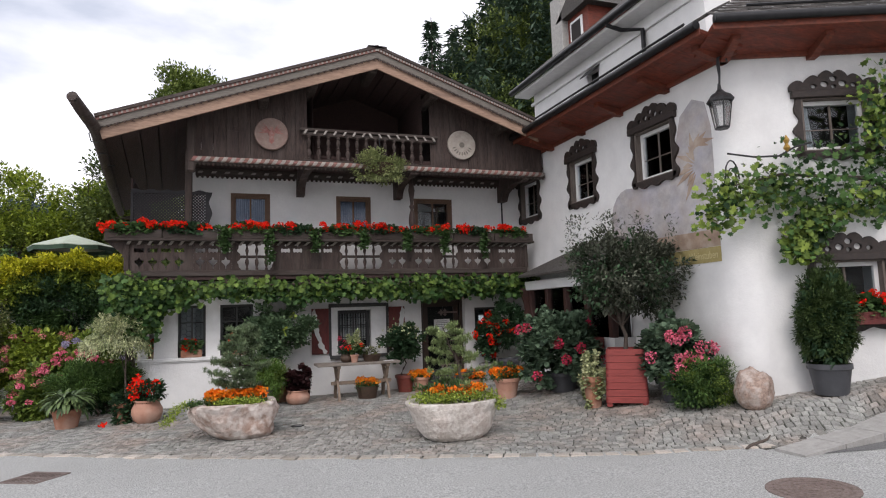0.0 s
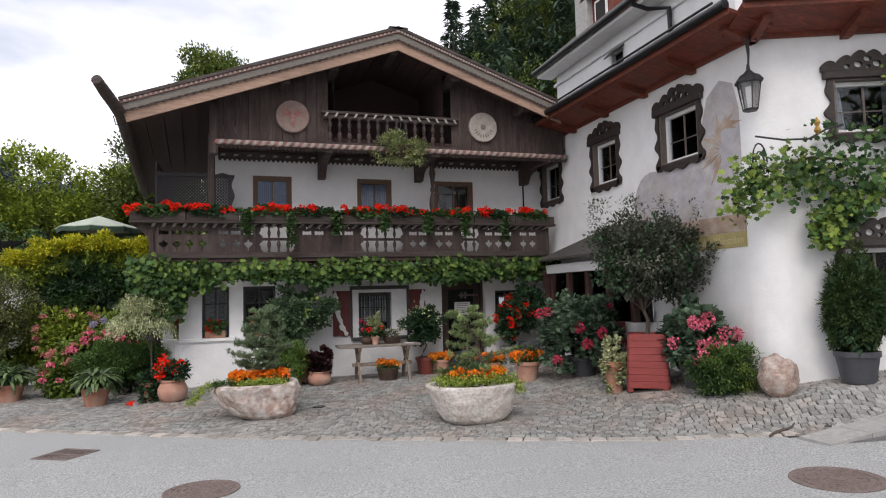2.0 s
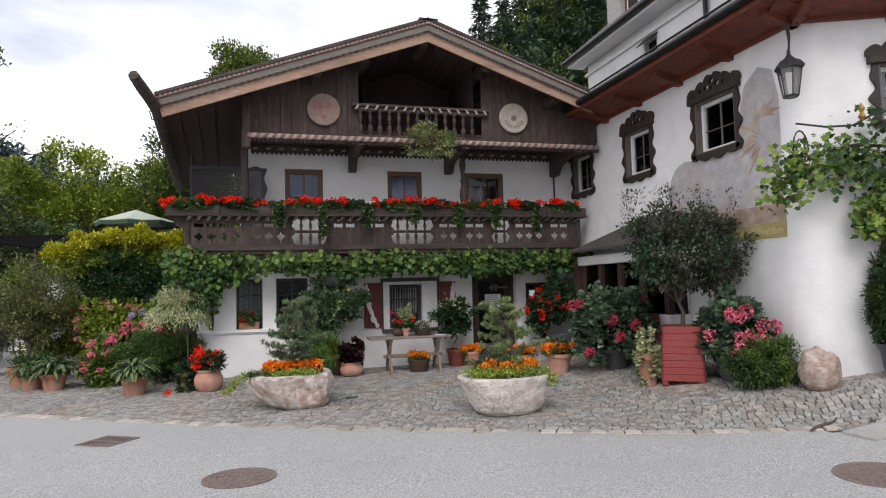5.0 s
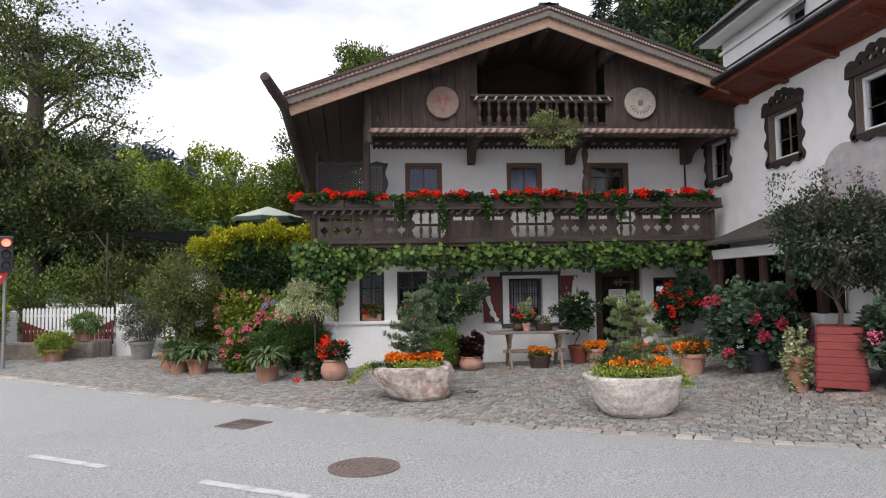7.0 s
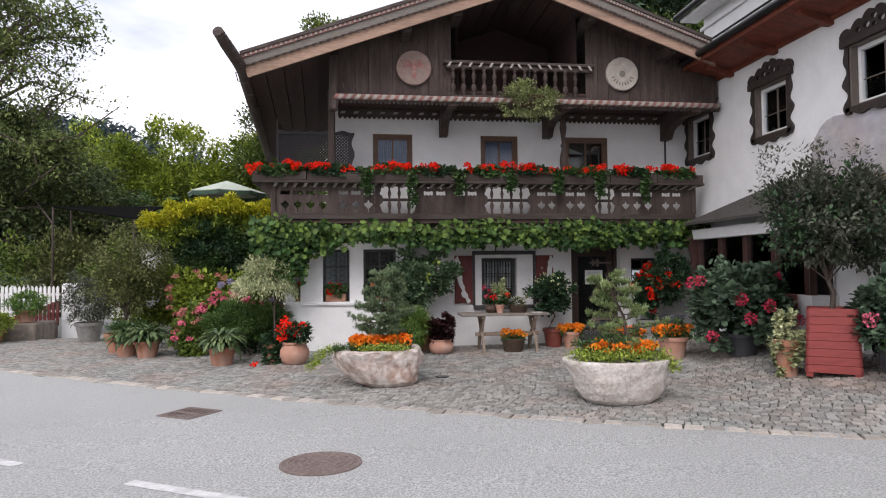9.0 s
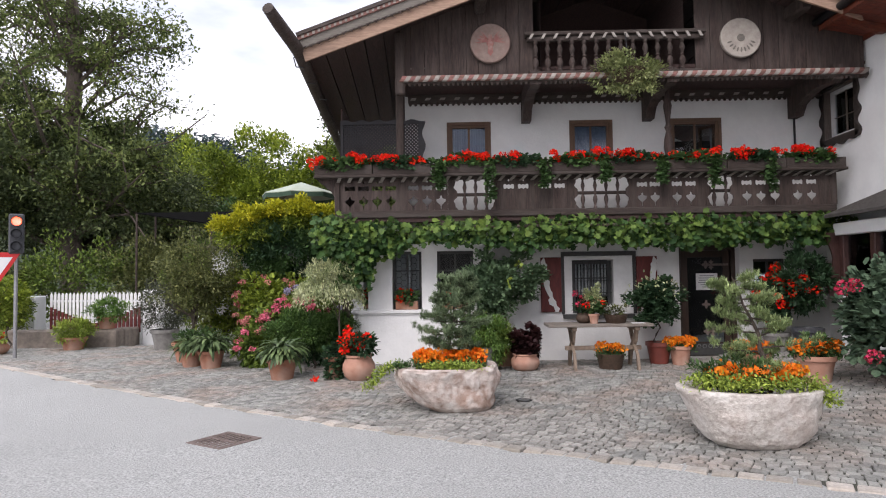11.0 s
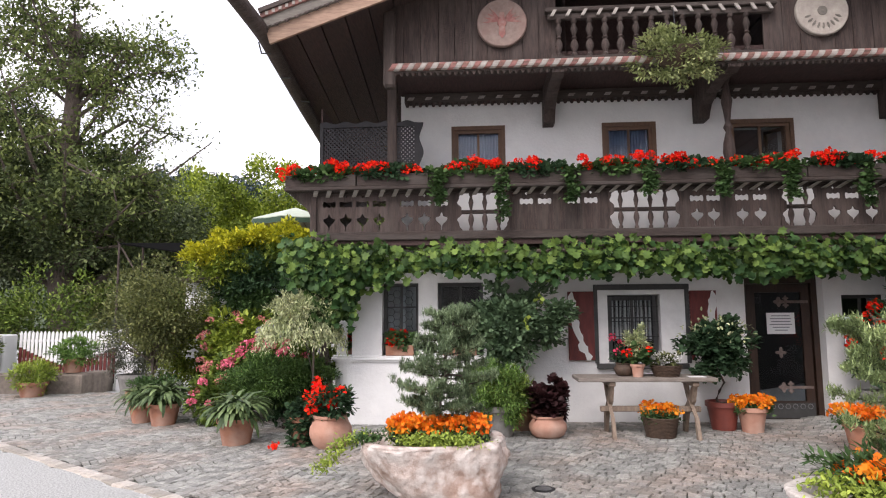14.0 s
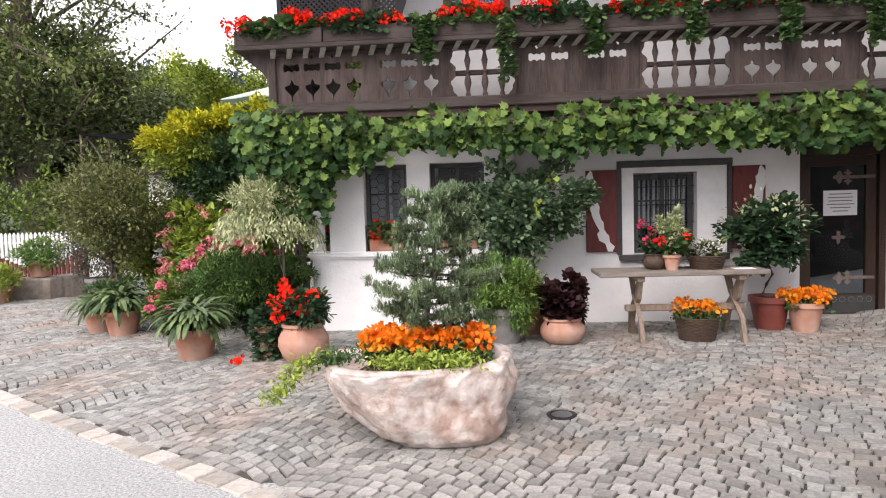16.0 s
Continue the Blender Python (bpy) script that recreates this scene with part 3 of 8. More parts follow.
# projecting ground-floor bay with three openings
BY = 14.1
bay = hpart("bay", Shape().slab([-1.15, 1.1], [-0.1, 1.03], [], BY, FY - 0.004), PLASTER, label="white parapet of the ground-floor bay")
hpart("pillar", Shape().slab([-1.15, 1.1], [1.12, 2.7], [(-0.71, 1.12, -0.18, 2.17), (0.10, 1.12, 0.76, 2.17)], BY + 0.02, FY - 0.004), PLASTER)
s = Shape()
for k in range(7):
    a0, a1 = math.pi * (1 + k / 14), math.pi * (1 + (k + 1) / 14)
    r = 0.3
    p0, p1 = (-1.15 + r * math.cos(a0), FY + r * math.sin(a0)), (-1.15 + r * math.cos(a1), FY + r * math.sin(a1))
    for z0, z1, g in ((-0.1, 1.03, 0.0), (1.03, 1.06, 0.03), (1.06, 1.09, 0.06), (1.09, 1.12, 0.04)):
        e = (r + g) / r
        q = [(-1.15 + (x + 1.15) * e, FY + (y - FY) * e) for x, y in (p0, p1)]
        s.add([(*q[0], z0), (*q[1], z0), (*q[1], z1), (*q[0], z1), (-1.15, FY, z1), (-1.15, FY, z0)], [(0, 1, 2, 3), (3, 2, 4), (0, 5, 1)])
s.smooth = True
hpart("bay_corner", s, PLASTER)
s = Shape()
for z0, z1, g in ((1.03, 1.06, 0.03), (1.06, 1.09, 0.06), (1.09, 1.12, 0.04)):
    s.box(-1.15, BY - g, z0, 1.13, FY - 0.004, z1, 0.004)
hpart("ledge", s, PLASTER, label="moulded white window ledge")
hpart("bay_return", Shape().box(-1.42, FY - 0.02, 1.12, -1.28, FY + 0.25, 2.7), PLASTER)


def leaded_window(x0, z0, x1, z1, y, parent_label, hexes=True, frame_mat=FRAME_GREY, bars=(1, 2), pane=GLASS, width=0.05):
    """A window with its frame, pane and bars, set at depth y."""
    w = hpart("window", Shape().slab([x0, x1], [z0, z1], [(x0 + width, z0 + width, x1 - width, z1 - width)], y, y + 0.06), frame_mat, label=parent_label)
    part("pane", Shape().box(x0 + width, y + 0.035, z0 + width, x1 - width, y + 0.045, z1 - width), pane, w)
    for i in range(1, bars[0] + 1):
        x = x0 + (x1 - x0) * i / (bars[0] + 1)
        part("bar", Shape().box(x - 0.018, y + 0.008, z0 + width, x + 0.018, y + 0.034, z1 - width), frame_mat, w)
    for i in range(1, bars[1] + 1):
        z = z0 + (z1 - z0) * i / (bars[1] + 1)
        part("bar", Shape().box(x0 + width, y + 0.012, z - 0.01, x1 - width, y + 0.032, z + 0.01), frame_mat, w)
    if hexes:
        s = Shape()
        r = 0.06
        nx, nz = int((x1 - x0) / (r * 1.5)) + 1, int((z1 - z0) / (r * 1.732)) + 1
        for i in range(nx):
            for j in range(nz):
                cx, cz = x0 + width + r + i * r * 1.5, z0 + width + r + j * r * 1.732 + (i % 2) * r * 0.866
                if cx + r > x1 - width or cz + r > z1 - width:
                    continue
                for k in range(6):
                    a, b = math.pi * k / 3, math.pi * (k + 1) / 3
                    s.tube([(cx + r * math.cos(a), y - 0.02, cz + r * math.sin(a)), (cx + r * math.cos(b), y - 0.02, cz + r * math.sin(b))], 0.004, 3)
        s.smooth = False
        part("grille", s, IRON, w, "wrought-iron hexagon grille")
    return w


leaded_window(-0.71, 1.12, -0.18, 2.17, BY + 0.16, "dark bay window behind an iron grille")
leaded_window(0.10, 1.12, 0.76, 2.17, BY + 0.16, "dark bay window behind an iron grille")
leaded_window(-1.2, 1.15, -0.92, 2.15, FY + 0.3, "narrow brown window in the side of the bay", False, FRAME_BROWN, (0, 1))
for i, (a, b) in enumerate(UP_WINDOWS):
    w = leaded_window(a, 3.56, b, 4.55, FY + 0.02, "brown-framed upper window" if i < 2 else "brown-framed upper window standing dark and ajar", False, FRAME_BROWN, (1, 0), GLASS, 0.075)
    part("casing", Shape().slab([a - 0.03, b + 0.03], [3.53, 4.58], [(a + 0.02, 3.5, b - 0.02, 4.52)], FY - 0.02, FY - 0.002), FRAME_BROWN, w)
    if i < 2:
        c = Shape()
        for k in range(14):
            x = a + 0.09 + k * (b - a - 0.18) / 13
            c.tube([(x, FY + 0.13 + 0.012 * (k % 2), 3.57), (x + 0.006, FY + 0.13, 4.5)], 0.026, 5)
        part("curtain", c, CURTAIN, w, "pale blue curtain behind the glass")
    else:
        part("open_casement", Shape(Matrix.Translation((b - 0.08, FY + 0.06, 0)) @ Matrix.Rotation(radians(-62), 4, "Z")).slab([-0.36, 0], [3.62, 4.48], [(-0.31, 3.67, -0.05, 4.43)], 0, 0.04), FRAME_BROWN, w)
w = leaded_window(2.6, 1.0, 3.32, 1.96, FY + 0.1, "grey-green framed window with iron bars and lace curtain", False, FRAME_GREY, (1, 2), GLASS, 0.06)
for i in range(6):
    x = 2.68 + i * 0.112
    part("iron_bar", Shape().tube([(x, FY + 0.05, 1.0), (x, FY + 0.05, 1.96)], 0.007, 5), IRON, w, "wrought-iron bar")
for i in range(4):
    z = 1.15 + i * 0.22
    part("iron_bar", Shape().tube([(2.6, FY + 0.05, z), (3.32, FY + 0.05, z)], 0.006, 5), IRON, w, "wrought-iron bar")
s = Shape()
for k in range(10):
    s.tube([(2.68 + 0.06 * k, FY + 0.16, 1.3), (2.69 + 0.06 * k, FY + 0.16, 1.92)], [0.028, 0.018], 5)
part("curtain", s, LACE, w, "white lace curtain")
part("surround", Shape().slab([2.44, 3.69], [0.99, 2.05], [(2.58, 0.98, 3.34, 1.98)], FY - 0.012, FY - 0.001), WHITE_PAINT, w, "raised white painted surround")
part("lintel", Shape().box(2.38, FY - 0.05, 2.05, 3.75, FY - 0.002, 2.13, 0.006), FRAME_GREY, w)
part("window_sill", Shape().box(2.4, FY - 0.09, 0.91, 3.7, FY + 0.05, 0.985, 0.008), FRAME_GREY, w)
part("jamb", Shape().box(2.38, FY - 0.03, 0.985, 2.435, FY - 0.002, 2.05), FRAME_GREY, w)
part("jamb", Shape().box(3.695, FY - 0.03, 0.985, 3.75, FY - 0.002, 2.05), FRAME_GREY, w)
for x0, x1, flip in ((2.0, 2.375, 1), (3.755, 4.13, -1)):
    sh = hpart("shutter", Shape().box(x0, FY - 0.055, 1.03, x1, FY - 0.01, 2.03, 0.006), RED_PAINT, label="oxblood shutter with a white jagged diagonal flame")
    flame = [(0.04, 1.0), (0.1, 0.98), (0.14, 0.9), (0.22, 0.86), (0.2, 0.8), (0.26, 0.7), (0.25, 0.62), (0.33, 0.55), (0.31, 0.48), (0.37, 0.4), (0.45, 0.36), (0.46, 0.28), (0.55, 0.22), (0.62, 0.2), (0.64, 0.12),
             (0.8, 0.06), (0.92, 0.0), (0.78, 0.0), (0.7, 0.1), (0.5, 0.14), (0.44, 0.22), (0.52, 0.26), (0.4, 0.34), (0.3, 0.42), (0.24, 0.5), (0.2, 0.6), (0.18, 0.7), (0.1, 0.78), (0.12, 0.86), (0.04, 0.92)]
    pts = [((x0 if flip > 0 else x1) + flip * min(1.0, max(0.0, u + (0.1 if k < 16 else -0.1))) * (x1 - x0), 1.03 + v * 1.0) for k, (u, v) in enumerate(flame)]
    part("flame", Shape().prism(pts, FY - 0.061, FY - 0.056), WHITE_PAINT, sh, "white painted jagged flame")

# entrance door
door = hpart("door", Shape().slab([4.52, 5.42], [0.17, 2.12], [(4.64, 0.42, 5.3, 2.0)], FY + 0.2, FY + 0.25), DOORWOOD, label="dark glazed wooden entrance door with iron hinges")
part("pane", Shape().box(4.64, FY + 0.22, 0.42, 5.3, FY + 0.23, 2.0), GLASS, door)
part("kick_plate", Shape().box(4.53, FY + 0.188, 0.18, 5.41, FY + 0.199, 0.4, 0.003), FRAME_GREY, door, "grey kick plate with a row of rings")
s = Shape()
for k in range(8):
    cx = 4.6 + 0.105 * k
    s.tube([(cx + 0.035 * math.cos(a), FY + 0.185, 0.35 + 0.035 * math.sin(a)) for a in [math.pi * i / 4 for i in range(9)]], 0.006, 4)
part("ring", s, STEEL, door)
for z in (0.62, 1.86):
    s = Shape()
    s.box(5.02, FY + 0.19, z - 0.02, 5.4, FY + 0.199, z + 0.02, 0.003)
    for dx, dz, r in ((4.98, 0, 0.06), (5.08, 0.05, 0.035), (5.08, -0.05, 0.035)):
        s.prism([(dx + r * math.cos(a) * (1 + 0.3 * math.cos(4 * a)), z + dz + r * math.sin(a) * (1 + 0.3 * math.cos(4 * a))) for a in [math.pi * i / 10 for i in range(20)]], FY + 0.188, FY + 0.197)
    part("hinge", s, RUST, door, "wrought-iron strap hinge")
s = Shape().prism([(4.97 + 0.055 * math.cos(a) * (1 + 0.45 * math.cos(4 * a)), 1.12 + 0.055 * math.sin(a) * (1 + 0.45 * math.cos(4 * a))) for a in [math.pi * i / 16 for i in range(32)]], FY + 0.185, FY + 0.199)
part("handle", s, RUST, door, "iron quatrefoil handle")
dframe = hpart("door_frame", Shape().slab([4.42, 5.52], [0.1, 2.62], [(4.5, 0.16, 5.44, 2.13), (4.5, 2.22, 5.44, 2.6)], FY + 0.17, FY + 0.3), DOORWOOD, label="brown wooden door frame with transom light")
part("transom_pane", Shape().box(4.5, FY + 0.23, 2.22, 5.44, FY + 0.24, 2.6), GLASS, dframe)
part("threshold", Shape().box(4.42, FY + 0.02, 0.1, 5.52, FY + 0.3, 0.165, 0.01), CONCRETE, dframe)
door.location.x += 0.13
dframe.location.x += 0.13
notice = thing("paper_notice", 5.13, FY + 0.2, 1.545, "white printed paper notice taped to the door glass", "notice")
part("sheet", Shape().box(-0.2, 0.008, -0.155, 0.2, 0.012, 0.155), PAPER, notice)
for k, (a, b) in enumerate(((-0.13, 0.13), (-0.15, 0.15), (-0.14, 0.14), (-0.16, 0.16), (-0.12, 0.12), (-0.09, 0.09))):
    z = 0.11 - 0.042 * k
    part("text_line", Shape().box(a, 0.004, z - 0.006, b, 0.0075, z + 0.006), INK, notice)
leaded_window(5.9, 1.2, 6.5, 1.95, FY + 0.08, "small grey-framed window beside the door", False, FRAME_GREY, (1, 1))

# ---- balcony ----
PY = 13.6
balcony = hpart("balcony", Shape().box(-1.6, PY - 0.02, 2.66, 6.95, FY - 0.006, 2.74), SOFFIT, label="carved dark wooden balcony")
hpart("balcony_return", Shape().box(-1.6, FY, 2.66, -0.48, 20, 2.74), SOFFIT)


def bpart(name, shape, material, label=""):
    return part(name, shape, material, balcony, label)


bpart("beam", Shape().box(-1.63, PY - 0.06, 2.73, 6.95, PY + 0.06, 2.85, 0.012), WOOD_H, "heavy bottom beam")
bpart("rail", Shape().box(-1.97, PY - 0.21, 3.42, 7.08, PY + 0.1, 3.47, 0.01), WOOD_H)
bpart("rail", Shape().box(-1.66, PY - 0.04, 3.385, 6.95, PY + 0.05, 3.42, 0.008), WOOD_H)


def spade(cx, cz):
    """A pointed leaf cut-out on a thin stem, read downwards."""
    half = [(0.0, 0.135), (0.017, 0.105), (0.02, 0.085), (0.045, 0.072), (0.078, 0.068), (0.083, 0.045), (0.075, 0.02), (0.045, -0.01), (0.018, -0.035), (0.008, -0.06), (0.007, -0.105), (0.0, -0.112)]
    return [(cx + x, cz + z) for x, z in half] + [(cx - x, cz + z) for x, z in half[-2:0:-1]]


def bone(cx, cz):
    """A wide cut-out with a notched lobe at each end."""
    half = [(0.0, 0.04), (0.022, 0.03), (0.04, 0.03), (0.052, 0.042), (0.075, 0.046), (0.09, 0.032), (0.093, 0.0), (0.09, -0.03), (0.075, -0.044), (0.055, -0.04), (0.04, -0.028), (0.02, -0.034), (0.0, -0.048)]
    return [(cx + x, cz + z) for x, z in half] + [(cx - x, cz + z) for x, z in half[-2:0:-1]]


def plank(x0, x1, cuts):
    c, h = (x0 + x1) / 2, []
    if cuts:
        h = [bone(c, 3.25), [(c, 3.335), (c + 0.02, 3.36), (c, 3.385), (c - 0.02, 3.36)]]
    if cuts == 1:
        h.append(spade(c, 2.985))
    return Shape().prism([(x0 + 0.0006, 2.85), (x1 - 0.0006, 2.85), (x1 - 0.0006, 3.40), (x0 + 0.0006, 3.40)], PY - 0.012, PY + 0.012, h)


def baluster_shape(x, y, z0, z1, r):
    h = z1 - z0
    prof = [(0.7, 0), (0.7, 0.06), (0.45, 0.09), (0.6, 0.15), (1.0, 0.27), (0.85, 0.36), (0.4, 0.45), (0.75, 0.49), (0.4, 0.53), (0.6, 0.62), (0.9, 0.72), (0.55, 0.82), (0.4, 0.88), (0.7, 0.92), (0.7, 1.0)]
    return Shape().lathe([(r * a, z0 + h * b) for a, b in prof], x, y, 10)


def section(x0, x1, n, cuts):
    w = (x1 - x0) / n
    for i in range(n):
        bpart("plank", plank(x0 + i * w, x0 + (i + 1) * w, cuts), WOOD)


for x0, x1, n, cuts in ((-1.62, -1.5, 1, 0), (-1.5, -0.55, 4, 1), (-0.55, -0.4, 1, 0), (-0.4, 0.32, 3, 1), (0.32, 0.42, 1, 0), (1.13, 1.25, 1, 0), (1.25, 1.75, 2, 2), (1.75, 1.9, 1, 0), (1.9, 2.37, 2, 2), (2.37, 2.5, 1, 0),
                        (3.44, 3.56, 1, 0), (3.56, 4.0, 2, 1), (4.0, 4.15, 1, 0), (4.15, 4.62, 2, 1), (4.62, 4.78, 1, 0), (5.22, 5.34, 1, 0), (5.34, 6.06, 3, 1), (6.06, 6.21, 1, 0), (6.21, 6.68, 2, 1), (6.68, 6.95, 1, 0)):
    section(x0, x1, n, cuts)
for x0, x1, spots in ((0.42, 1.13, (0.61, 0.8, 0.99)), (2.5, 3.44, (2.65, 2.86, 3.05, 3.25)), (4.78, 5.22, (4.9, 5.1))):
    for x in spots:
        bpart("baluster", baluster_shape(x, PY, 2.85, 3.4, 0.04), WOOD)
    for x, sg in ((x0, 1), (x1, -1)):
        ts = [k / 22 for k in range(23)]
        edge = [(x + sg * (0.035 + 0.03 * math.cos(4 * math.pi * t) + 0.012 * math.cos(10 * math.pi * t)), 2.85 + 0.55 * t) for t in ts]
        bpart("edge_board", Shape().prism([(x - sg * 0.02, 2.85)] + edge + [(x - sg * 0.02, 3.40)], PY - 0.03, PY - 0.014), WOOD)
    bpart("inner_rail", Shape().box(x0, PY + 0.055, 3.1, x1, PY + 0.1, 3.155, 0.008), WOOD_H)
for x in (-1.6, 6.93):
    bpart("post", Shape().box(x - 0.045, PY - 0.045, 2.85, x + 0.045, PY + 0.045, 3.40, 0.01), WOOD)
s = Shape()
for i in range(46):
    x = -1.62 + i * 0.187
    s.add([(x + 0.07, PY - 0.2, 3.415), (x + 0.13, PY - 0.2, 3.415), (x + 0.06, PY - 0.02, 3.35), (x, PY - 0.02, 3.35), (x + 0.07, PY - 0.17, 3.418), (x + 0.13, PY - 0.17, 3.418), (x + 0.06, PY - 0.013, 3.36), (x, PY - 0.013, 3.36)],
          [(0, 3, 2, 1), (0, 4, 7, 3), (1, 2, 6, 5), (0, 1, 5, 4), (3, 7, 6, 2)])
tagged(bpart("dentil", s, DENTIL, "pale slanted dentils under the rail"), kind="stuff")
bpart("cornice", Shape().prism([(-1.96, 3.42), (-1.62, 3.42), (-1.62, 3.05), (-1.7, 3.2), (-1.82, 3.3)], PY - 0.03, PY + 0.03), WOOD, "curved bracket under the overhanging box")
for i in range(6):
    x = -1.4 + i * 1.62
    bpart("joist", Shape().box(x - 0.07, PY - 0.04, 2.5, x + 0.07, FY - 0.006, 2.655, 0.015), WOOD)
# side return of the balcony at its open end
for k in range(8):
    bpart("plank", Shape().box(-1.615, PY + 0.06 + k * 0.3, 2.78, -1.59, PY + 0.35 + k * 0.3, 3.40), WOOD)
bpart("rail", Shape().box(-1.9, PY + 0.1, 3.42, -1.5, PY + 2.6, 3.47, 0.01), WOOD_H)

# lattice screen
lat = thing("lattice_screen", -0.85, PY + 0.13, 3.47, "dark grey diagonal lattice privacy screen on the balcony", "screen")
W_, H_ = 1.42, 0.98
s = Shape().slab([-W_ / 2, W_ / 2], [0, H_], [(-W_ / 2 + 0.05, 0.05, W_ / 2 - 0.05, H_ - 0.05)], -0.02, 0.02)
s.box(0.28, -0.02, 0.05, 0.32, 0.02, H_ - 0.05)
part("frame", s, LATTICE, lat)
s = Shape()
for sg in (-1, 1):
    for k in range(-26, 27):
        c = k * 0.062
        lo, hi = -W_ / 2 + 0.05, W_ / 2 - 0.05
        x_at = lambda z: c + sg * (z - H_ / 2)
        z0, z1 = 0.05, H_ - 0.05
        xs_ = sorted((x_at(z0), x_at(z1)))
        if xs_[1] < lo or xs_[0] > hi:
            continue
        z_at = lambda x: H_ / 2 + sg * (x - c)
        xa, xb = max(lo, xs_[0]), min(hi, xs_[1])
        za, zb = z_at(xa), z_at(xb)
        d = 0.017
        y = 0.004 * sg
        s.add([(xa, y, za - d), (xb, y, zb - d), (xb, y, zb + d), (xa, y, za + d), (xa, y + 0.006, za - d), (xb, y + 0.006, zb - d), (xb, y + 0.006, zb + d), (xa, y + 0.006, za + d)],
              [(0, 1, 2, 3), (4, 7, 6, 5), (3, 2, 6, 7), (0, 4, 5, 1)])
part("slat", s, LATTICE, lat, kind="stuff")
top = [(-W_ / 2, H_)] + [(-W_ / 2 + W_ * t, H_ + 0.02 + 0.018 * math.sin(30 * t)) for t in [k / 40 for k in range(41)]] + [(W_ / 2, H_)]
for k in range(16):
    part("side_board", Shape().box(-W_ / 2 + 0.004, 0.03 + k * 0.22, 0, -W_ / 2 + 0.026, 0.03 + k * 0.22 + 0.214, H_ + 0.25), SOFFIT, lat, "dark upright boards closing the balcony end")
part("crest", Shape().prism(top, -0.015, 0.015), LATTICE, lat)
side = [(W_ / 2, 0)] + [(W_ / 2 + 0.05 + 0.03 * math.sin(14 * t), H_ * t) for t in [k / 24 for k in range(25)]] + [(W_ / 2, H_)]
part("side_crest", Shape().prism(side, -0.015, 0.015), LATTICE, lat)

# ---- gable ----
GY = 13.05
RX, RZ, SL = 3.12, 7.1, 0.358       # ridge place and roof slope (underside)
rl = lambda x: RZ - SL * abs(x - RX)
gable = hpart("gable_wall", Shape().box(-0.46, GY + 0.03, 4.98, 7.2, GY + 0.06, 4.99), WOOD, label="dark board-clad gable")
n = 0
x = -0.46
while x < 7.2:
    w = 0.2 + 0.06 * ((n * 7) % 5) / 5
    x1 = min(x + w, 7.2)
    if x1 <= 1.9 or x >= 4.26:
        y = GY + 0.006 * ((n * 3) % 4)
        part("board", Shape().add([(x + 0.003, y, 4.98), (x1 - 0.003, y, 4.98), (x1 - 0.003, y, rl(x1)), (x + 0.003, y, rl(x)), (x + 0.003, y + 0.03, 4.98), (x1 - 0.003, y + 0.03, 4.98), (x1 - 0.003, y + 0.03, rl(x1)), (x + 0.003, y + 0.03, rl(x))],
                                  [(0, 1, 2, 3), (4, 7, 6, 5), (0, 3, 7, 4), (1, 5, 6, 2), (3, 2, 6, 7), (0, 4, 5, 1)]), WOOD, gable)
    x = x1
    n += 1
# the open loggia behind the gable balustrade
s = Shape()
s.add([(1.9, GY, 4.98), (1.9, GY + 1.9, 4.98), (1.9, GY + 1.9, rl(1.9)), (1.9, GY, rl(1.9))], [(0, 1, 2, 3)])
s.add([(4.26, GY, 4.98), (4.26, GY + 1.9, 4.98), (4.26, GY + 1.9, rl(4.26)), (4.26, GY, rl(4.26))], [(0, 3, 2, 1)])
s.box(1.9, GY + 1.9, 4.9, 4.26, GY + 1.95, 7.3)
hpart("loggia_wall", s, SOFFIT, label="dark boarded loggia recess")
hpart("loggia_floor", Shape().box(-0.46, GY + 0.07, 5.125, 7.25, FY + 1.0, 5.18), SOFFIT)
rail_top = hpart("gable_rail", Shape().box(1.62, GY - 0.14, 5.64, 4.58, GY - 0.02, 5.7, 0.01), WOOD_H, label="turned gable balustrade")
part("bottom_rail", Shape().box(1.72, GY - 0.1, 4.99, 4.5, GY - 0.03, 5.05, 0.008), WOOD_H, rail_top)
for i in range(13):
    part("baluster", baluster_shape(1.8 + i * 0.2, GY - 0.065, 5.05, 5.56, 0.055), WOOD, rail_top)
part("rail_beam", Shape().box(1.66, GY - 0.1, 5.55, 4.54, GY - 0.03, 5.63, 0.008), WOOD_H, rail_top)
s = Shape()
for i in range(15):
    x = 1.68 + i * 0.2
    k = 0.05 if i < 7 else -0.05
    s.add([(x, GY - 0.146, 5.575), (x + 0.045, GY - 0.146, 5.575), (x + 0.045 + k, GY - 0.146, 5.66), (x + k, GY - 0.146, 5.66), (x, GY - 0.12, 5.575), (x + 0.045, GY - 0.12, 5.575), (x + 0.045 + k, GY - 0.12, 5.66), (x + k, GY - 0.12, 5.66)],
          [(0, 1, 2, 3), (0, 4, 5, 1), (1, 5, 6, 2), (3, 2, 6, 7), (0, 3, 7, 4)])
part("dentil", s, DENTIL, rail_top, kind="stuff")
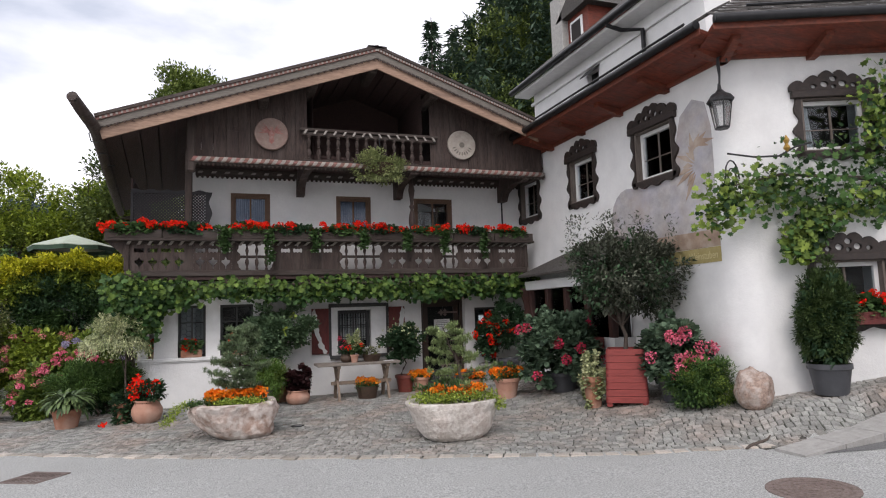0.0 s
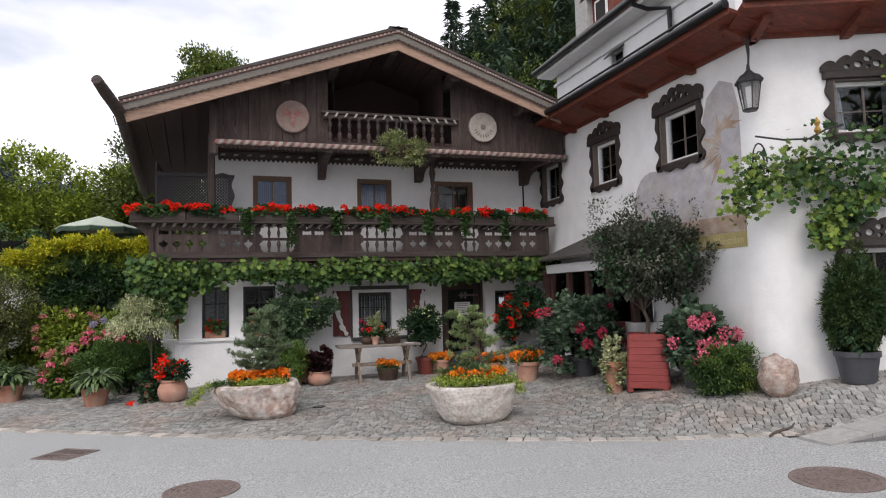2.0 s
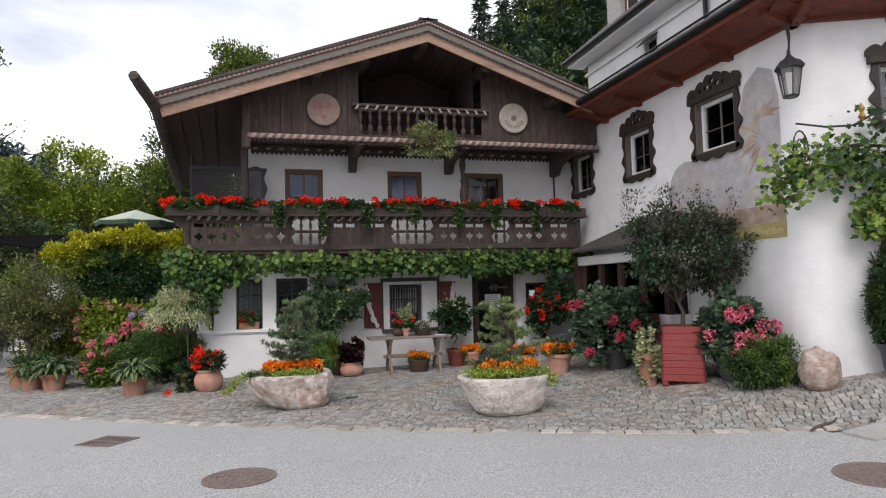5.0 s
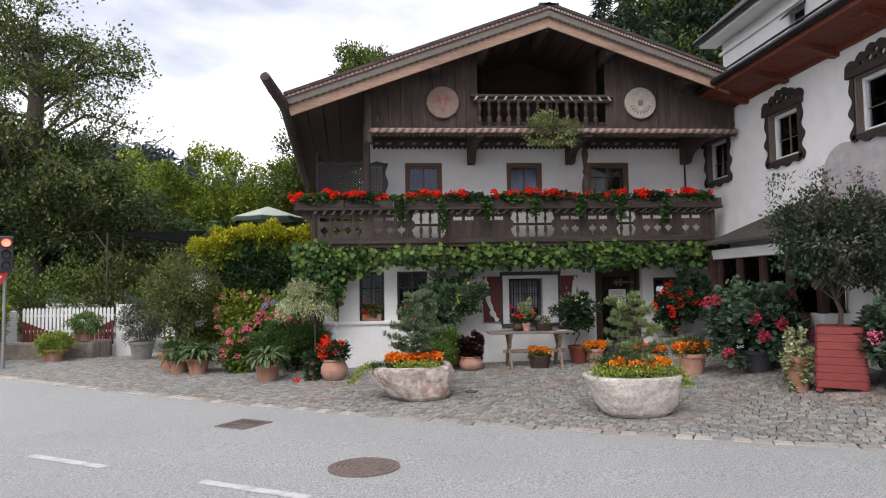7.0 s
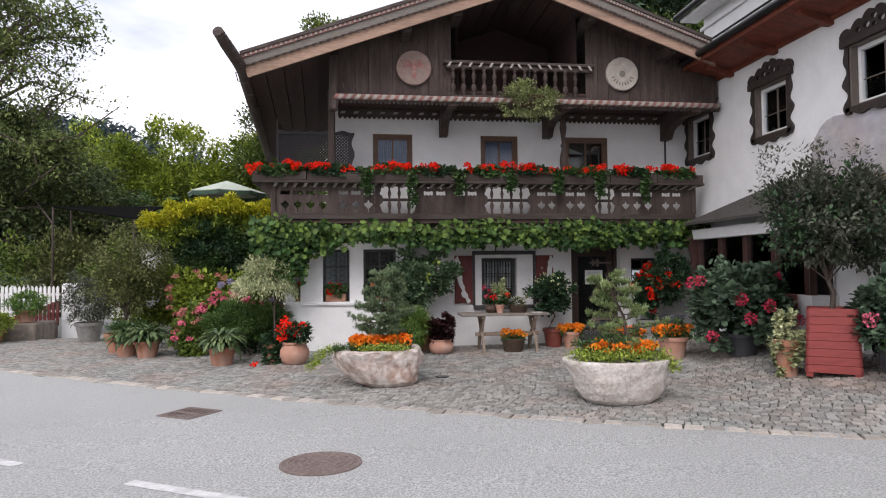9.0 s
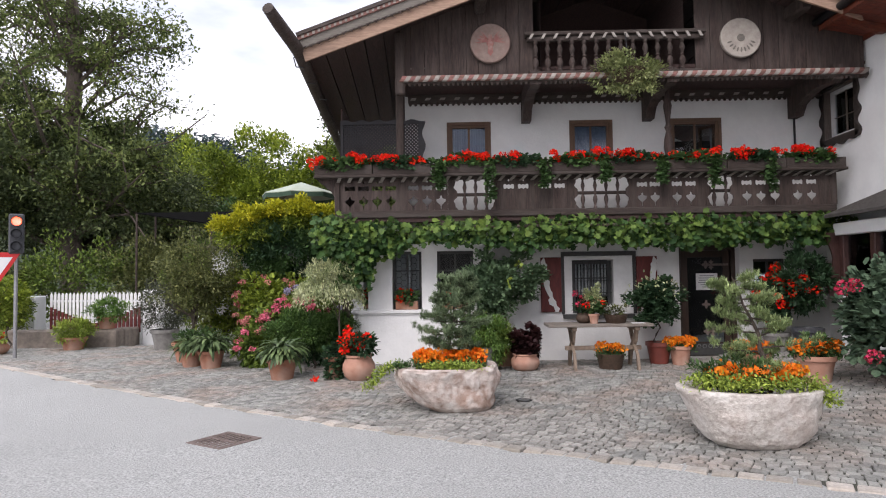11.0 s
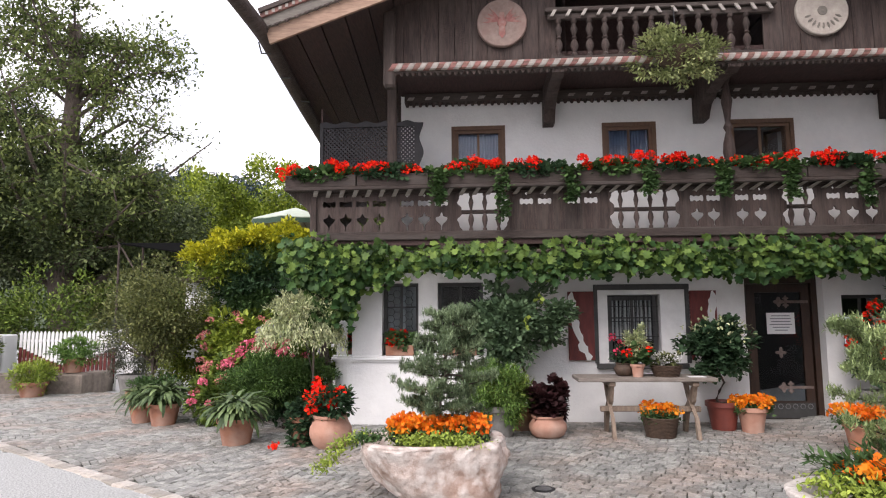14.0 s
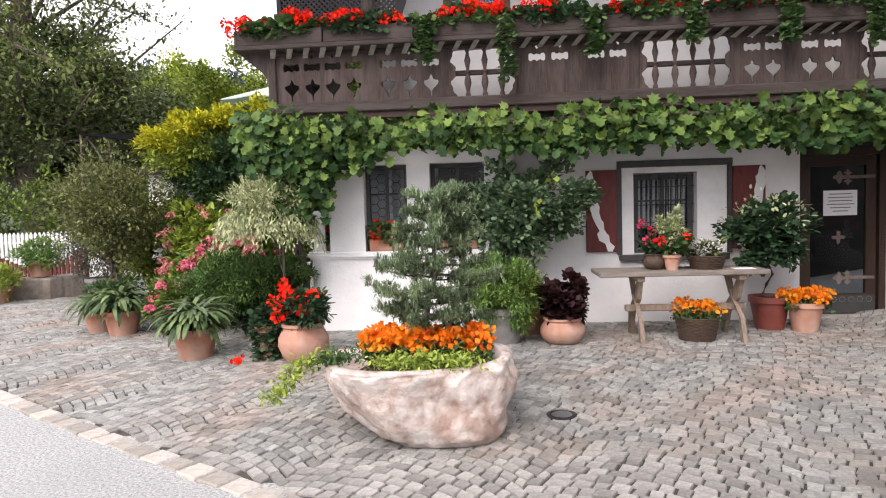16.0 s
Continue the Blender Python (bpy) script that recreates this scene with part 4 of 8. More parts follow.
# moulded ledge under the gable, soffit and dentil trim below
ledge = hpart("ledge", Shape().box(-0.48, GY - 0.1, 4.88, 7.2, GY + 0.07, 4.98, 0.012), WOOD_H, label="twisted red and white ledge beneath the gable")
for m_, o_, nm in ((LEDGE, 0.0, "red_strand"), (DENTIL, 0.078, "pale_strand")):
    s = Shape()
    for i in range(48):
        x = -0.46 + i * 0.158 + o_
        ring = [(0.0, -0.05), (0.02, -0.035), (0.04, -0.01), (0.055, 0.02), (0.07, 0.05)]
        for (a0, b0), (a1, b1) in zip(ring, ring[1:]):
            d0, d1 = 0.125 + 0.5 * math.sqrt(max(0, 0.05 ** 2 - b0 ** 2)), 0.125 + 0.5 * math.sqrt(max(0, 0.05 ** 2 - b1 ** 2))
            s.add([(x + a0, GY - d0, 4.955 + b0), (x + a0 + 0.075, GY - d0, 4.955 + b0), (x + a1 + 0.075, GY - d1, 4.955 + b1), (x + a1, GY - d1, 4.955 + b1), (x + a0, GY - 0.095, 4.955 + b0), (x + a0 + 0.075, GY - 0.095, 4.955 + b0), (x + a1 + 0.075, GY - 0.095, 4.955 + b1), (x + a1, GY - 0.095, 4.955 + b1)],
                  [(0, 1, 2, 3), (0, 4, 5, 1), (3, 2, 6, 7), (0, 3, 7, 4), (1, 5, 6, 2)])
    part(nm, s, m_, ledge, kind="stuff")
s = Shape()
for i in range(96):
    s.tube([(-0.44 + i * 0.08, GY - 0.07, 4.88), (-0.44 + i * 0.08, GY - 0.07, 4.845)], [0.03, 0.014], 6)
part("drop", s, WOOD, ledge, kind="stuff")
hpart("soffit", Shape().box(-0.46, GY + 0.071, 5.08, 7.2, FY - 0.006, 5.12), SOFFIT)
trim = hpart("frieze", Shape().box(-0.4, FY - 0.14, 4.93, 7.2, FY - 0.006, 5.075, 0.006), WOOD_H, label="dark frieze with pale dentils")
s = Shape()
for i in range(28):
    x = -0.36 + i * 0.27
    s.add([(x, FY - 0.146, 4.97), (x + 0.09, FY - 0.146, 4.97), (x + 0.12, FY - 0.146, 5.015), (x + 0.03, FY - 0.146, 5.015), (x, FY - 0.14, 4.97), (x + 0.09, FY - 0.14, 4.97), (x + 0.12, FY - 0.14, 5.015), (x + 0.03, FY - 0.14, 5.015)], [(0, 1, 2, 3), (0, 4, 5, 1), (1, 5, 6, 2), (2, 6, 7, 3), (3, 7, 4, 0)])
part("dentil", s, DENTIL, trim, kind="stuff")
s = Shape()
for i in range(76):
    s.tube([(-0.36 + i * 0.1, FY - 0.1, 4.93), (-0.36 + i * 0.1, FY - 0.1, 4.875)], [0.042, 0.02], 6)
part("drop", s, WOOD, trim, kind="stuff")
for x in (1.78, 4.02, 6.71):
    br = [(GY - 0.08, 5.079), (GY - 0.08, 4.84), (GY + 0.05, 4.8), (GY + 0.15, 4.83), (GY + 0.45, 4.84), (GY + 0.75, 4.79), (GY + 0.98, 4.7), (GY + 1.06, 4.6), (GY + 1.1, 4.53), (FY - 0.006, 4.53), (FY - 0.006, 5.079)]
    s = Shape(Matrix(((0, 1, 0, x - 0.08), (1, 0, 0, 0), (0, 0, 1, 0), (0, 0, 0, 1))))
    s.prism([(y, z) for y, z in br], 0, 0.16)
    hpart("bracket", s, WOOD, label="carved dark bracket")
hpart("post", baluster_shape(4.18, PY + 0.1, 3.47, 5.08, 0.085), WOOD, label="turned balcony post")
hpart("post", Shape().box(-0.58, PY + 0.1, 3.47, -0.44, PY + 0.24, 5.3, 0.015), WOOD, label="square balcony post")
hpart("post", Shape().box(-0.52, GY - 0.12, 4.7, -0.36, GY + 0.04, 5.75, 0.03), WOOD, label="carved corner post")
hpart("downpipe", Shape().tube([(6.72, FY - 0.05, 4.7), (6.72, FY - 0.05, 3.4)], 0.02, 8), BLACKMETAL)


def target(x, z, r, main, inner, label):
    d = hpart("shooting_target", Shape(Matrix.Translation((x, GY - 0.05, z)) @ pose(0, 0, 0, 90)).lathe([(r, -0.045), (r, 0.0), (r * 0.96, 0.012), (r * 0.88, 0.006), (0.02, 0.006)], 0, 0, 40), main, label=label)
    if main is DISC_PALE:
        for k in range(9):
            a = math.pi * (1.12 + 0.095 * k)
            q = [(x + r * u * math.cos(a + v), z + r * u * math.sin(a + v)) for u, v in ((0.5, -0.05), (0.68, -0.07), (0.76, 0.0), (0.64, 0.08), (0.5, 0.05))]
            part("painted_leaf", Shape().prism(q, GY - 0.062, GY - 0.0575), inner, d)
    else:
        for k in range(11):
            a = -0.5 + 0.1 * k
            L_ = 0.8 - 0.35 * abs(math.sin(2.4 * k))
            for sg in (-1, 1):
                q = [(x + sg * r * (0.08 + u * L_ * math.cos(a + 0.4)), z + r * (0.1 + 0.1 * math.sin(3 * k) + u * L_ * math.sin(a + 0.4) + v)) for u, v in ((0.0, -0.04), (0.6, -0.045), (0.9, 0.0), (0.5, 0.035))]
                part("painted_feather", Shape().prism(q, GY - 0.06 - 0.0006 * k, GY - 0.0575), inner, d)
        part("painted_tail", Shape().prism([(x - 0.03, z + 0.14), (x + 0.03, z + 0.14), (x + 0.045, z - 0.16), (x, z - 0.22), (x - 0.045, z - 0.16)], GY - 0.068, GY - 0.0675), inner, d)
    part("boss", Shape(Matrix.Translation((x, GY - 0.05, z)) @ pose(0, 0, 0, 90)).lathe([(r * 0.2, 0.0), (r * 0.18, 0.014), (0.01, 0.02)], 0, 0, 20), inner, d)


target(1.06, 5.55, 0.33, DISC_PINK, DISC_RED, "round painted shooting target with faded red emblem")
target(5.17, 5.56, 0.33, DISC_PALE, BARGE_GREY, "round bleached shooting target with rosette")

# roof
ROOF_Y0, ROOF_Y1 = 12.5, 21.5
for side, x_e, skew in ((-1, -1.95, 0.72), (1, 7.9, 0.0)):
    z_e = rl(x_e)
    n_b = 16
    for k in range(n_b):
        t0, t1 = k / n_b, (k + 1) / n_b - 0.004
        xa, xb = RX + (x_e - RX) * t0, RX + (x_e - RX) * t1
        s = Shape().add([(xa, ROOF_Y0, rl(xa)), (xb, ROOF_Y0, rl(xb)), (xb - skew * t1, ROOF_Y1, rl(xb)), (xa - skew * t0, ROOF_Y1, rl(xa)), (xa, ROOF_Y0, rl(xa) + 0.03), (xb, ROOF_Y0, rl(xb) + 0.03), (xb - skew * t1, ROOF_Y1, rl(xb) + 0.03), (xa - skew * t0, ROOF_Y1, rl(xa) + 0.03)],
              [(0, 3, 2, 1), (4, 5, 6, 7), (0, 1, 5, 4), (1, 2, 6, 5), (0, 4, 7, 3), (3, 7, 6, 2)])
        hpart("roof_board", s, SOFFIT)
    hpart("roof", Shape().add([(RX, ROOF_Y0 - 0.08, RZ + 0.04), (x_e, ROOF_Y0 - 0.08, z_e + 0.04), (x_e - skew, ROOF_Y1, z_e + 0.04), (RX, ROOF_Y1, RZ + 0.04), (RX, ROOF_Y0 - 0.08, RZ + 0.2), (x_e, ROOF_Y0 - 0.08, z_e + 0.2), (x_e - skew, ROOF_Y1, z_e + 0.2), (RX, ROOF_Y1, RZ + 0.2)],
                              [(0, 3, 2, 1), (4, 5, 6, 7), (0, 1, 5, 4), (1, 2, 6, 5), (0, 4, 7, 3), (3, 7, 6, 2)]), SLATE, label="dark shingled roof slope")
    if side > 0:
        x_e = 6.7
        z_e = rl(x_e)
    # layered barge boards
    for dz0, dz1, y0, y1, m_, nm in ((-0.215, -0.01, ROOF_Y0 - 0.1, ROOF_Y0 - 0.06, BARGE, "barge_board"), (-0.01, 0.13, ROOF_Y0 - 0.14, ROOF_Y0 - 0.085, BARGE_GREY, "barge_trim"), (0.13, 0.19, ROOF_Y0 - 0.17, ROOF_Y0 - 0.085, LEDGE, "barge_bead"), (0.19, 0.25, ROOF_Y0 - 0.2, ROOF_Y0 - 0.085, WOOD_H, "barge_cap")):
        s = Shape().prism([(RX, RZ + dz0), (x_e + 0.08 - 0.28 * (dz0 + 0.215), rl(x_e + 0.08 - 0.28 * (dz0 + 0.215)) + dz0), (x_e + 0.08 - 0.28 * (dz1 + 0.215), rl(x_e + 0.08 - 0.28 * (dz1 + 0.215)) + dz1), (RX, RZ + dz1)], y0, y1)
        hpart(nm, s, m_, label={"barge_board": "weathered reddish barge board", "barge_trim": "grey scalloped barge trim", "barge_bead": "dark red rope bead", "barge_cap": "dark cap moulding"}[nm])
    s = Shape()
    n_s = 40
    for k in range(n_s):
        xa = RX + (x_e - RX) * (k + 0.1) / n_s
        xb = RX + (x_e - RX) * (k + 0.9) / n_s
        xm = (xa + xb) / 2
        s.prism([(xa, rl(xa) + 0.0), (xb, rl(xb) + 0.0), (xm + 0.035, rl(xm) - 0.06), (xm - 0.0, rl(xm) - 0.035), (xm - 0.025, rl(xm) - 0.055)], ROOF_Y0 - 0.15, ROOF_Y0 - 0.142)
    hpart("scallop", s, WOOD, kind="stuff")
    s = Shape()
    for k in range(60):
        xa = RX + (x_e - RX) * (k + 0.3) / 60
        s.box(xa - 0.018, ROOF_Y0 - 0.182, rl(xa) + 0.138, xa + 0.018, ROOF_Y0 - 0.171, rl(xa) + 0.182)
    hpart("bead", s, DENTIL, kind="stuff")
hpart("ridge_cap", Shape().box(RX - 0.2, ROOF_Y0 - 0.2, RZ + 0.17, RX + 0.2, ROOF_Y1, RZ + 0.24, 0.02), SLATE)
for x in (0.9, 1.85, 3.08, 4.4, 6.0):
    hpart("purlin", Shape().box(x - 0.09, ROOF_Y0 + 0.04, rl(x) - 0.24, x + 0.09, GY + 0.4, rl(x) - 0.012, 0.03), WOOD, label="dark purlin end under the roof")
# wooden eaves gutter that rises in a prow at the front
s = Shape().tube([(-2.14, 11.33, 5.49), (-2.07, 11.7, 5.385), (-2.0, 12.2, 5.3), (-1.99, 12.6, 5.27), (-2.05, 13.3, 5.25), (-2.25, 15.6, 5.21), (-2.75, 21.4, 5.2)], [0.085, 0.1, 0.105, 0.105, 0.105, 0.105, 0.105], 10)
hpart("gutter", s, WOOD_H, label="weathered wooden eaves gutter with upturned prow")
for y in (12.75, 13.6, 14.6):
    hpart("gutter_hook", Shape().tube([(-1.83, y, 5.42), (-2.0, y, 5.38), (-2.14, y, 5.28), (-2.1, y, 5.13), (-1.97, y, 5.12)], 0.012, 5), IRON)

# ---- the inn at right angles ----
IX = 7.25
inn = thing("inn_building", 9.0, 10.0, 0.4, "white plastered inn with carved window frames and red-brown eaves", "building")
inn_inv = inn.matrix_basis.inverted()


def ipart(name, shape, material, parent=None, label=""):
    ob = part(name, shape, material, parent or inn, label)
    if parent is None:
        ob.matrix_parent_inverse = inn_inv
    return ob


# along: u runs from the front corner back along the wall; the face looks to -x
SIDE = Matrix(((0, 1, 0, IX), (-1, 0, 0, FY), (0, 0, 1, 0), (0, 0, 0, 1)))     # u = FY - y
fd = radians(-22)
FRONT = Matrix.Translation((7.25, 7.4, 0)) @ Matrix.Rotation(fd, 4, "Z")
su = lambda y: FY - y
inn_win = [(su(14.36), su(13.3)), (su(11.98), su(10.92)), (su(9.72), su(8.56))]
side_holes = [(a + 0.12, 4.1, b - 0.12, 4.97) for a, b in inn_win] + [(su(13.2), 1.35, su(10.1), 2.35)]
ipart("wall", Shape(SIDE).slab([0.0, su(7.75)], [-0.1, 5.75], side_holes, 0, 0.45), PLASTER, label="white plastered side wall")
ipart("wall", Shape(FRONT).slab([0.3, 8.0], [0.0, 5.75], [(0.95 + 0.12, 4.05, 2.1 - 0.12, 4.85), (1.05, 1.55, 1.98, 2.42)], 0, 0.45), PLASTER, label="white plastered front wall")
# rounded corner
s = Shape()
c0 = Vector((IX, 7.75, 0))
c1 = FRONT @ Vector((0.3, 0, 0))
ctrl = Vector((7.27, 7.42, 0))
arc = [(1 - t) ** 2 * c0 + 2 * t * (1 - t) * ctrl + t * t * c1 for t in [k / 10 for k in range(11)]]
for z0, z1 in ((-0.1, 5.75),):
    s.add([(p.x, p.y, z0) for p in arc] + [(p.x, p.y, z1) for p in arc], [(i, i + 1, i + 12, i + 11) for i in range(10)])
s.smooth = True
ipart("corner", s, PLASTER, label="rounded white corner")
ipart("wall", Shape().box(IX + 0.45, 7.6, 5.2, 14, 14.3, 5.3), SOFFIT)


def crest(w, z, h):
    """The outline of a carved crest over a window."""
    pts = []
    for k in range(49):
        t = k / 48
        e = math.sin(math.pi * t)
        pts.append((w * (t - 0.5), z + h * (0.42 + 0.52 * e ** 2.2) + 0.075 * abs(math.sin(6 * math.pi * t)) ** 0.7 - 0.05))
    return [(-w / 2, z)] + pts + [(w / 2, z)]


def carved_window(tf, u0, u1, z0, z1, label, deep=0.09):
    w, c = u1 - u0, (u0 + u1) / 2
    m = tf @ Matrix.Translation((c, 0, 0))
    def outline(sg):
        return [(sg * (w / 2 - 0.085), z0)] + [(sg * (w / 2 + 0.06 * math.sin(19 * t) * (0.6 + 0.4 * math.sin(5 * t))), z0 + (z1 - z0) * t) for t in [k / 26 for k in range(27)]] + [(sg * (w / 2 - 0.085), z1)]
    win = ipart("window", Shape(m).slab([-w / 2 + 0.12, w / 2 - 0.12], [z0 + 0.12, z1 - 0.12], [(-w / 2 + 0.18, z0 + 0.18, w / 2 - 0.18, z1 - 0.18)], 0.08, 0.15), WHITE_PAINT, label=label)
    part("lining", Shape(m).slab([-w / 2 + 0.075, w / 2 - 0.075], [z0 + 0.075, z1 - 0.075], [(-w / 2 + 0.121, z0 + 0.121, w / 2 - 0.121, z1 - 0.121)], -0.03, 0.16), LINING, win, "grey-brown wooden window lining")
    for sg in (-1, 1):
        part("carved_side", Shape(m).prism(outline(sg), -0.05, -0.004), CARVED, win, "scroll-sawn dark side board")
    part("head", Shape(m).box(-w / 2 - 0.05, -0.09, z1 - 0.1, w / 2 + 0.05, -0.004, z1 + 0.01, 0.01), CARVED, win)
    lobes = [[(x + r * math.cos(a), z1 + dz + 0.8 * r * math.sin(a)) for a in [math.pi * i / 6 for i in range(12)]] for x, dz, r in ((0, 0.18, 0.055), (-0.13, 0.1, 0.06), (0.13, 0.1, 0.06), (-0.29, 0.075, 0.045), (0.29, 0.075, 0.045), (0, 0.06, 0.04))]
    part("crest", Shape(m).prism(crest(w + 0.14, z1 + 0.01, 0.3), -0.06, -0.01, lobes), CARVED, win, "pierced carved crest")
    bot = [(-w / 2, z0 + 0.1)] + [(w * (t - 0.5), z0 + 0.02 - 0.05 * math.sin(math.pi * t) + 0.025 * math.sin(20 * t)) for t in [k / 30 for k in range(31)]] + [(w / 2, z0 + 0.1)]
    part("apron", Shape(m).prism(bot, -0.05, -0.004), CARVED, win)
    part("pane", Shape(m).box(-w / 2 + 0.165, 0.125, z0 + 0.165, w / 2 - 0.165, 0.133, z1 - 0.165), GLASS, win)
    part("bar", Shape(m).box(-0.014, 0.105, z0 + 0.165, 0.014, 0.124, z1 - 0.165), LINING, win)
    z = z0 + 0.165 + (z1 - z0 - 0.33) * 0.42
    part("bar", Shape(m).box(-w / 2 + 0.165, 0.107, z - 0.007, w / 2 - 0.165, 0.123, z + 0.007), LINING, win)
    s = Shape(m)
    for k in range(5):
        s.tube([(-w / 2 + 0.19 + 0.035 * k, 0.2, z0 + 0.15), (-w / 2 + 0.18 + 0.022 * k, 0.2, z1 - 0.15)], 0.02, 5)
    part("curtain", s, LACE, win, "white curtain")
    # near-black backing box, paints the room's shade behind the pane
    part("room_back", Shape(m).box(-w / 2 + 0.05, 0.44, z0, w / 2 - 0.05, 0.6, z1), ROOM_SHADE, win)
    return win


for a, b in inn_win:
    carved_window(SIDE, a, b, 3.98, 5.08, "white window in a dark scroll-carved frame")
carved_window(FRONT, 0.95, 2.1, 3.95, 4.95, "white window in a dark scroll-carved frame behind vine")
carved_window(FRONT, 0.93, 2.1, 1.45, 2.52, "ground-floor window in a dark scroll-carved frame")

# inn eaves: red-brown soffit, beams, black gutter, roof
def eaves(tf, u0, u1, over, name_u):
    z_out, z_in, n_b = 5.7, 5.56, 5
    for k in range(n_b):
        y0, y1 = -over + k * over / n_b, -over + (k + 1) * over / n_b - 0.004
        z0, z1 = z_out + (z_in - z_out) * k / n_b, z_out + (z_in - z_out) * (k + 1) / n_b
        s = Shape(tf).add([(u0, y0, z0), (u1, y0, z0), (u1, y1, z1), (u0, y1, z1), (u0, y0, z0 + 0.05), (u1, y0, z0 + 0.05), (u1, y1, z1 + 0.05), (u0, y1, z1 + 0.05)], [(0, 1, 2, 3), (4, 7, 6, 5), (0, 4, 5, 1), (2, 6, 7, 3), (0, 3, 7, 4), (1, 5, 6, 2)])
        ipart("soffit_board", s, REDWOOD, label="red-brown eaves board")
    ipart("wall_plate", Shape(tf).box(u0 + 0.3, -0.06, 5.5, u1 - 0.1, -0.004, 5.6, 0.015), REDWOOD)
    ipart("fascia", Shape(tf).box(u0, -over - 0.025, 5.66, u1, -over - 0.002, 5.79, 0.006), REDWOOD)
    u = u0 + 0.4
    while u < u1 - 0.2:
        s = Shape(tf @ Matrix(((0, 1, 0, u - 0.06), (1, 0, 0, 0), (0, 0, 1, 0), (0, 0, 0, 1))))
        s.prism([(-0.005, 5.56), (-0.005, 5.44), (-0.14, 5.44), (-0.2, 5.48), (-0.3, 5.5), (-over * 0.75, 5.585), (-over * 0.75, z_out - 0.035), (-0.1, z_in + 0.012)], 0, 0.12)
        ipart("beam_end", s, REDWOOD, label="projecting red-brown beam end")
        u += 1.3
    ipart("gutter", Shape(tf).tube([(u0, -over - 0.07, 5.8), (u1, -over - 0.07, 5.8)], 0.065, 10), BLACKMETAL, label="black metal gutter")
    s = Shape(tf)
    for k in range(8):
        y0, y1 = -over - 0.08 + 0.24 * k, -over - 0.08 + 0.24 * (k + 1) + 0.04
        z0, z1 = 5.84 + 0.15 * k, 5.84 + 0.15 * (k + 1)
        ua, ub = (u0 + 0.18 * k, u1) if name_u == "front" else (u0, u1 - 0.18 * k)
        u = ua
        n = 0
        while u < ub - 0.01:
            e = min(ub, u + 0.16 + 0.05 * ((n * 7 + k * 3) % 4) / 3)
            d = 0.008 * ((n * 5 + k) % 3)
            s.add([(u, y0 - d, z0), (e - 0.006, y0 - d, z0), (e - 0.006, y1, z1), (u, y1, z1), (u, y0 - d, z0 + 0.025), (e - 0.006, y0 - d, z0 + 0.025), (e - 0.006, y1, z1 + 0.025), (u, y1, z1 + 0.025)], [(0, 3, 2, 1), (4, 5, 6, 7), (0, 1, 5, 4), (1, 2, 6, 5), (0, 4, 7, 3)])
            u = e
            n += 1
    tagged(ipart("roof", s, SLATE, label="dark shingled lower roof"), kind="stuff")
    ipart("snow_guard", Shape(tf).tube([(u0 + 0.6, -over + 0.25, 6.12), (u1 - 0.6, -over + 0.25, 6.12)], 0.022, 6), BLACKMETAL, label="dark snow guard rail")


eaves(SIDE, -1.2, su(7.05), 0.75, "side")
eaves(FRONT, -0.45, 8.0, 0.75, "front")
# taller block behind with its own eaves and dormer
TALL = Matrix(((0, 1, 0, 8.9), (-1, 0, 0, 14.4), (0, 0, 1, 0), (0, 0, 0, 1)))
ipart("tower_wall", Shape(TALL).slab([-2.0, 4.95], [5.5, 8.25], [(0.85, 7.25, 1.35, 7.75)], 0, 0.4), PLASTER, label="white wall of the taller rear block")
ipart("tower_wall", Shape().box(9.3, 16.0, 5.4, 16.0, 16.4, 8.25), PLASTER)
ipart("tower_wall", Shape().box(9.3, 9.45, 5.4, 16.0, 9.85, 8.25), PLASTER)
ipart("hatch", Shape(TALL).box(0.85, 0.12, 7.25, 1.35, 0.2, 7.75, 0.01), BLACKMETAL, label="dark attic opening")
ipart("hatch_hood", Shape(TALL).add([(0.8, -0.2, 7.62), (1.4, -0.2, 7.62), (1.4, 0.0, 7.8), (0.8, 0.0, 7.8), (0.8, -0.2, 7.65), (1.4, -0.2, 7.65), (1.4, 0.0, 7.84), (0.8, 0.0, 7.84)], [(0, 1, 2, 3), (4, 7, 6, 5), (0, 4, 5, 1), (0, 3, 7, 4), (1, 5, 6, 2)]), BLACKMETAL)
ipart("cornice", Shape(TALL).box(-2.1, -0.06, 7.86, 4.95, -0.004, 7.95, 0.02), WHITE_PAINT)
ipart("tower_cornice", Shape(TALL).box(-2.3, -0.5, 8.16, 5.3, -0.004, 8.25, 0.02), WHITE_PAINT)
ipart("gutter", Shape(TALL).tube([(-2.35, -0.58, 8.3), (5.4, -0.58, 8.3)], 0.08, 10), BLACKMETAL)
ipart("roof", Shape(TALL).add([(-2.35, -0.6, 8.3), (5.4, -0.6, 8.3), (4.4, 2.5, 10.9), (-2.35, 2.5, 10.9), (-2.35, -0.6, 8.38), (5.4, -0.6, 8.38), (4.4, 2.5, 10.98), (-2.35, 2.5, 10.98)], [(0, 3, 2, 1), (4, 5, 6, 7), (0, 1, 5, 4), (0, 4, 7, 3), (1, 2, 6, 5)]), SLATE)
ipart("downpipe", Shape(TALL).tube([(2.6, -0.58, 8.2), (2.75, -0.3, 8.05), (3.2, -0.08, 7.9), (3.2, -0.08, 6.4)], 0.05, 8), BLACKMETAL)
dm = ipart("dormer", Shape(TALL).box(-0.5, 0.3, 8.8, 0.6, 2.4, 9.9), REDWOOD, label="red wooden dormer with small window")
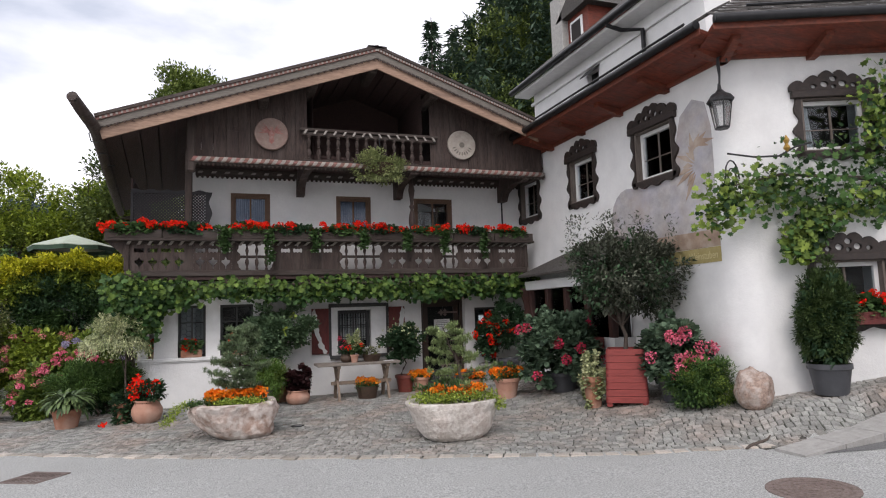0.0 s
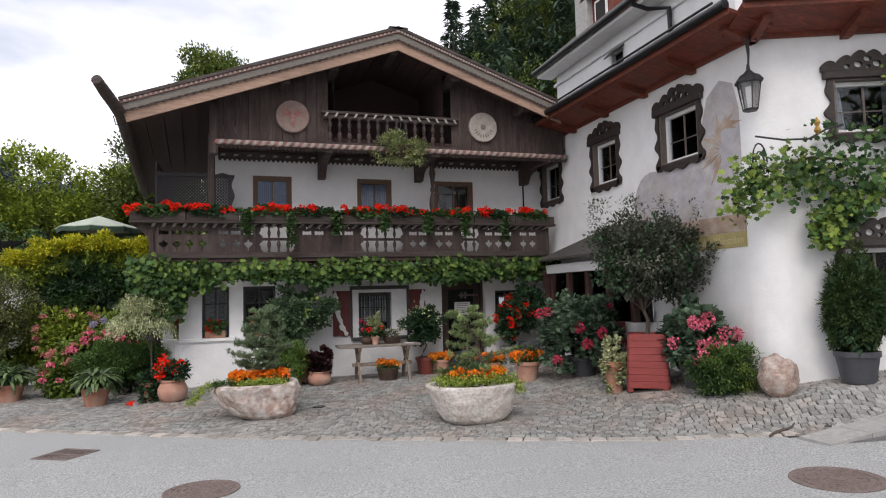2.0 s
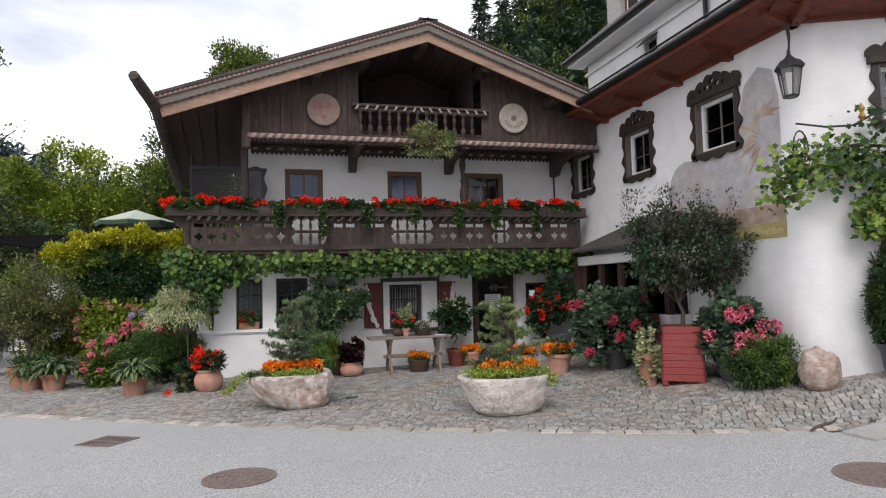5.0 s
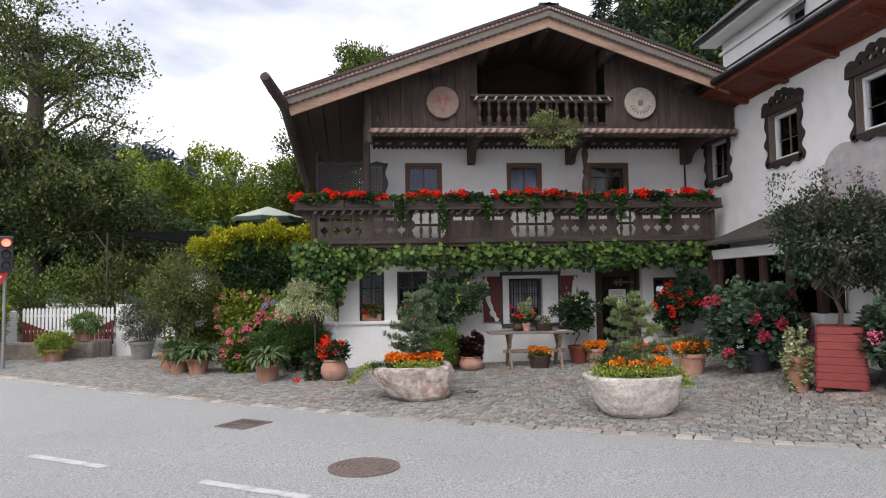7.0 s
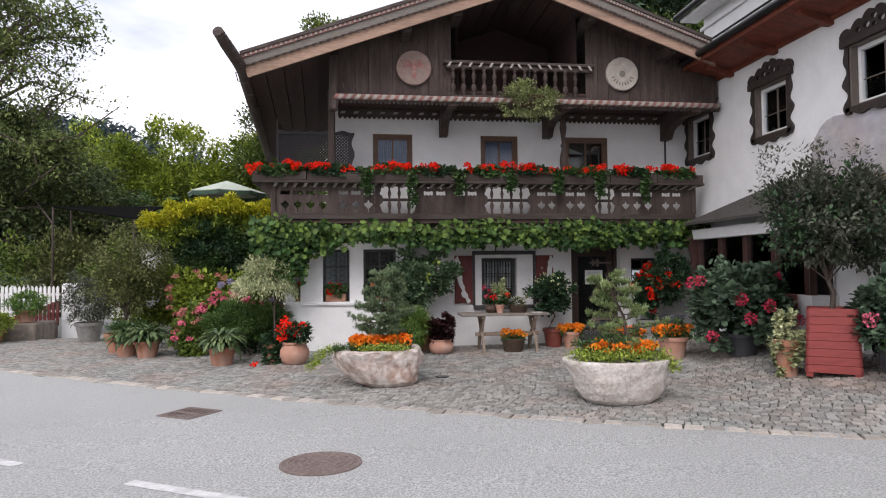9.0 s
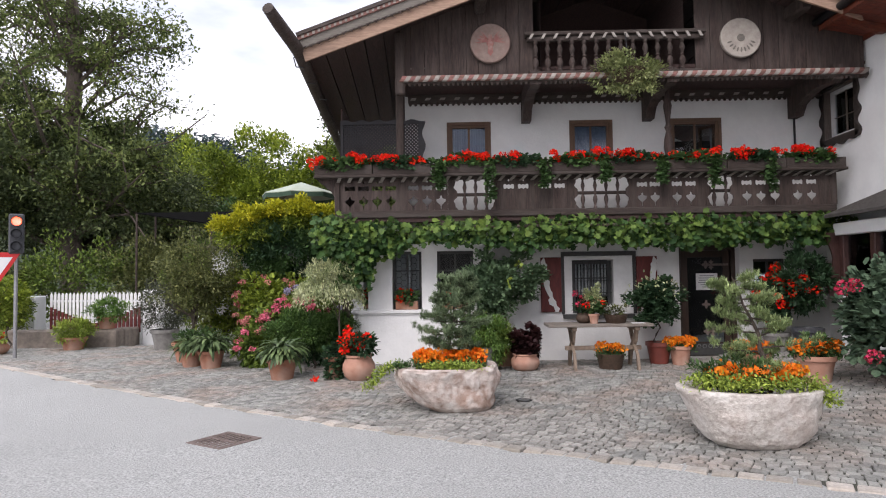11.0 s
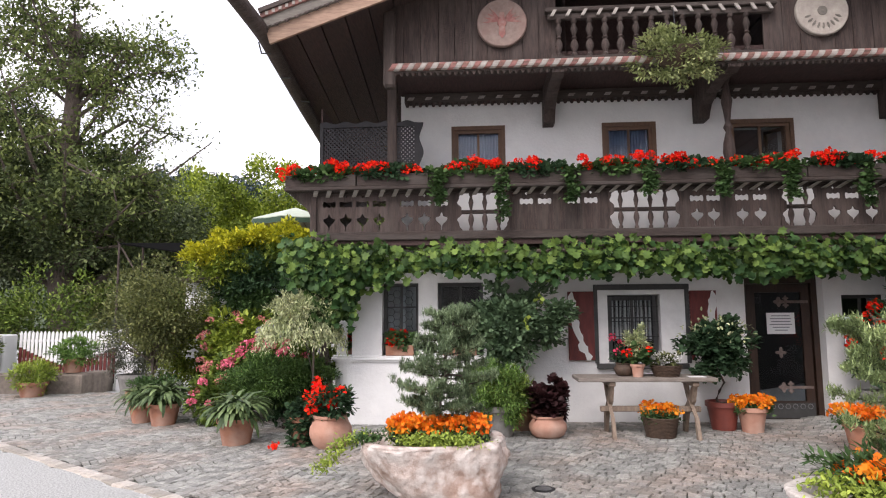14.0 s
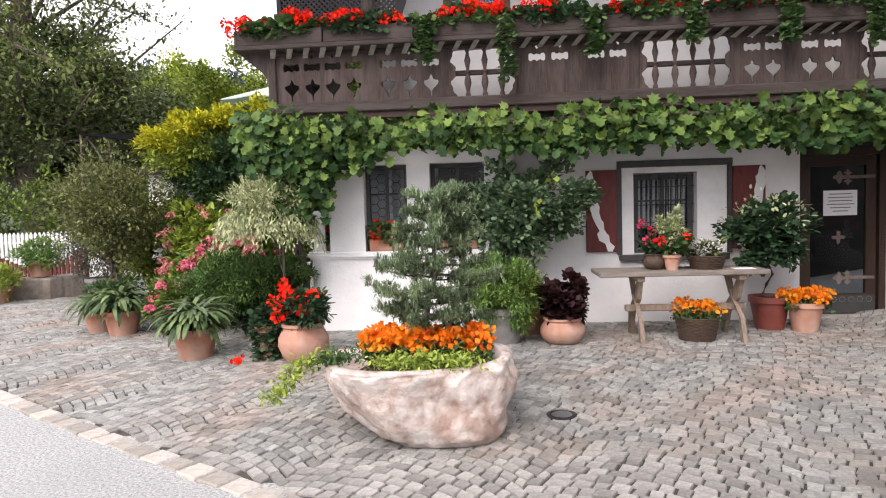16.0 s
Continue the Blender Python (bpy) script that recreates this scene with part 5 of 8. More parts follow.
part("dormer_roof", Shape(TALL).add([(-0.75, 0.1, 9.8), (0.05, 0.1, 10.4), (0.85, 0.1, 9.8), (-0.75, 2.6, 9.8), (0.05, 2.6, 10.4), (0.85, 2.6, 9.8)], [(0, 1, 4, 3), (1, 2, 5, 4), (0, 2, 1), (0, 3, 5, 2)]), SLATE, dm)
part("window", Shape(TALL).box(-0.25, 0.26, 9.0, 0.35, 0.298, 9.65, 0.01), WHITE_PAINT, dm)
# opaque pane in the room-shade colour, no room behind it
part("pane", Shape(TALL).box(-0.17, 0.25, 9.08, 0.27, 0.259, 9.57), ROOM_SHADE, dm)
ipart("chimney", Shape(TALL).box(-1.0, 0.1, 8.4, -0.4, 1.0, 10.6, 0.02), CONCRETE, label="grey rendered chimney")
# bay window of the inn under a small sheet-metal roof
bw = ipart("bay_window", Shape(SIDE).box(su(13.3), -0.45, 0.4, su(10.0), -0.004, 1.3), PLASTER, label="white bay with red-brown windows and a small roof")
ev = [(su(13.25), -0.72, 2.58), (su(9.3), -0.72, 2.58), (su(10.2), -0.004, 3.14), (su(11.4), -0.004, 3.14), (su(13.95), -0.004, 2.7), (su(8.9), -0.004, 2.7)]
part("bay_roof", Shape(SIDE).add(ev + [(a, b, c + 0.05) for a, b, c in ev], [(6, 7, 8, 9), (10, 6, 9), (7, 11, 8), (0, 3, 2, 1), (4, 3, 0), (1, 2, 5), (0, 1, 7, 6), (4, 0, 6, 10), (1, 5, 11, 7)]), SLATE, bw, "small grey sheet roof over the bay")
part("bay_head", Shape(SIDE).box(su(13.35), -0.5, 2.3, su(9.95), -0.004, 2.5, 0.01), PLASTER, bw)
for k in range(5):
    u = su(13.25) + k * 0.78
    part("mullion", Shape(SIDE).box(u - 0.06, -0.44, 1.3, u + 0.06, -0.3, 2.3, 0.01), MAROON, bw)
part("pane", Shape(SIDE).box(su(13.2), -0.36, 1.3, su(10.1), -0.35, 2.3), GLASS, bw)
# near-black backing, paints the shade inside the bay
part("room_back", Shape(SIDE).box(su(13.25), -0.12, 1.28, su(10.05), -0.05, 2.32), ROOM_SHADE, bw)
s = Shape(SIDE)
for k in range(26):
    u = su(13.15) + k * 0.118
    if k % 7 < 5:
        s.tube([(u, -0.3, 1.32), (u, -0.3, 2.28)], 0.03, 5)
part("curtain", s, WHITE_PAINT, bw, "white curtains")
out = [(-0.02, 1.25)] + [(0.14 + 0.05 * math.sin(8 * t), 1.25 + 1.1 * t) for t in [k / 14 for k in range(15)]] + [(-0.02, 2.35)]
part("carved_side", Shape(Matrix.Translation((IX - 0.45, 13.32, 0)) @ Matrix.Scale(-1, 4, (1, 0, 0))).prism(out, -0.02, 0.02), MAROON, bw)
fb = thing("flower_box", IX - 0.62, 11.0, 1.1, "red wooden window box with pink geraniums", "flower box")
part("box", Shape().box(-0.12, -0.75, 0, 0.12, 0.75, 0.22, 0.012), RED_PAINT, fb)
p_, d_ = crown((0, 0, 0.28), (0.16, 0.72, 0.16), 500, 30, 0.3, 41)
part("foliage", leaves("foliage", p_, d_, 0.055, ROUND, L_MID, seed=42), None, fb, kind="stuff")
part("blossoms", flower_heads("blossoms", crown((-0.06, 0, 0.36), (0.14, 0.7, 0.1), 34, 30, 0.2, 43)[0], 0.035, 18, 0.028, P_PINK), None, fb, kind="stuff")

# ---- plants and pots ----
def pot_profile(r, h, lip=0.03, foot=0.72):
    return [(r * foot, 0), (r * foot, 0.01), (r * (foot + 0.5 * (1 - foot)), h * 0.5), (r * 0.96, h * 0.8), (r * 0.97, h * 0.82), (r + lip * 0.5, h * 0.83), (r + lip * 0.5, h), (r - 0.02, h), (r - 0.03, h * 0.9), (0.02, h * 0.9)]


def bulb_profile(r, h):
    return [(r * 0.6, 0), (r * 0.85, h * 0.15), (r, h * 0.42), (r * 0.98, h * 0.62), (r * 0.82, h * 0.82), (r * 0.78, h * 0.88), (r * 0.86, h * 0.92), (r * 0.86, h), (r * 0.76, h), (r * 0.72, h * 0.88), (0.02, h * 0.88)]


def potted(name, x, y, label, category, r, h, pot_mat, profile=None, segs=24, group="", turn=0):
    """A pot with soil; the plant is added to it as parts."""
    t = thing(name, x, y, ground_z(x, y) - 0.005, label, category, group, turn)
    prof = profile or pot_profile(r, h)
    part("pot", Shape().lathe(prof, 0, 0, segs), pot_mat, t)
    part("soil", Shape().lathe([(r * 0.74, h * 0.86), (r * 0.7, h * 0.93), (0.02, h * 0.95)], 0, 0, 16), SOIL, t)
    return t


def foliage(t, center, radii, n, size, template, material, seed, clumps=30, spread=0.28, name="foliage", low=-1.0, shell=0.5, jitter=0.5, label=""):
    p, d = crown(center, radii, int(n * 1.7), int(clumps * 1.3), spread, seed, low, shell)
    return part(name, leaves(name, p, d, size, template, material, seed=seed + 1, jitter=jitter), None, t, label, kind="stuff")


def heads(t, centers, radius, petals, size, material, seed=3, name="blossoms", flat=1.0, label=""):
    return part(name, flower_heads(name, centers, radius, petals, size, material, seed, flat), None, t, label, kind="stuff")


def limbs(t, base, top, r0, tips, seed, segs=7, material=BARK, name="trunk", bend=0.05):
    """A tapered trunk with limbs that reach the tips."""
    r = np.random.default_rng(seed)
    b, e = Vector(base), Vector(top)
    s = Shape()
    n = 6
    line = [b.lerp(e, k / n) + Vector((*(bend * r.normal(size=2) * (0 < k < n)), 0)) for k in range(n + 1)]
    s.tube(line, [r0 * (1 - 0.45 * k / n) for k in range(n + 1)], segs)
    for tip in tips:
        tip = Vector(tip)
        k = int(r.integers(n // 2, n + 1))
        a = line[k]
        mid = a.lerp(tip, 0.5) + Vector(tuple(0.12 * (tip - a).length * r.normal(size=3)))
        s.tube([a, mid, tip], [r0 * 0.4, r0 * 0.22, r0 * 0.07], 5)
    return part(name, s, material, t)


def straps(t, n, length, z, seed, material=L_STRAP):
    r = np.random.default_rng(seed)
    a = r.uniform(0, 2 * math.pi, n)
    lean = r.uniform(0.08, 0.7, n)
    d = np.stack((np.cos(a) * lean, np.sin(a) * lean, np.full(n, 0.72)), 1)
    p = np.stack((0.08 * np.cos(a) * r.uniform(0, 1, n), 0.08 * np.sin(a) * r.uniform(0, 1, n), np.full(n, z)), 1)
    return part("foliage", leaves("foliage", p, d, length, STRAP, material, seed=seed, jitter=0.2, vary=0.45), None, t, kind="stuff")


def needle_tufts(t, centers, out, n, length, material, seed, name="needles"):
    """Tufts of needles at twig ends."""
    r = np.random.default_rng(seed)
    c = np.repeat(np.asarray(centers), n, 0)
    d = np.repeat(np.asarray(out), n, 0)
    d = d / (np.linalg.norm(d, axis=1)[:, None] + 1e-9) * 0.9 + 0.75 * r.normal(size=c.shape)
    return part(name, leaves(name, c + 0.012 * r.normal(size=c.shape), d, length, (NEEDLE[0] * (1, 6.0, 1), NEEDLE[1]), material, seed=seed, jitter=0.1), None, t, kind="stuff")


# ---- stone troughs ----
def trough(x, y, w, d, h, foot, material, label, seed, rough, slide=0.0, forward=0.0, power=2.6, turn=0.0):
    t = thing("stone_trough", x, y, ground_z(x, y - 0.2) - 0.01, label, "trough", "stone troughs on the forecourt")
    s = Shape()
    segs, prof = 120, [(0.0, 0.0), (foot * 0.9, 0.0), (foot, 0.02), (foot + (1 - foot) * 0.3, 0.12), (foot + (1 - foot) * 0.58, 0.32), (foot + (1 - foot) * 0.82, 0.58), (0.96, 0.8), (0.99, 0.93), (0.985, 0.985), (0.96, 1.0), (0.86, 1.0), (0.84, 0.97), (0.8, 0.8), (0.0, 0.79)]
    fine = []
    for (q0, z0), (q1, z1) in zip(prof, prof[1:]):
        k_ = 4 if z1 - z0 > 0.05 else 2
        fine += [(q0 + (q1 - q0) * i / k_, z0 + (z1 - z0) * i / k_) for i in range(k_)]
    prof = fine + [prof[-1]]
    vs = []
    for j, (q, z) in enumerate(prof):
        for i in range(segs):
            a = 2 * math.pi * i / segs
            ca, sa = math.cos(a), math.sin(a)
            e = power
            k = (abs(ca) ** e + abs(sa) ** e) ** (-1 / e)
            px, py, pz = w / 2 * q * k * math.cos(a + turn), d / 2 * q * k * math.sin(a + turn), h * z
            nv = Vector((px * 2.0 + seed, py * 2.0, pz * 2.2))
            o = rough * (0.9 * noise.noise(nv) + 0.35 * noise.noise(nv * 2.3))
            if z < 0.97:
                chip = noise.noise(nv * 5.0 + Vector((3, 1, 2)))
                o += rough * (0.16 * round(2.2 * chip) / 2.2 + 0.1 * noise.noise(nv * 11.0) + 0.09 * noise.noise(nv * 24.0))
            if z < 0.03:
                o *= 0.3
            vs.append((px * (1 + o / 0.5) + slide * (1 - z) ** 1.3, py * (1 + o / 0.4) - forward * (1 - z) ** 1.3, pz + (o * 0.25 if z > 0.05 else 0)))
    fs = []
    for j in range(len(prof) - 1):
        for i in range(segs):
            k = (i + 1) % segs
            fs.append((j * segs + i, j * segs + k, (j + 1) * segs + k, (j + 1) * segs + i))
    s.add(vs, fs)
    s.smooth = True
    ob = part("basin", s, material, t)
    ob.data.set_sharp_from_angle(angle=radians(75))
    part("soil", Shape().lathe([(0.8 * min(w, d) / 2, h * 0.8), (0.02, h * 0.88)], 0, 0, 20), SOIL, t)
    return t


t1 = trough(0.25, 10.82, 1.36, 1.0, 0.55, 0.5, MARBLE, "rough pink-white marble trough planted with marigolds and a pine", 3.1, 0.11, 0.2, 0.07, 2.3, 0.25)
t2 = trough(3.28, 9.0, 1.36, 0.98, 0.56, 0.55, MARBLE_W, "rounded grey-white stone trough planted with marigolds", 9.4, 0.07, 0.03, 0.0, 2.2)


def marigolds(t, box, n, z, seed, m1=P_ORANGE, m2=P_AMBER, r=0.037):
    """A bed of double orange blossoms over dark leaves."""
    q = np.random.default_rng(seed)
    x0, y0, x1, y1 = box
    p = np.stack((q.uniform(x0, x1, n), q.uniform(y0, y1, n), z + 0.05 * q.uniform(-1, 1, n)), 1)
    heads(t, p[: n * 3 // 4], r, 16, r * 1.1, m1, seed, "blossoms", 0.75)
    heads(t, p[n * 3 // 4:], r, 16, r * 1.1, m2, seed + 1, "blossoms", 0.75)
    k = n * 9
    lp = np.stack((q.uniform(x0 - 0.03, x1 + 0.03, k), q.uniform(y0, y1, k), z - 0.02 - 0.14 * q.uniform(0, 1, k)), 1)
    part("foliage", leaves("foliage", lp, q.normal(size=(k, 3)) + (0, 0, 0.6), 0.055, OVAL, L_MID, seed=seed + 2), None, t, kind="stuff")


def sedum(t, pts, n, seed, material=L_LIME, size=0.035, spread=0.06):
    """Low creeping stems; pts are the line along which they grow."""
    q = np.random.default_rng(seed)
    c = np.asarray(pts, float)
    i = q.integers(0, len(c) - 1, n)
    u = q.uniform(0, 1, n)[:, None]
    p = c[i] * (1 - u) + c[i + 1] * u + spread * q.normal(size=(n, 3)) * (1, 1, 0.5)
    return part("creeper", leaves("creeper", p, q.normal(size=(n, 3)) + (0, -0.3, 0.5), size, OVAL, material, seed=seed), None, t, "yellow-green creeping foliage", kind="stuff")


marigolds(t1, (-0.36, -0.02, 0.52, 0.3), 130, 0.65, 11)
sedum(t1, [(-0.2, -0.24, 0.55), (0.1, -0.28, 0.56), (0.42, -0.24, 0.56)], 1200, 12, spread=0.07)
sedum(t1, [(-0.55, -0.1, 0.58), (-0.72, -0.2, 0.54), (-0.84, -0.25, 0.42), (-0.92, -0.27, 0.3)], 600, 13, spread=0.05)
sedum(t1, [(-0.6, -0.2, 0.57), (-0.35, -0.2, 0.6)], 260, 16, L_MID, 0.04, 0.05)
marigolds(t2, (-0.4, -0.26, 0.42, 0.12), 60, 0.71, 14)
sedum(t2, [(-0.56, -0.05, 0.62), (-0.42, -0.2, 0.62), (-0.2, -0.3, 0.63), (0.2, -0.3, 0.63), (0.46, -0.2, 0.62)], 1500, 15, L_LIME, 0.04, 0.08)
sedum(t2, [(0.5, -0.15, 0.62), (0.62, -0.24, 0.52), (0.64, -0.27, 0.42)], 300, 17, L_LIME, 0.04, 0.04)
foliage(t2, (-0.05, 0, 0.68), (0.5, 0.26, 0.14), 900, 0.07, NARROW, L_MID, 18, 30)


def small_pine(name, x, y, z, h, w, label, material, seed, lean=0.0, boughs=46, needle=0.042):
    """A small conifer: upswept boughs with twigs, each ending in tufts of needles."""
    t = thing(name, x, y, z, label, "conifer")
    r = np.random.default_rng(seed)
    s = Shape()
    line = [(lean * (k / 8) ** 1.6 * h + 0.025 * math.sin(1.9 * k), 0.02 * math.cos(1.7 * k), h * 0.96 * k / 8) for k in range(9)]
    s.tube(line, [0.034 - 0.0037 * k for k in range(9)], 7)
    cs, os_ = [], []
    for k in range(boughs):
        f = 0.2 + 0.78 * (k + 0.5) / boughs
        a = 2.4 * k + r.uniform(-0.5, 0.5)
        reach = w / 2 * (1.08 - 0.78 * f) * (0.7 if f < 0.32 else 1.0) * r.uniform(0.6, 1.12)
        i_ = min(7, int(8 * f))
        b = Vector(line[i_]).lerp(Vector(line[i_ + 1]), 8 * f - i_)
        way = Vector((math.cos(a), 0.9 * math.sin(a), 0))
        tip = b + way * reach + Vector((0, 0, reach * r.uniform(-0.1, 0.3)))
        mid = b.lerp(tip, 0.55) + Vector((0, 0, -0.05 * reach))
        part("branch", Shape().tube([b, mid, tip], [0.009, 0.006, 0.002], 4), BARK, t)
        for g in range(7):
            u0 = 0.35 + 0.65 * g / 6
            c = b.lerp(mid, u0 / 0.55) if u0 < 0.55 else mid.lerp(tip, (u0 - 0.55) / 0.45)
            side = Vector((-way.y, way.x, 0)) * (r.uniform(0.02, 0.1) * (-1) ** g * (1.2 - 0.6 * u0)) + Vector((0, 0, r.uniform(-0.01, 0.05)))
            for _ in range(5):
                v = r.uniform(0.1, 1.05)
                cs.append(tuple(c + side * v + Vector(tuple(r.normal(size=3) * 0.014))))
                os_.append(tuple(way * 0.5 + side * 6 + Vector((0, 0, 0.6))))
    part("trunk", s, BARK, t)
    needle_tufts(t, cs, os_, 26, needle, material, seed + 1)
    return t


small_pine("dwarf_pine", 0.32, 11.05, ground_z(0.3, 10.9) + 0.4, 1.36, 1.36, "small grey-green dwarf pine growing in the marble trough", L_PINE, 21, 0.12)
small_pine("dwarf_larch", 3.54, 9.12, ground_z(3.4, 9.0) + 0.46, 1.2, 1.4, "feathery light green dwarf conifer growing in the stone trough", L_LARCH, 25, -0.3, 24, 0.04)

# ---- pots along the house ----
def agapanthus(x, y, r, h, seed, n=400, length=0.35):
    t = potted("agapanthus_pot", x, y, "terracotta pot of arching strap-leaved agapanthus", "potted plant", r, h, TERRA, group="agapanthus pots")
    straps(t, n, length, h * 0.95, seed)
    return t


agapanthus(-2.45, 13.15, 0.24, 0.34, 31)
agapanthus(-4.25, 14.75, 0.24, 0.34, 32, 340, 0.36)
agapanthus(-4.75, 15.05, 0.22, 0.3, 33, 300, 0.33)

t = potted("begonia_pot", -1.13, 12.8, "round terracotta pot of scarlet begonias", "potted plant", 0.25, 0.4, PINKTERRA, bulb_profile(0.26, 0.4))
foliage(t, (0, 0, 0.53), (0.33, 0.3, 0.2), 700, 0.075, OVAL, L_DARK, 34, 30)
heads(t, crown((0, -0.05, 0.62), (0.34, 0.28, 0.2), 34, 30, 0.2, 35)[0], 0.042, 12, 0.045, P_RED, 36)
t = potted("ivy_pot", -1.55, 12.95, "terracotta pot hidden by trailing dark ivy", "potted plant", 0.14, 0.36, TERRA)
foliage(t, (0, -0.05, 0.25), (0.2, 0.2, 0.3), 500, 0.06, ROUND, L_DARK, 37, 30)
t = thing("fallen_blossom", -1.85, 12.75, ground_z(-1.85, 12.75), "scarlet blossom fallen on the cobbles", "flower")
heads(t, [(0, 0, 0.035), (0.06, 0.01, 0.03)], 0.04, 12, 0.05, P_RED, 38)

t = potted("asparagus_fern_pot", 0.92, 13.35, "grey stone pot of feathery bright green asparagus fern", "potted plant", 0.27, 0.4, GREYPOT)
foliage(t, (0, -0.05, 0.56), (0.54, 0.42, 0.44), 8500, 0.048, NARROW, L_JUNIPER, 39, 50, 0.25)
foliage(t, (0.12, -0.1, 0.6), (0.4, 0.3, 0.36), 1200, 0.06, NARROW, L_GRAPE_Y, 40, 30, 0.25)
t = potted("coleus_pot", 1.56, 13.25, "terracotta bowl of dark purple coleus", "potted plant", 0.23, 0.28, PINKTERRA, bulb_profile(0.24, 0.28))
foliage(t, (0, 0, 0.45), (0.26, 0.25, 0.26), 620, 0.08, ROUND, L_PURPLE, 44, 34, 0.22)
t = potted("hibiscus_standard", 1.28, 13.78, "potted standard hibiscus with a round leafy crown", "potted tree", 0.2, 0.32, TERRA)
limbs(t, (0, 0, 0.25), (0.02, 0, 1.3), 0.022, [(0.3, 0, 1.6), (-0.3, 0.05, 1.5), (0.1, -0.2, 1.7), (-0.1, 0.2, 1.7)], 45)
foliage(t, (-0.12, -0.05, 1.44), (0.84, 0.5, 0.52), 6000, 0.064, (ROUND[0] * (1, 0.85, 1), ROUND[1]), L_HIB, 46, 60, 0.25, shell=0.3)
heads(t, [(0.05, -0.5, 1.45), (0.2, -0.45, 1.75)], 0.045, 10, 0.06, L_LIME, 47)

# trestle table
tb = thing("trestle_table", 2.8, 13.4, ground_z(2.8, 13.4), "weathered grey wooden table on splayed trestle legs", "table")
for k in range(3):
    part("tabletop_plank", Shape().box(-0.86, -0.29 + k * 0.195, 0.7, 0.86, -0.29 + k * 0.195 + 0.19, 0.75, 0.008), TABLEWOOD, tb)
for sx in (-0.43, 0.6):
    for sg in (-1, 1):
        w = [(sg * 0.3 - 0.045, 0.0), (sg * 0.3 + 0.045, 0.0), (sg * 0.26 + 0.05, 0.25), (sg * -0.02 + 0.06, 0.45), (sg * -0.16 + 0.05, 0.62), (sg * -0.16 - 0.05, 0.62), (sg * -0.06 - 0.06, 0.42), (sg * 0.2 - 0.05, 0.24)]
        m_ = Matrix(((0, 1, 0, sx + 0.03 * sg), (1, 0, 0, 0), (0, 0, 1, 0), (0, 0, 0, 1)))
        part("leg", Shape(m_).prism([(u, v * 1.05) for u, v in w], -0.045 if sg > 0 else 0.0, 0.0 if sg > 0 else 0.045), LEGWOOD, tb)
    part("crosspiece", Shape().box(sx - 0.04, -0.25, 0.64, sx + 0.04, 0.25, 0.699, 0.008), LEGWOOD, tb)
part("stretcher", Shape().box(-0.55, -0.035, 0.3, 0.72, 0.035, 0.37, 0.01), LEGWOOD, tb)
TZ = ground_z(2.8, 13.4) + 0.75
t = thing("geranium_pot", 2.72, 13.28, TZ, "small terracotta pot of red geraniums on the table", "potted plant")
part("pot", Shape().lathe(pot_profile(0.085, 0.16, 0.02), 0, 0, 18), PINKTERRA, t)
foliage(t, (0, 0.03, 0.26), (0.16, 0.14, 0.12), 140, 0.07, ROUND, L_MID, 48, 14)
heads(t, [(-0.14, -0.06, 0.3), (0.15, -0.04, 0.32), (0.03, 0.08, 0.38)], 0.055, 30, 0.035, P_RED, 49)
foliage(t, (0.03, 0.1, 0.44), (0.18, 0.12, 0.2), 700, 0.05, NARROW, L_VARIEG, 50, 20)
t = thing("dark_bowl", 2.58, 13.42, TZ, "dark bowl of red flowers on the table", "potted plant")
part("bowl", Shape().lathe(bulb_profile(0.13, 0.17), 0, 0, 18), WICKER, t)
foliage(t, (0, 0, 0.24), (0.15, 0.13, 0.12), 160, 0.06, OVAL, L_DARK, 51, 14)
heads(t, [(-0.1, -0.05, 0.3), (-0.02, 0, 0.42), (0.08, -0.06, 0.34), (-0.14, 0.02, 0.5)], 0.04, 20, 0.035, P_CRIMSON, 52)


def wicker_basket(name, x, y, z, r, h, label):
    t = thing(name, x, y, z, label, "basket")
    rows = max(6, int(h / 0.016))
    for k in range(rows):
        f = k / (rows - 1)
        q = r * (0.78 + 0.22 * f)
        s = Shape()
        s.tube([(q * math.cos(a) + 0.004 * math.cos(14 * a + math.pi * k), q * math.sin(a) + 0.004 * math.sin(14 * a + math.pi * k), h * f + 0.006) for a in [2 * math.pi * i / 42 for i in range(43)]], 0.0095, 5)
        part("withe", s, WICKER, t)
    part("lining", Shape().lathe([(r * 0.74, 0.004), (r * 0.95, h * 0.96), (r * 0.9, h * 0.96), (0.02, h * 0.88)], 0, 0, 20), SOIL, t)
    return t


t = wicker_basket("wicker_basket", 3.1, 13.36, TZ, 0.19, 0.13, "wicker basket of small white flowers on the table")
foliage(t, (0, 0, 0.19), (0.22, 0.18, 0.1), 380, 0.045, OVAL, L_SHRUB, 53, 20)
heads(t, crown((0, -0.02, 0.22), (0.22, 0.18, 0.1), 60, 30, 0.25, 54)[0], 0.018, 8, 0.022, P_WHITE, 55)
leaflet = new("leaflet", Shape().box(3.34, 13.2, TZ + 0.001, 3.55, 13.33, TZ + 0.006).mesh("leaflet", PAPER))
tagged(leaflet, "white paper leaflet lying on the table", "paper")
t = wicker_basket("wicker_basket", 2.98, 13.3, ground_z(2.98, 13.3), 0.22, 0.24, "dark wicker basket of orange marigolds under the table")
marigolds(t, (-0.2, -0.17, 0.2, 0.17), 46, 0.34, 56, P_AMBER, P_ORANGE)
foliage(t, (0, 0, 0.3), (0.22, 0.2, 0.08), 160, 0.06, OVAL, L_MID, 57, 14)

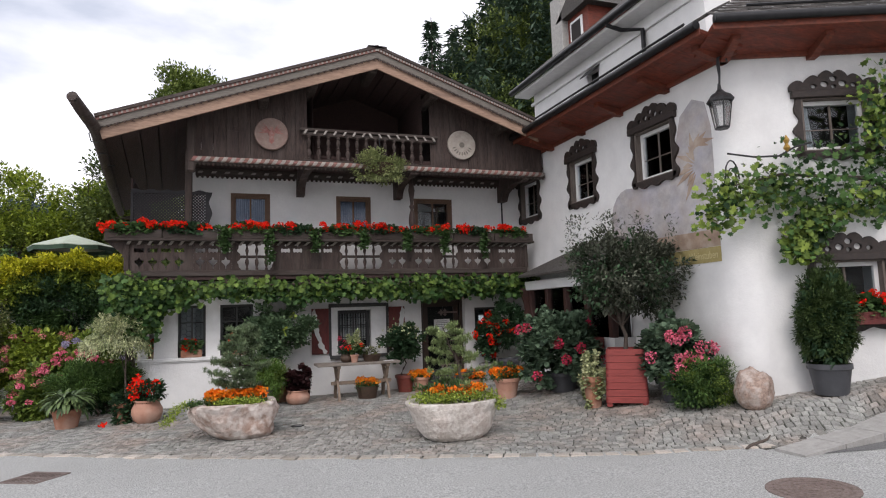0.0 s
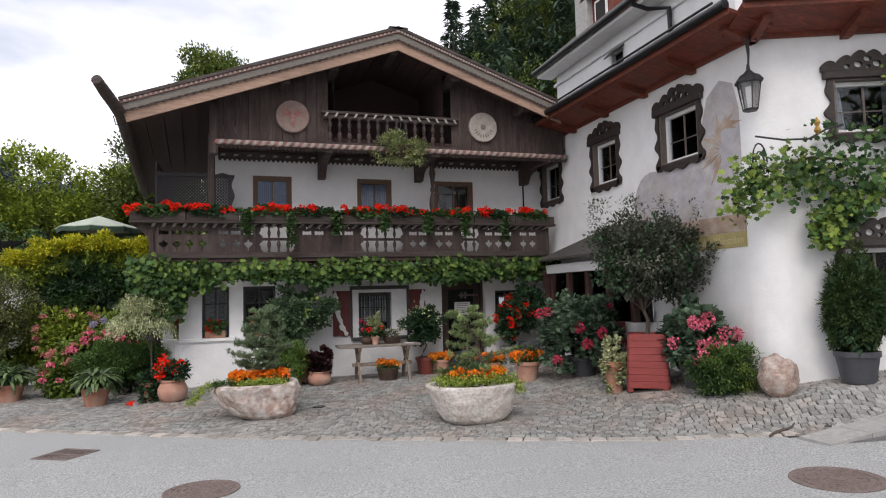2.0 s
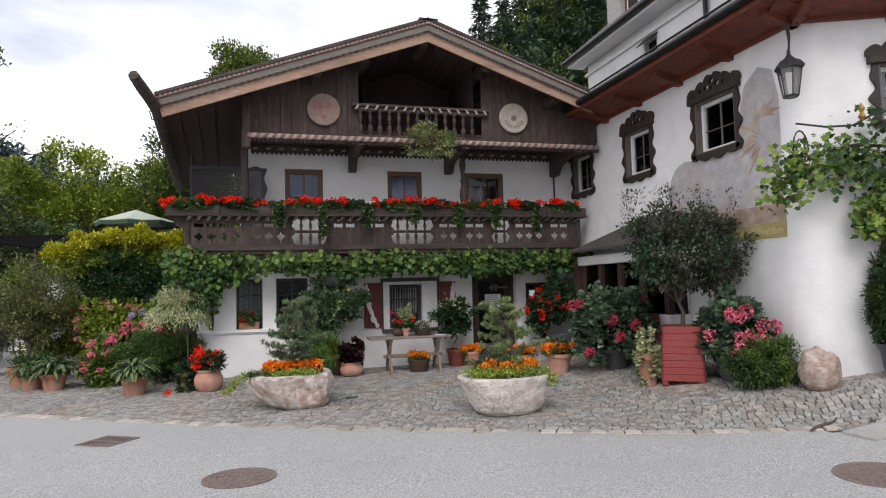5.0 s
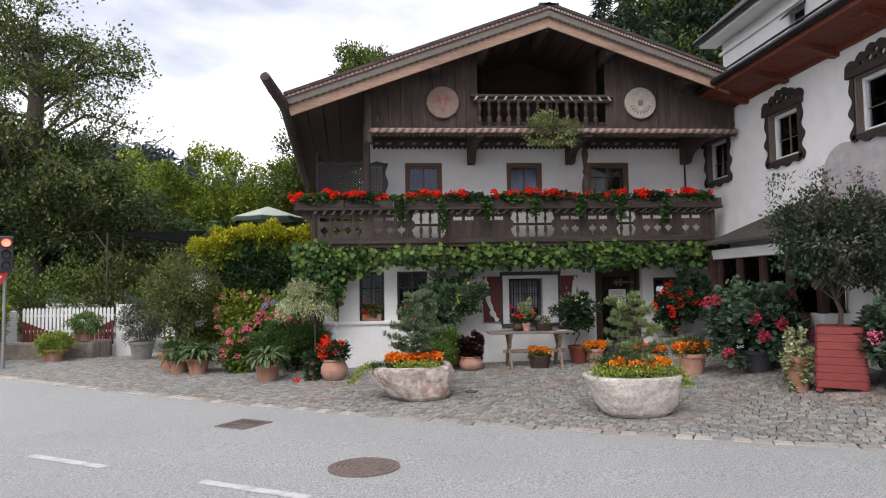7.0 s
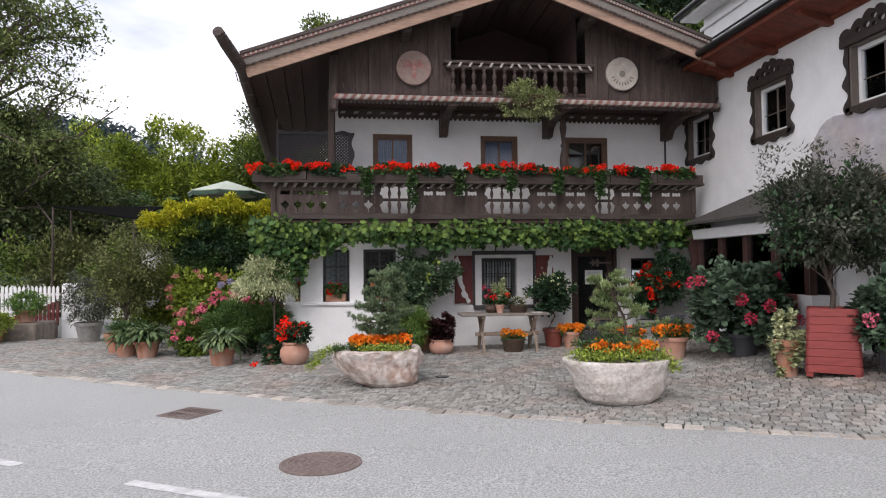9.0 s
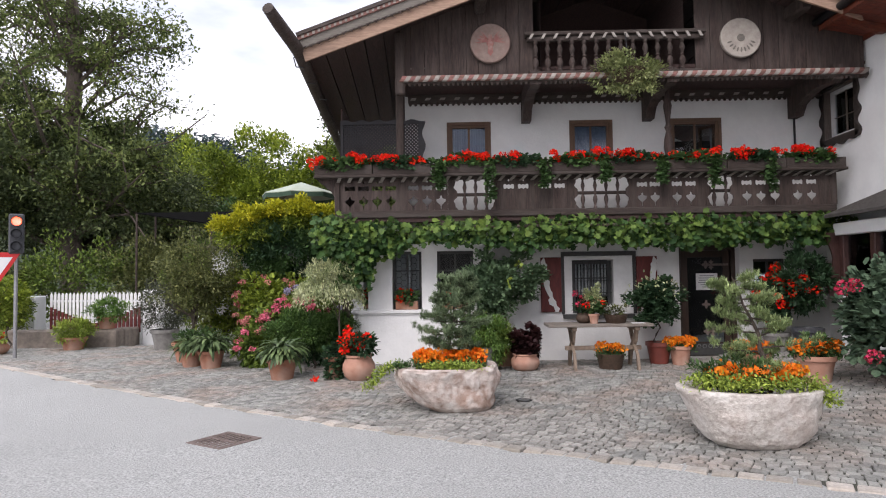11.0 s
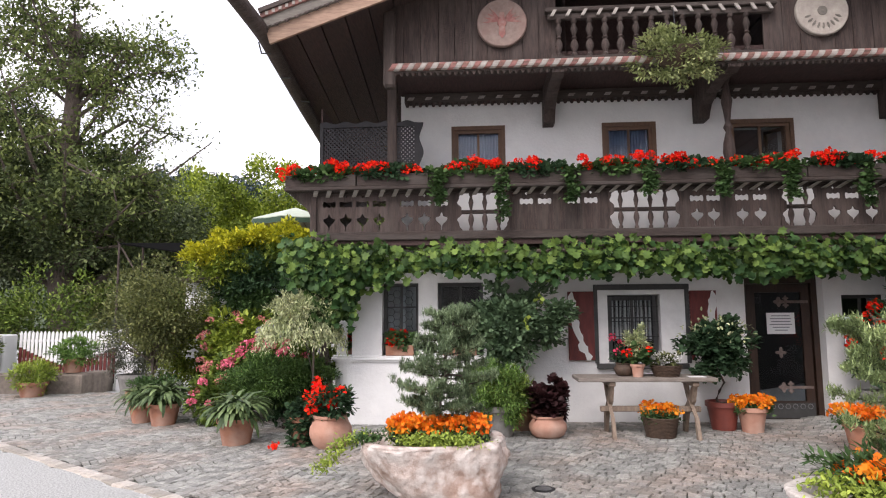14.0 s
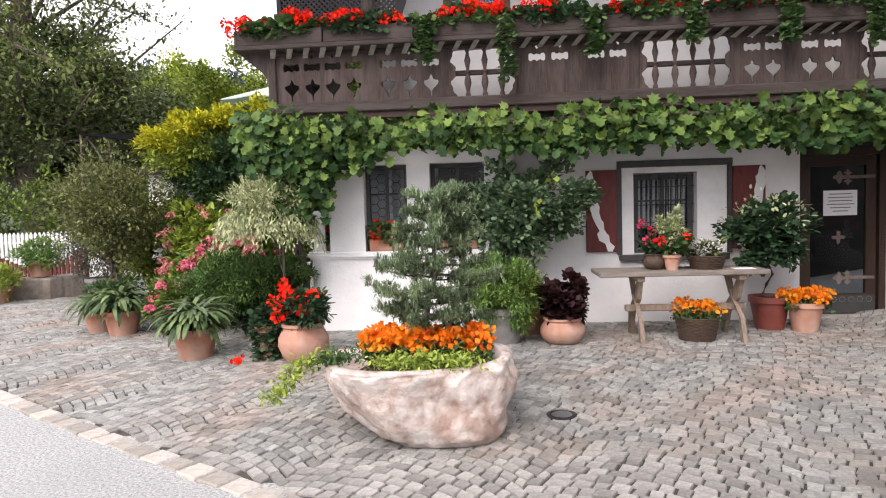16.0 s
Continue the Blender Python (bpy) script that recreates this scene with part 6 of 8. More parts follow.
t = potted("lemon_bush_pot", 3.96, 13.85, "red-brown pot with a bushy pale-tipped lemon shrub", "potted tree", 0.21, 0.38, REDPOT)
limbs(t, (0, 0, 0.3), (0.0, 0, 0.95), 0.02, [(0.25, 0, 1.2), (-0.25, 0.05, 1.15), (0.1, -0.2, 1.3)], 58)
foliage(t, (-0.1, -0.1, 1.1), (0.5, 0.4, 0.44), 2600, 0.062, ROUND, L_DARK, 59, 50, 0.25, shell=0.3)
foliage(t, (-0.1, -0.14, 1.2), (0.5, 0.42, 0.36), 80, 0.055, OVAL, L_VARIEG, 60, 30, 0.2, low=0.0, shell=0.85)
t = potted("marigold_pot", 4.27, 13.68, "terracotta pot of amber marigolds beside the door", "potted plant", 0.18, 0.33, PINKTERRA)
marigolds(t, (-0.22, -0.16, 0.22, 0.16), 54, 0.4, 61, P_AMBER, P_ORANGE)
t = potted("red_geranium_pot", 6.02, 13.9, "pale pot of tall scarlet geraniums beside the door", "potted plant", 0.22, 0.34, GREYPOT)
foliage(t, (0, 0, 0.85), (0.3, 0.28, 0.52), 650, 0.09, ROUND, L_DARK, 62, 40)
heads(t, crown((-0.04, -0.1, 0.95), (0.36, 0.3, 0.55), 40, 40, 0.2, 63, shell=0.8)[0], 0.055, 20, 0.045, P_RED, 64)
t = potted("marigold_pot", 5.28, 11.4, "terracotta pot of orange marigolds", "potted plant", 0.24, 0.38, PINKTERRA)
marigolds(t, (-0.28, -0.2, 0.28, 0.2), 80, 0.5, 65)
foliage(t, (0, 0, 0.48), (0.3, 0.24, 0.16), 300, 0.07, OVAL, L_MID, 66, 20)
t = potted("marigold_pot", 4.95, 12.4, "terracotta pot of orange marigolds", "potted plant", 0.2, 0.34, TERRA)
marigolds(t, (-0.24, -0.2, 0.24, 0.2), 50, 0.44, 67)
t = potted("laurel_pot", 6.35, 13.5, "dark potted laurel with red flowers at its foot", "potted plant", 0.24, 0.4, ANTHRACITE)
foliage(t, (0, 0, 1.2), (0.5, 0.45, 0.6), 1200, 0.1, OVAL, L_DARK, 68, 40, 0.25)
heads(t, crown((-0.2, -0.25, 1.05), (0.3, 0.2, 0.25), 10, 8, 0.2, 69)[0], 0.05, 20, 0.04, P_RED, 70)

# big hydrangeas by the inn
def hydrangea(name, x, y, radii, zc, n, flower_mat, count, label, seed, leaf=L_HYD, pot=ANTHRACITE, r=0.3, fr=0.082, low=-0.6, size=0.088):
    t = potted(name, x, y, label, "hydrangea", r, 0.36, pot)
    foliage(t, (0, 0, zc), radii, n, size, ROUND, leaf, seed, 80, 0.22, shell=0.45)
    p, _ = crown((-0.05, -0.1, zc), tuple(1.02 * q for q in radii), count * 4, count * 8, 0.05, seed + 1, -0.75, 0.93)
    p = p[(p[:, 1] < -0.05) & (p[:, 2] < zc + 0.55 * radii[2])][:count]
    heads(t, p, fr, 80, 0.034, flower_mat, seed + 2)
    return t


hydrangea("hydrangea", 6.12, 10.75, (0.88, 0.8, 0.72), 0.88, 4300, P_CRIMSON, 10, "large dark green hydrangea with crimson flower heads in a black pot", 71)
hydrangea("hydrangea", 6.76, 8.36, (0.62, 0.5, 0.58), 0.76, 2800, P_PINK, 17, "pink-flowered hydrangea in a pot against the inn", 75)
# red planter with olive tree
rp = thing("red_planter", 6.3, 9.0, ground_z(6.2, 8.85) - 0.01, "tapered red-painted wooden planter box", "planter", turn=-38)
for k in range(8):
    z0, z1 = 0.06 + k * 0.105, 0.06 + k * 0.105 + 0.1
    q = lambda z: 0.325 - 0.04 * z
    for ang in (0, 90, 180, 270):
        m_ = pose(0, 0, 0, 0, 0, ang)
        w0, w1 = q(z0), q(z1)
        part("board", Shape(m_).add([(-w0, -w0, z0), (w0, -w0, z0), (w1, -w1, z1), (-w1, -w1, z1), (-w0, -w0 + 0.03, z0), (w0, -w0 + 0.03, z0), (w1, -w1 + 0.03, z1), (-w1, -w1 + 0.03, z1)],
                                    [(0, 1, 2, 3), (4, 7, 6, 5), (3, 2, 6, 7), (0, 4, 5, 1), (0, 3, 7, 4), (1, 5, 6, 2)]), RED_BOX, rp)
part("soil", Shape().box(-0.25, -0.25, 0.7, 0.25, 0.25, 0.86), SOIL, rp)
for sx in (-1, 1):
    for sy in (-1, 1):
        part("foot", Shape().box(sx * 0.27 - 0.04, sy * 0.27 - 0.04, 0, sx * 0.27 + 0.04, sy * 0.27 + 0.04, 0.06), RED_BOX, rp)
OZ = ground_z(6.2, 8.85) + 0.84
t = thing("olive_tree", 6.3, 9.0, OZ, "standard olive tree with a broad grey-green crown in the red planter", "tree")
tips = crown((0, 0, 1.3), (0.9, 0.8, 0.7), 26, 26, 0.1, 78)[0]
limbs(t, (0, 0, -0.05), (0.02, 0, 0.85), 0.038, tips, 79, bend=0.02)
foliage(t, (0.1, 0, 1.25), (1.12, 0.95, 0.72), 8000, 0.07, OVAL, L_OLIVE, 80, 130, 0.2, shell=0.3)
foliage(t, (0.05, 0, 1.25), (1.1, 0.95, 0.7), 2500, 0.07, (NARROW[0] * (1, 1.6, 1), NARROW[1]), L_DARK, 81, 90, 0.2, shell=0.4)
sh_p, sh_d = [], []
q = np.random.default_rng(82)
for k in range(16):
    b = np.array((q.uniform(-0.85, 0.75), q.uniform(-0.5, 0.5), 1.6))
    for i in range(60):
        sh_p.append(b + (0.1 * q.normal() * 0.4, 0.04 * q.normal(), q.uniform(0, 0.62)))
        sh_d.append((q.normal(), q.normal(), 0.9))
part("foliage", leaves("foliage", sh_p, sh_d, 0.07, NARROW, L_OLIVE, seed=83), None, t, kind="stuff")
t = potted("ivy_column", 5.84, 9.28, "column of small variegated ivy trailing beside the red planter", "potted plant", 0.16, 0.5, TERRA)
foliage(t, (0, 0, 0.45), (0.22, 0.22, 0.45), 1100, 0.05, ROUND, L_VARIEG, 84, 50, 0.25)
t = thing("feathery_shrub", 6.72, 7.78, ground_z(6.72, 7.78), "low feathery bright green shrub at the foot of the wall", "shrub")
foliage(t, (0, 0, 0.34), (0.48, 0.42, 0.38), 5200, 0.06, NARROW, L_MUGO, 85, 50, 0.3)
foliage(t, (0, 0.05, 0.28), (0.44, 0.38, 0.3), 1800, 0.07, NARROW, L_DARK, 185, 40, 0.3)
foliage(t, (0.05, -0.08, 0.34), (0.46, 0.4, 0.36), 1300, 0.055, NARROW, L_GRAPE_Y, 86, 40, 0.25)


def boulder(x, y, r, h, seed):
    s = Shape()
    bm = bmesh.new()
    bmesh.ops.create_icosphere(bm, subdivisions=4, radius=1)
    for v in bm.verts:
        c = v.co.copy()
        k = 1 + 0.2 * noise.noise(c * 1.3 + Vector((seed, 0, 0))) + 0.08 * noise.noise(c * 3.7) + 0.03 * noise.noise(c * 9)
        v.co = Vector((c.x * r * k, c.y * r * k, (c.z * 0.5 + 0.42) * h * k))
        v.co.z = max(v.co.z, -0.02)
    bm.verts.index_update()
    s.add([v.co[:] for v in bm.verts], [[v.index for v in f.verts] for f in bm.faces])
    bm.free()
    s.smooth = True
    ob = new("boulder", s.mesh("boulder", BOULDER))
    ob.location = (x, y, ground_z(x, y) - 0.02)
    return tagged(ob, "pinkish granite boulder guarding the wall corner", "boulder")


boulder(7.03, 7.14, 0.255, 0.58, 4)
t = potted("thuja_pot", 8.0, 6.74, "clipped thuja in a tapered anthracite pot", "potted tree", 0.27, 0.42, ANTHRACITE, pot_profile(0.27, 0.42, 0.02, 0.76))
foliage(t, (0, 0, 1.0), (0.4, 0.38, 0.68), 9000, 0.06, NARROW, L_THUJA, 87, 170, 0.16, shell=0.75)
foliage(t, (0.06, 0, 1.32), (0.26, 0.26, 0.52), 3000, 0.06, NARROW, L_THUJA, 187, 80, 0.16, shell=0.75)
foliage(t, (0, 0, 1.0), (0.33, 0.32, 0.6), 1500, 0.1, OVAL, L_DARK, 88, 80, 0.2, shell=0.6)
WB = FRONT @ Vector((1.75, -0.14, 1.5))
t = thing("flower_box", WB.x, WB.y, WB.z, "window box of red geraniums on the inn's lower sill", "flower box", turn=-22)
part("box", Shape().box(-0.4, -0.1, 0, 0.4, 0.1, 0.18, 0.01), RED_PAINT, t)
foliage(t, (0, -0.02, 0.24), (0.42, 0.16, 0.16), 360, 0.07, ROUND, L_MID, 89, 24)
heads(t, crown((0, -0.06, 0.34), (0.4, 0.14, 0.12), 14, 12, 0.2, 90)[0], 0.05, 22, 0.04, P_RED, 91)

# ---- planting left of the house ----
t = thing("variegated_willow", -1.68, 13.7, ground_z(-1.68, 13.7), "weeping variegated willow standard with a pale mop crown", "tree")
limbs(t, (0.1, -0.05, 0), (0.08, 0, 1.55), 0.02, [(0.3, 0, 1.8), (-0.3, 0, 1.75), (0, -0.3, 1.8)], 92, bend=0.01)
foliage(t, (-0.08, -0.05, 1.66), (0.52, 0.42, 0.3), 2600, 0.058, NARROW, L_VARIEG, 93, 60, 0.25, low=-0.3)
q = np.random.default_rng(94)
n = 4200
a, rr = q.uniform(0, 2 * math.pi, n), 0.56 * np.sqrt(q.uniform(0.25, 1.15, n))
drop = q.uniform(0, 0.5, n) * (0.5 + 0.5 * np.sin(5 * a) ** 2)
p = np.stack((-0.1 + rr * np.cos(a) * (1 + 0.2 * drop), rr * np.sin(a) * 0.8, 1.72 - 0.3 * (rr / 0.62) ** 2 - drop * 0.8), 1)
part("foliage", leaves("foliage", p, np.stack((np.cos(a) * 0.5, np.sin(a) * 0.5, -np.ones(n)), 1), 0.058, NARROW, L_VARIEG, seed=95), None, t, kind="stuff")


def shrub(name, x, y, radii, zc, n, size, template, material, label, seed, clumps=60, category="shrub", trunk=True, spread=0.24, shell=0.45):
    t = thing(name, x, y, ground_z(x, y) - 0.01, label, category)
    if trunk:
        tips = crown((0, 0, zc), tuple(0.7 * q for q in radii), 9, 9, 0.1, seed + 5)[0]
        limbs(t, (0, 0, 0), (0, 0, max(0.1, zc - radii[2] * 0.5)), 0.03, tips, seed + 6)
    foliage(t, (0, 0, zc), radii, n, size, template, material, seed, clumps, spread, shell=shell)
    return t


shrub("mugo_pine", -2.12, 14.05, (0.86, 0.48, 0.4), 0.7, 12000, 0.058, NARROW, L_MUGO, "low spreading dark green mountain pine", 96, 80)
shrub("dark_undergrowth", -1.95, 14.3, (0.6, 0.4, 0.3), 0.3, 800, 0.1, OVAL, L_DARK, "dark leafy undergrowth below the pine", 98, 40)
for x, y, rr, zc, m_, c, lab, sd in ((-2.55, 14.65, (0.72, 0.3, 0.36), 0.9, P_PINK, 48, "hydrangea bush covered in rose-pink heads", 100), (-3.2, 14.85, (0.55, 0.35, 0.38), 0.62, P_CORAL, 34, "hydrangea bush with fading coral heads", 104), (-3.3, 14.6, (0.5, 0.3, 0.4), 0.36, P_PINK, 16, "low hydrangea with coral heads", 108),
                                   (-2.3, 15.5, (0.9, 0.5, 0.5), 1.05, P_LILAC, 44, "hydrangea bush with pale lilac heads", 112), (-3.3, 15.9, (1.0, 0.45, 0.7), 1.1, P_CORAL, 20, "yellow-green hydrangea bush with few coral heads", 116)):
    t = shrub("hydrangea_bush", x, y, rr, zc, 1700, 0.11, OVAL, L_GRAPE_Y if sd != 116 else L_BRIGHT, lab, sd, 50, "hydrangea")
    pp, _ = crown((0, -0.1, zc), tuple(1.03 * v for v in rr), c, c * 2, 0.05, sd + 1, -0.3, 0.92)
    heads(t, pp, 0.058, 44, 0.03, m_, sd + 2, flat=0.7)
t = potted("pittosporum_pot", -5.15, 15.9, "broad grey-green shrub in a terracotta pot", "potted tree", 0.34, 0.42, TERRA)
limbs(t, (0, 0, 0.3), (0.05, 0, 1.1), 0.045, crown((0, 0, 1.7), (0.8, 0.7, 0.5), 16, 16, 0.1, 120)[0], 121)
foliage(t, (0.15, 0, 1.68), (1.02, 0.85, 1.0), 5600, 0.06, OVAL, L_SHRUB, 122, 120, 0.2, shell=0.3)
foliage(t, (0.15, 0, 1.5), (0.95, 0.8, 0.8), 700, 0.06, OVAL, L_SHRUB, 123, 80, 0.2, shell=0.3)
foliage(t, (0.2, -0.2, 0.55), (0.5, 0.35, 0.2), 500, 0.06, OVAL, L_MID, 124, 30)
t = potted("grey_shrub_pot", -6.8, 18.35, "grey-leaved shrub in a stone pot by the path", "potted plant", 0.32, 0.5, GREYPOT)
foliage(t, (0, 0, 1.05), (0.7, 0.6, 0.72), 2600, 0.08, NARROW, L_OLIVE, 125, 60, 0.22)
for x, y, z, r, lab, sd in ((-9.15, 18.45, None, 0.3, "terracotta pot of fine green broom standing on the setts", 127), (-8.7, 19.15, 0.47, 0.24, "terracotta bowl of fine green broom on the stone wall", 129)):
    t = thing("broom_pot", x, y, ground_z(x, y) if z is None else z, lab, "potted plant")
    part("pot", Shape().lathe(pot_profile(r, 0.32), 0, 0, 20), TERRA, t)
    foliage(t, (0, 0, 0.45), (0.52, 0.45, 0.34), 1600, 0.09, NARROW, L_LIME if z is None else L_JUNIPER, sd, 40)
t = potted("begonia_bowl", -10.6, 17.6, "terracotta bowl of orange-red flowers", "potted plant", 0.34, 0.3, TERRA, bulb_profile(0.36, 0.32))
foliage(t, (0, 0, 0.42), (0.36, 0.3, 0.18), 260, 0.08, OVAL, L_LIME, 131, 20)
heads(t, crown((0, -0.05, 0.48), (0.32, 0.28, 0.14), 20, 14, 0.2, 132)[0], 0.045, 12, 0.05, P_RED, 133)

shrub("garden_shrub", -4.75, 17.0, (0.95, 0.4, 0.95), 1.15, 2600, 0.1, OVAL, L_BRIGHT, "leafy yellow-green shrub against the annexe", 240, 60)
shrub("garden_shrub", -3.6, 17.0, (0.8, 0.35, 0.8), 1.0, 1800, 0.1, OVAL, L_GRAPE_Y, "leafy green shrub against the annexe", 246, 50)

shrub("garden_shrub", -10.75, 18.3, (0.7, 0.36, 0.62), 1.3, 1900, 0.085, OVAL, L_BRIGHT, "rounded yellow-green bush before the stone wall", 254, 60)

# low stone wall and picket gate
lw = tagged(new("garden_wall", Shape().box(-14.0, 18.9, -0.1, -8.35, 19.35, 0.45, 0.04).mesh("garden_wall", OLDWALL)), "low weathered stone garden wall", "wall", kind="structure")
lw2 = tagged(new("garden_wall", Shape().box(-8.85, 19.36, -0.1, -8.35, 20.2, 0.43, 0.04).mesh("garden_wall", OLDWALL)), "low weathered stone garden wall", "wall", kind="structure")


def picket_fence(x0, y0, x1, y1, n, label, red):
    L = math.hypot(x1 - x0, y1 - y0)
    t = thing("picket_fence", x0, y0, 0.4, label, "fence", turn=math.degrees(math.atan2(y1 - y0, x1 - x0)))
    part("rail", Shape().box(0, 0.012, 0.25, L, 0.04, 0.31), WHITE_PAINT, t)
    part("rail", Shape().box(0, 0.012, 0.72, L, 0.04, 0.78), WHITE_PAINT, t)
    for k in range(n):
        u = L * (k + 0.5) / n
        w = 0.32 * L / n
        f = abs(2 * u / L - 1)
        zr = 0.12 + 0.48 * f ** 1.2 if red else 0
        part("picket", Shape().prism([(u - w, zr + 0.002), (u + w, zr + 0.002), (u + w, 0.93), (u, 0.99), (u - w, 0.93)], -0.012, 0.011), WHITE_PAINT, t)
        if red:
            part("picket_foot", Shape().prism([(u - w, -0.12), (u + w, -0.12), (u + w, zr), (u - w, zr)], -0.012, 0.011), RED_PAINT, t, "oxblood lower half of the picket")
    return t


picket_fence(-11.2, 20.65, -8.3, 20.15, 24, "white picket gate with oxblood curved lower half", True)
picket_fence(-7.3, 21.0, -5.6, 20.4, 9, "short white picket fence", False)
post = tagged(new("gate_post", Shape().box(-8.2, 20.0, -0.1, -7.75, 20.4, 1.45, 0.03).mesh("gate_post", PLASTER)), "white plastered gate post", "post")
post2 = tagged(new("gate_post", Shape().box(-12.3, 20.7, -0.1, -11.65, 21.2, 1.3, 0.03).mesh("gate_post", PLASTER)), "white plastered gate post", "post")

# annexe with wisteria and parasol
annex = thing("annexe", -3.8, 17.6, 0, "low white annexe with a brown window beneath wisteria", "building")
ai = annex.matrix_basis.inverted()
def apart_(name, shape, material, label=""):
    ob = part(name, shape, material, annex, label)
    ob.matrix_parent_inverse = ai
    return ob
apart_("wall", Shape().slab([-5.3, -1.4], [-0.1, 2.4], [(-3.9, 0.9, -2.9, 1.75)], 17.5, 17.85), PLASTER)
apart_("wall", Shape().box(-5.3, 17.86, -0.1, -5.0, 22, 2.4), PLASTER)
apart_("window", Shape().slab([-3.9, -2.9], [0.9, 1.75], [(-3.82, 0.98, -2.98, 1.67)], 17.56, 17.62), FRAME_BROWN)
apart_("pane", Shape().box(-3.82, 17.6, 0.98, -2.98, 17.61, 1.67), GLASS)
apart_("shutter", Shape().box(-4.4, 17.46, 0.9, -3.95, 17.495, 1.75, 0.006), RED_PAINT)
apart_("eaves_beam", Shape().box(-5.4, 17.2, 2.4, -1.4, 17.9, 2.5, 0.02), WOOD_H)
apart_("terrace_floor", Shape().box(-5.4, 17.9, 2.4, -1.4, 23, 2.5), SOFFIT)
t = thing("wisteria", -3.8, 17.7, 0.0, "dense wisteria with bright yellow-green tips over the annexe", "climber")
limbs(t, (0.5, -0.3, 0), (0.3, -0.1, 2.3), 0.05, [(-1, 0, 2.9), (1, 0, 2.9), (0, 0.4, 3.1)], 134, bend=0.08)
foliage(t, (0.4, -0.2, 2.5), (1.45, 0.75, 0.72), 5200, 0.085, OVAL, L_MID, 135, 90, 0.22, shell=0.4)
foliage(t, (0.4, -0.15, 2.4), (1.5, 0.8, 0.7), 4600, 0.09, OVAL, L_DARK, 137, 60, 0.22)
for k, (dx, dz, rx, rz) in enumerate(((-0.95, 2.85, 0.5, 0.32), (-0.45, 3.1, 0.55, 0.34), (0.1, 3.22, 0.55, 0.34), (0.7, 3.2, 0.55, 0.36), (1.25, 3.12, 0.5, 0.34), (1.7, 2.95, 0.45, 0.3))):
    foliage(t, (dx, -0.3 - 0.1 * (k % 2), dz), (rx, 0.6, rz), 1150, 0.078, OVAL, L_YELLOW, 336 + 4 * k, 16, 0.36, low=0.0, shell=0.6)
    foliage(t, (dx + 0.08, -0.4, dz - 0.3), (rx, 0.55, rz), 520, 0.08, OVAL, L_BRIGHT, 338 + 4 * k, 14, 0.36, shell=0.6)
for k, (dx, dz) in enumerate(((-0.6, 2.0), (0.15, 1.85), (1.1, 2.05), (1.7, 2.0))):
    foliage(t, (dx, -0.55, dz), (0.42, 0.25, 0.36), 520, 0.085, OVAL, L_MID, 370 + k, 14, 0.36, name="hanging_foliage")
ps = thing("parasol", -3.66, 19.5, 2.77, "pale green octagonal parasol on the terrace", "parasol")
part("pole", Shape().tube([(0, 0, -0.27), (0, 0, 1.5)], 0.025, 8), FRAME_BROWN, ps)
for k in range(8):
    a, b = math.pi * k / 4, math.pi * (k + 1) / 4
    R = 1.06
    part("canopy_panel", Shape().add([(0, 0, 1.52), (R * math.cos(a), R * math.sin(a), 1.17), (R * 0.94 * math.cos((a + b) / 2), R * 0.94 * math.sin((a + b) / 2), 1.15), (R * math.cos(b), R * math.sin(b), 1.17),
                                      (0, 0, 1.50), (R * math.cos(a), R * math.sin(a), 1.15), (R * 0.94 * math.cos((a + b) / 2), R * 0.94 * math.sin((a + b) / 2), 1.13), (R * math.cos(b), R * math.sin(b), 1.15)],
                                     [(0, 1, 2), (0, 2, 3), (4, 6, 5), (4, 7, 6), (1, 5, 6, 2), (2, 6, 7, 3)]), CANVAS, ps)
    part("valance", Shape().add([(R * math.cos(a), R * math.sin(a), 1.148), (R * 0.94 * math.cos((a + b) / 2), R * 0.94 * math.sin((a + b) / 2), 1.128), (R * math.cos(b), R * math.sin(b), 1.148), (R * 0.97 * math.cos(a), R * 0.97 * math.sin(a), 1.04), (R * 0.92 * math.cos((a + b) / 2), R * 0.92 * math.sin((a + b) / 2), 1.02), (R * 0.97 * math.cos(b), R * 0.97 * math.sin(b), 1.04)], [(0, 3, 4, 1), (1, 4, 5, 2)]), CANVAS_GREEN, ps, "dark green hanging valance")
    part("rib", Shape().tube([(0, 0, 1.48), (R * math.cos(a), R * math.sin(a), 1.14)], 0.01, 4), FRAME_BROWN, ps)
aw = thing("dark_awning", -7.6, 21.5, 3.4, "dark cloth awning stretched over the garden", "awning")
cl = [(-1.4, -0.3, 0.32), (1.25, -1.3, -0.12), (1.25, 1.4, 0.5), (-1.4, 0.9, 0.42)]
part("cloth", Shape().add(cl + [(a, b, c - 0.03) for a, b, c in cl], [(0, 1, 2, 3), (4, 7, 6, 5), (0, 4, 5, 1), (1, 5, 6, 2), (0, 3, 7, 4), (3, 2, 6, 7)]), NET, aw)
for x, y, z in cl:
    part("post", Shape().tube([(x * 0.985, y * 0.985, -3.4), (x * 0.985, y * 0.985, z - 0.02)], 0.03, 6), WOOD, aw)

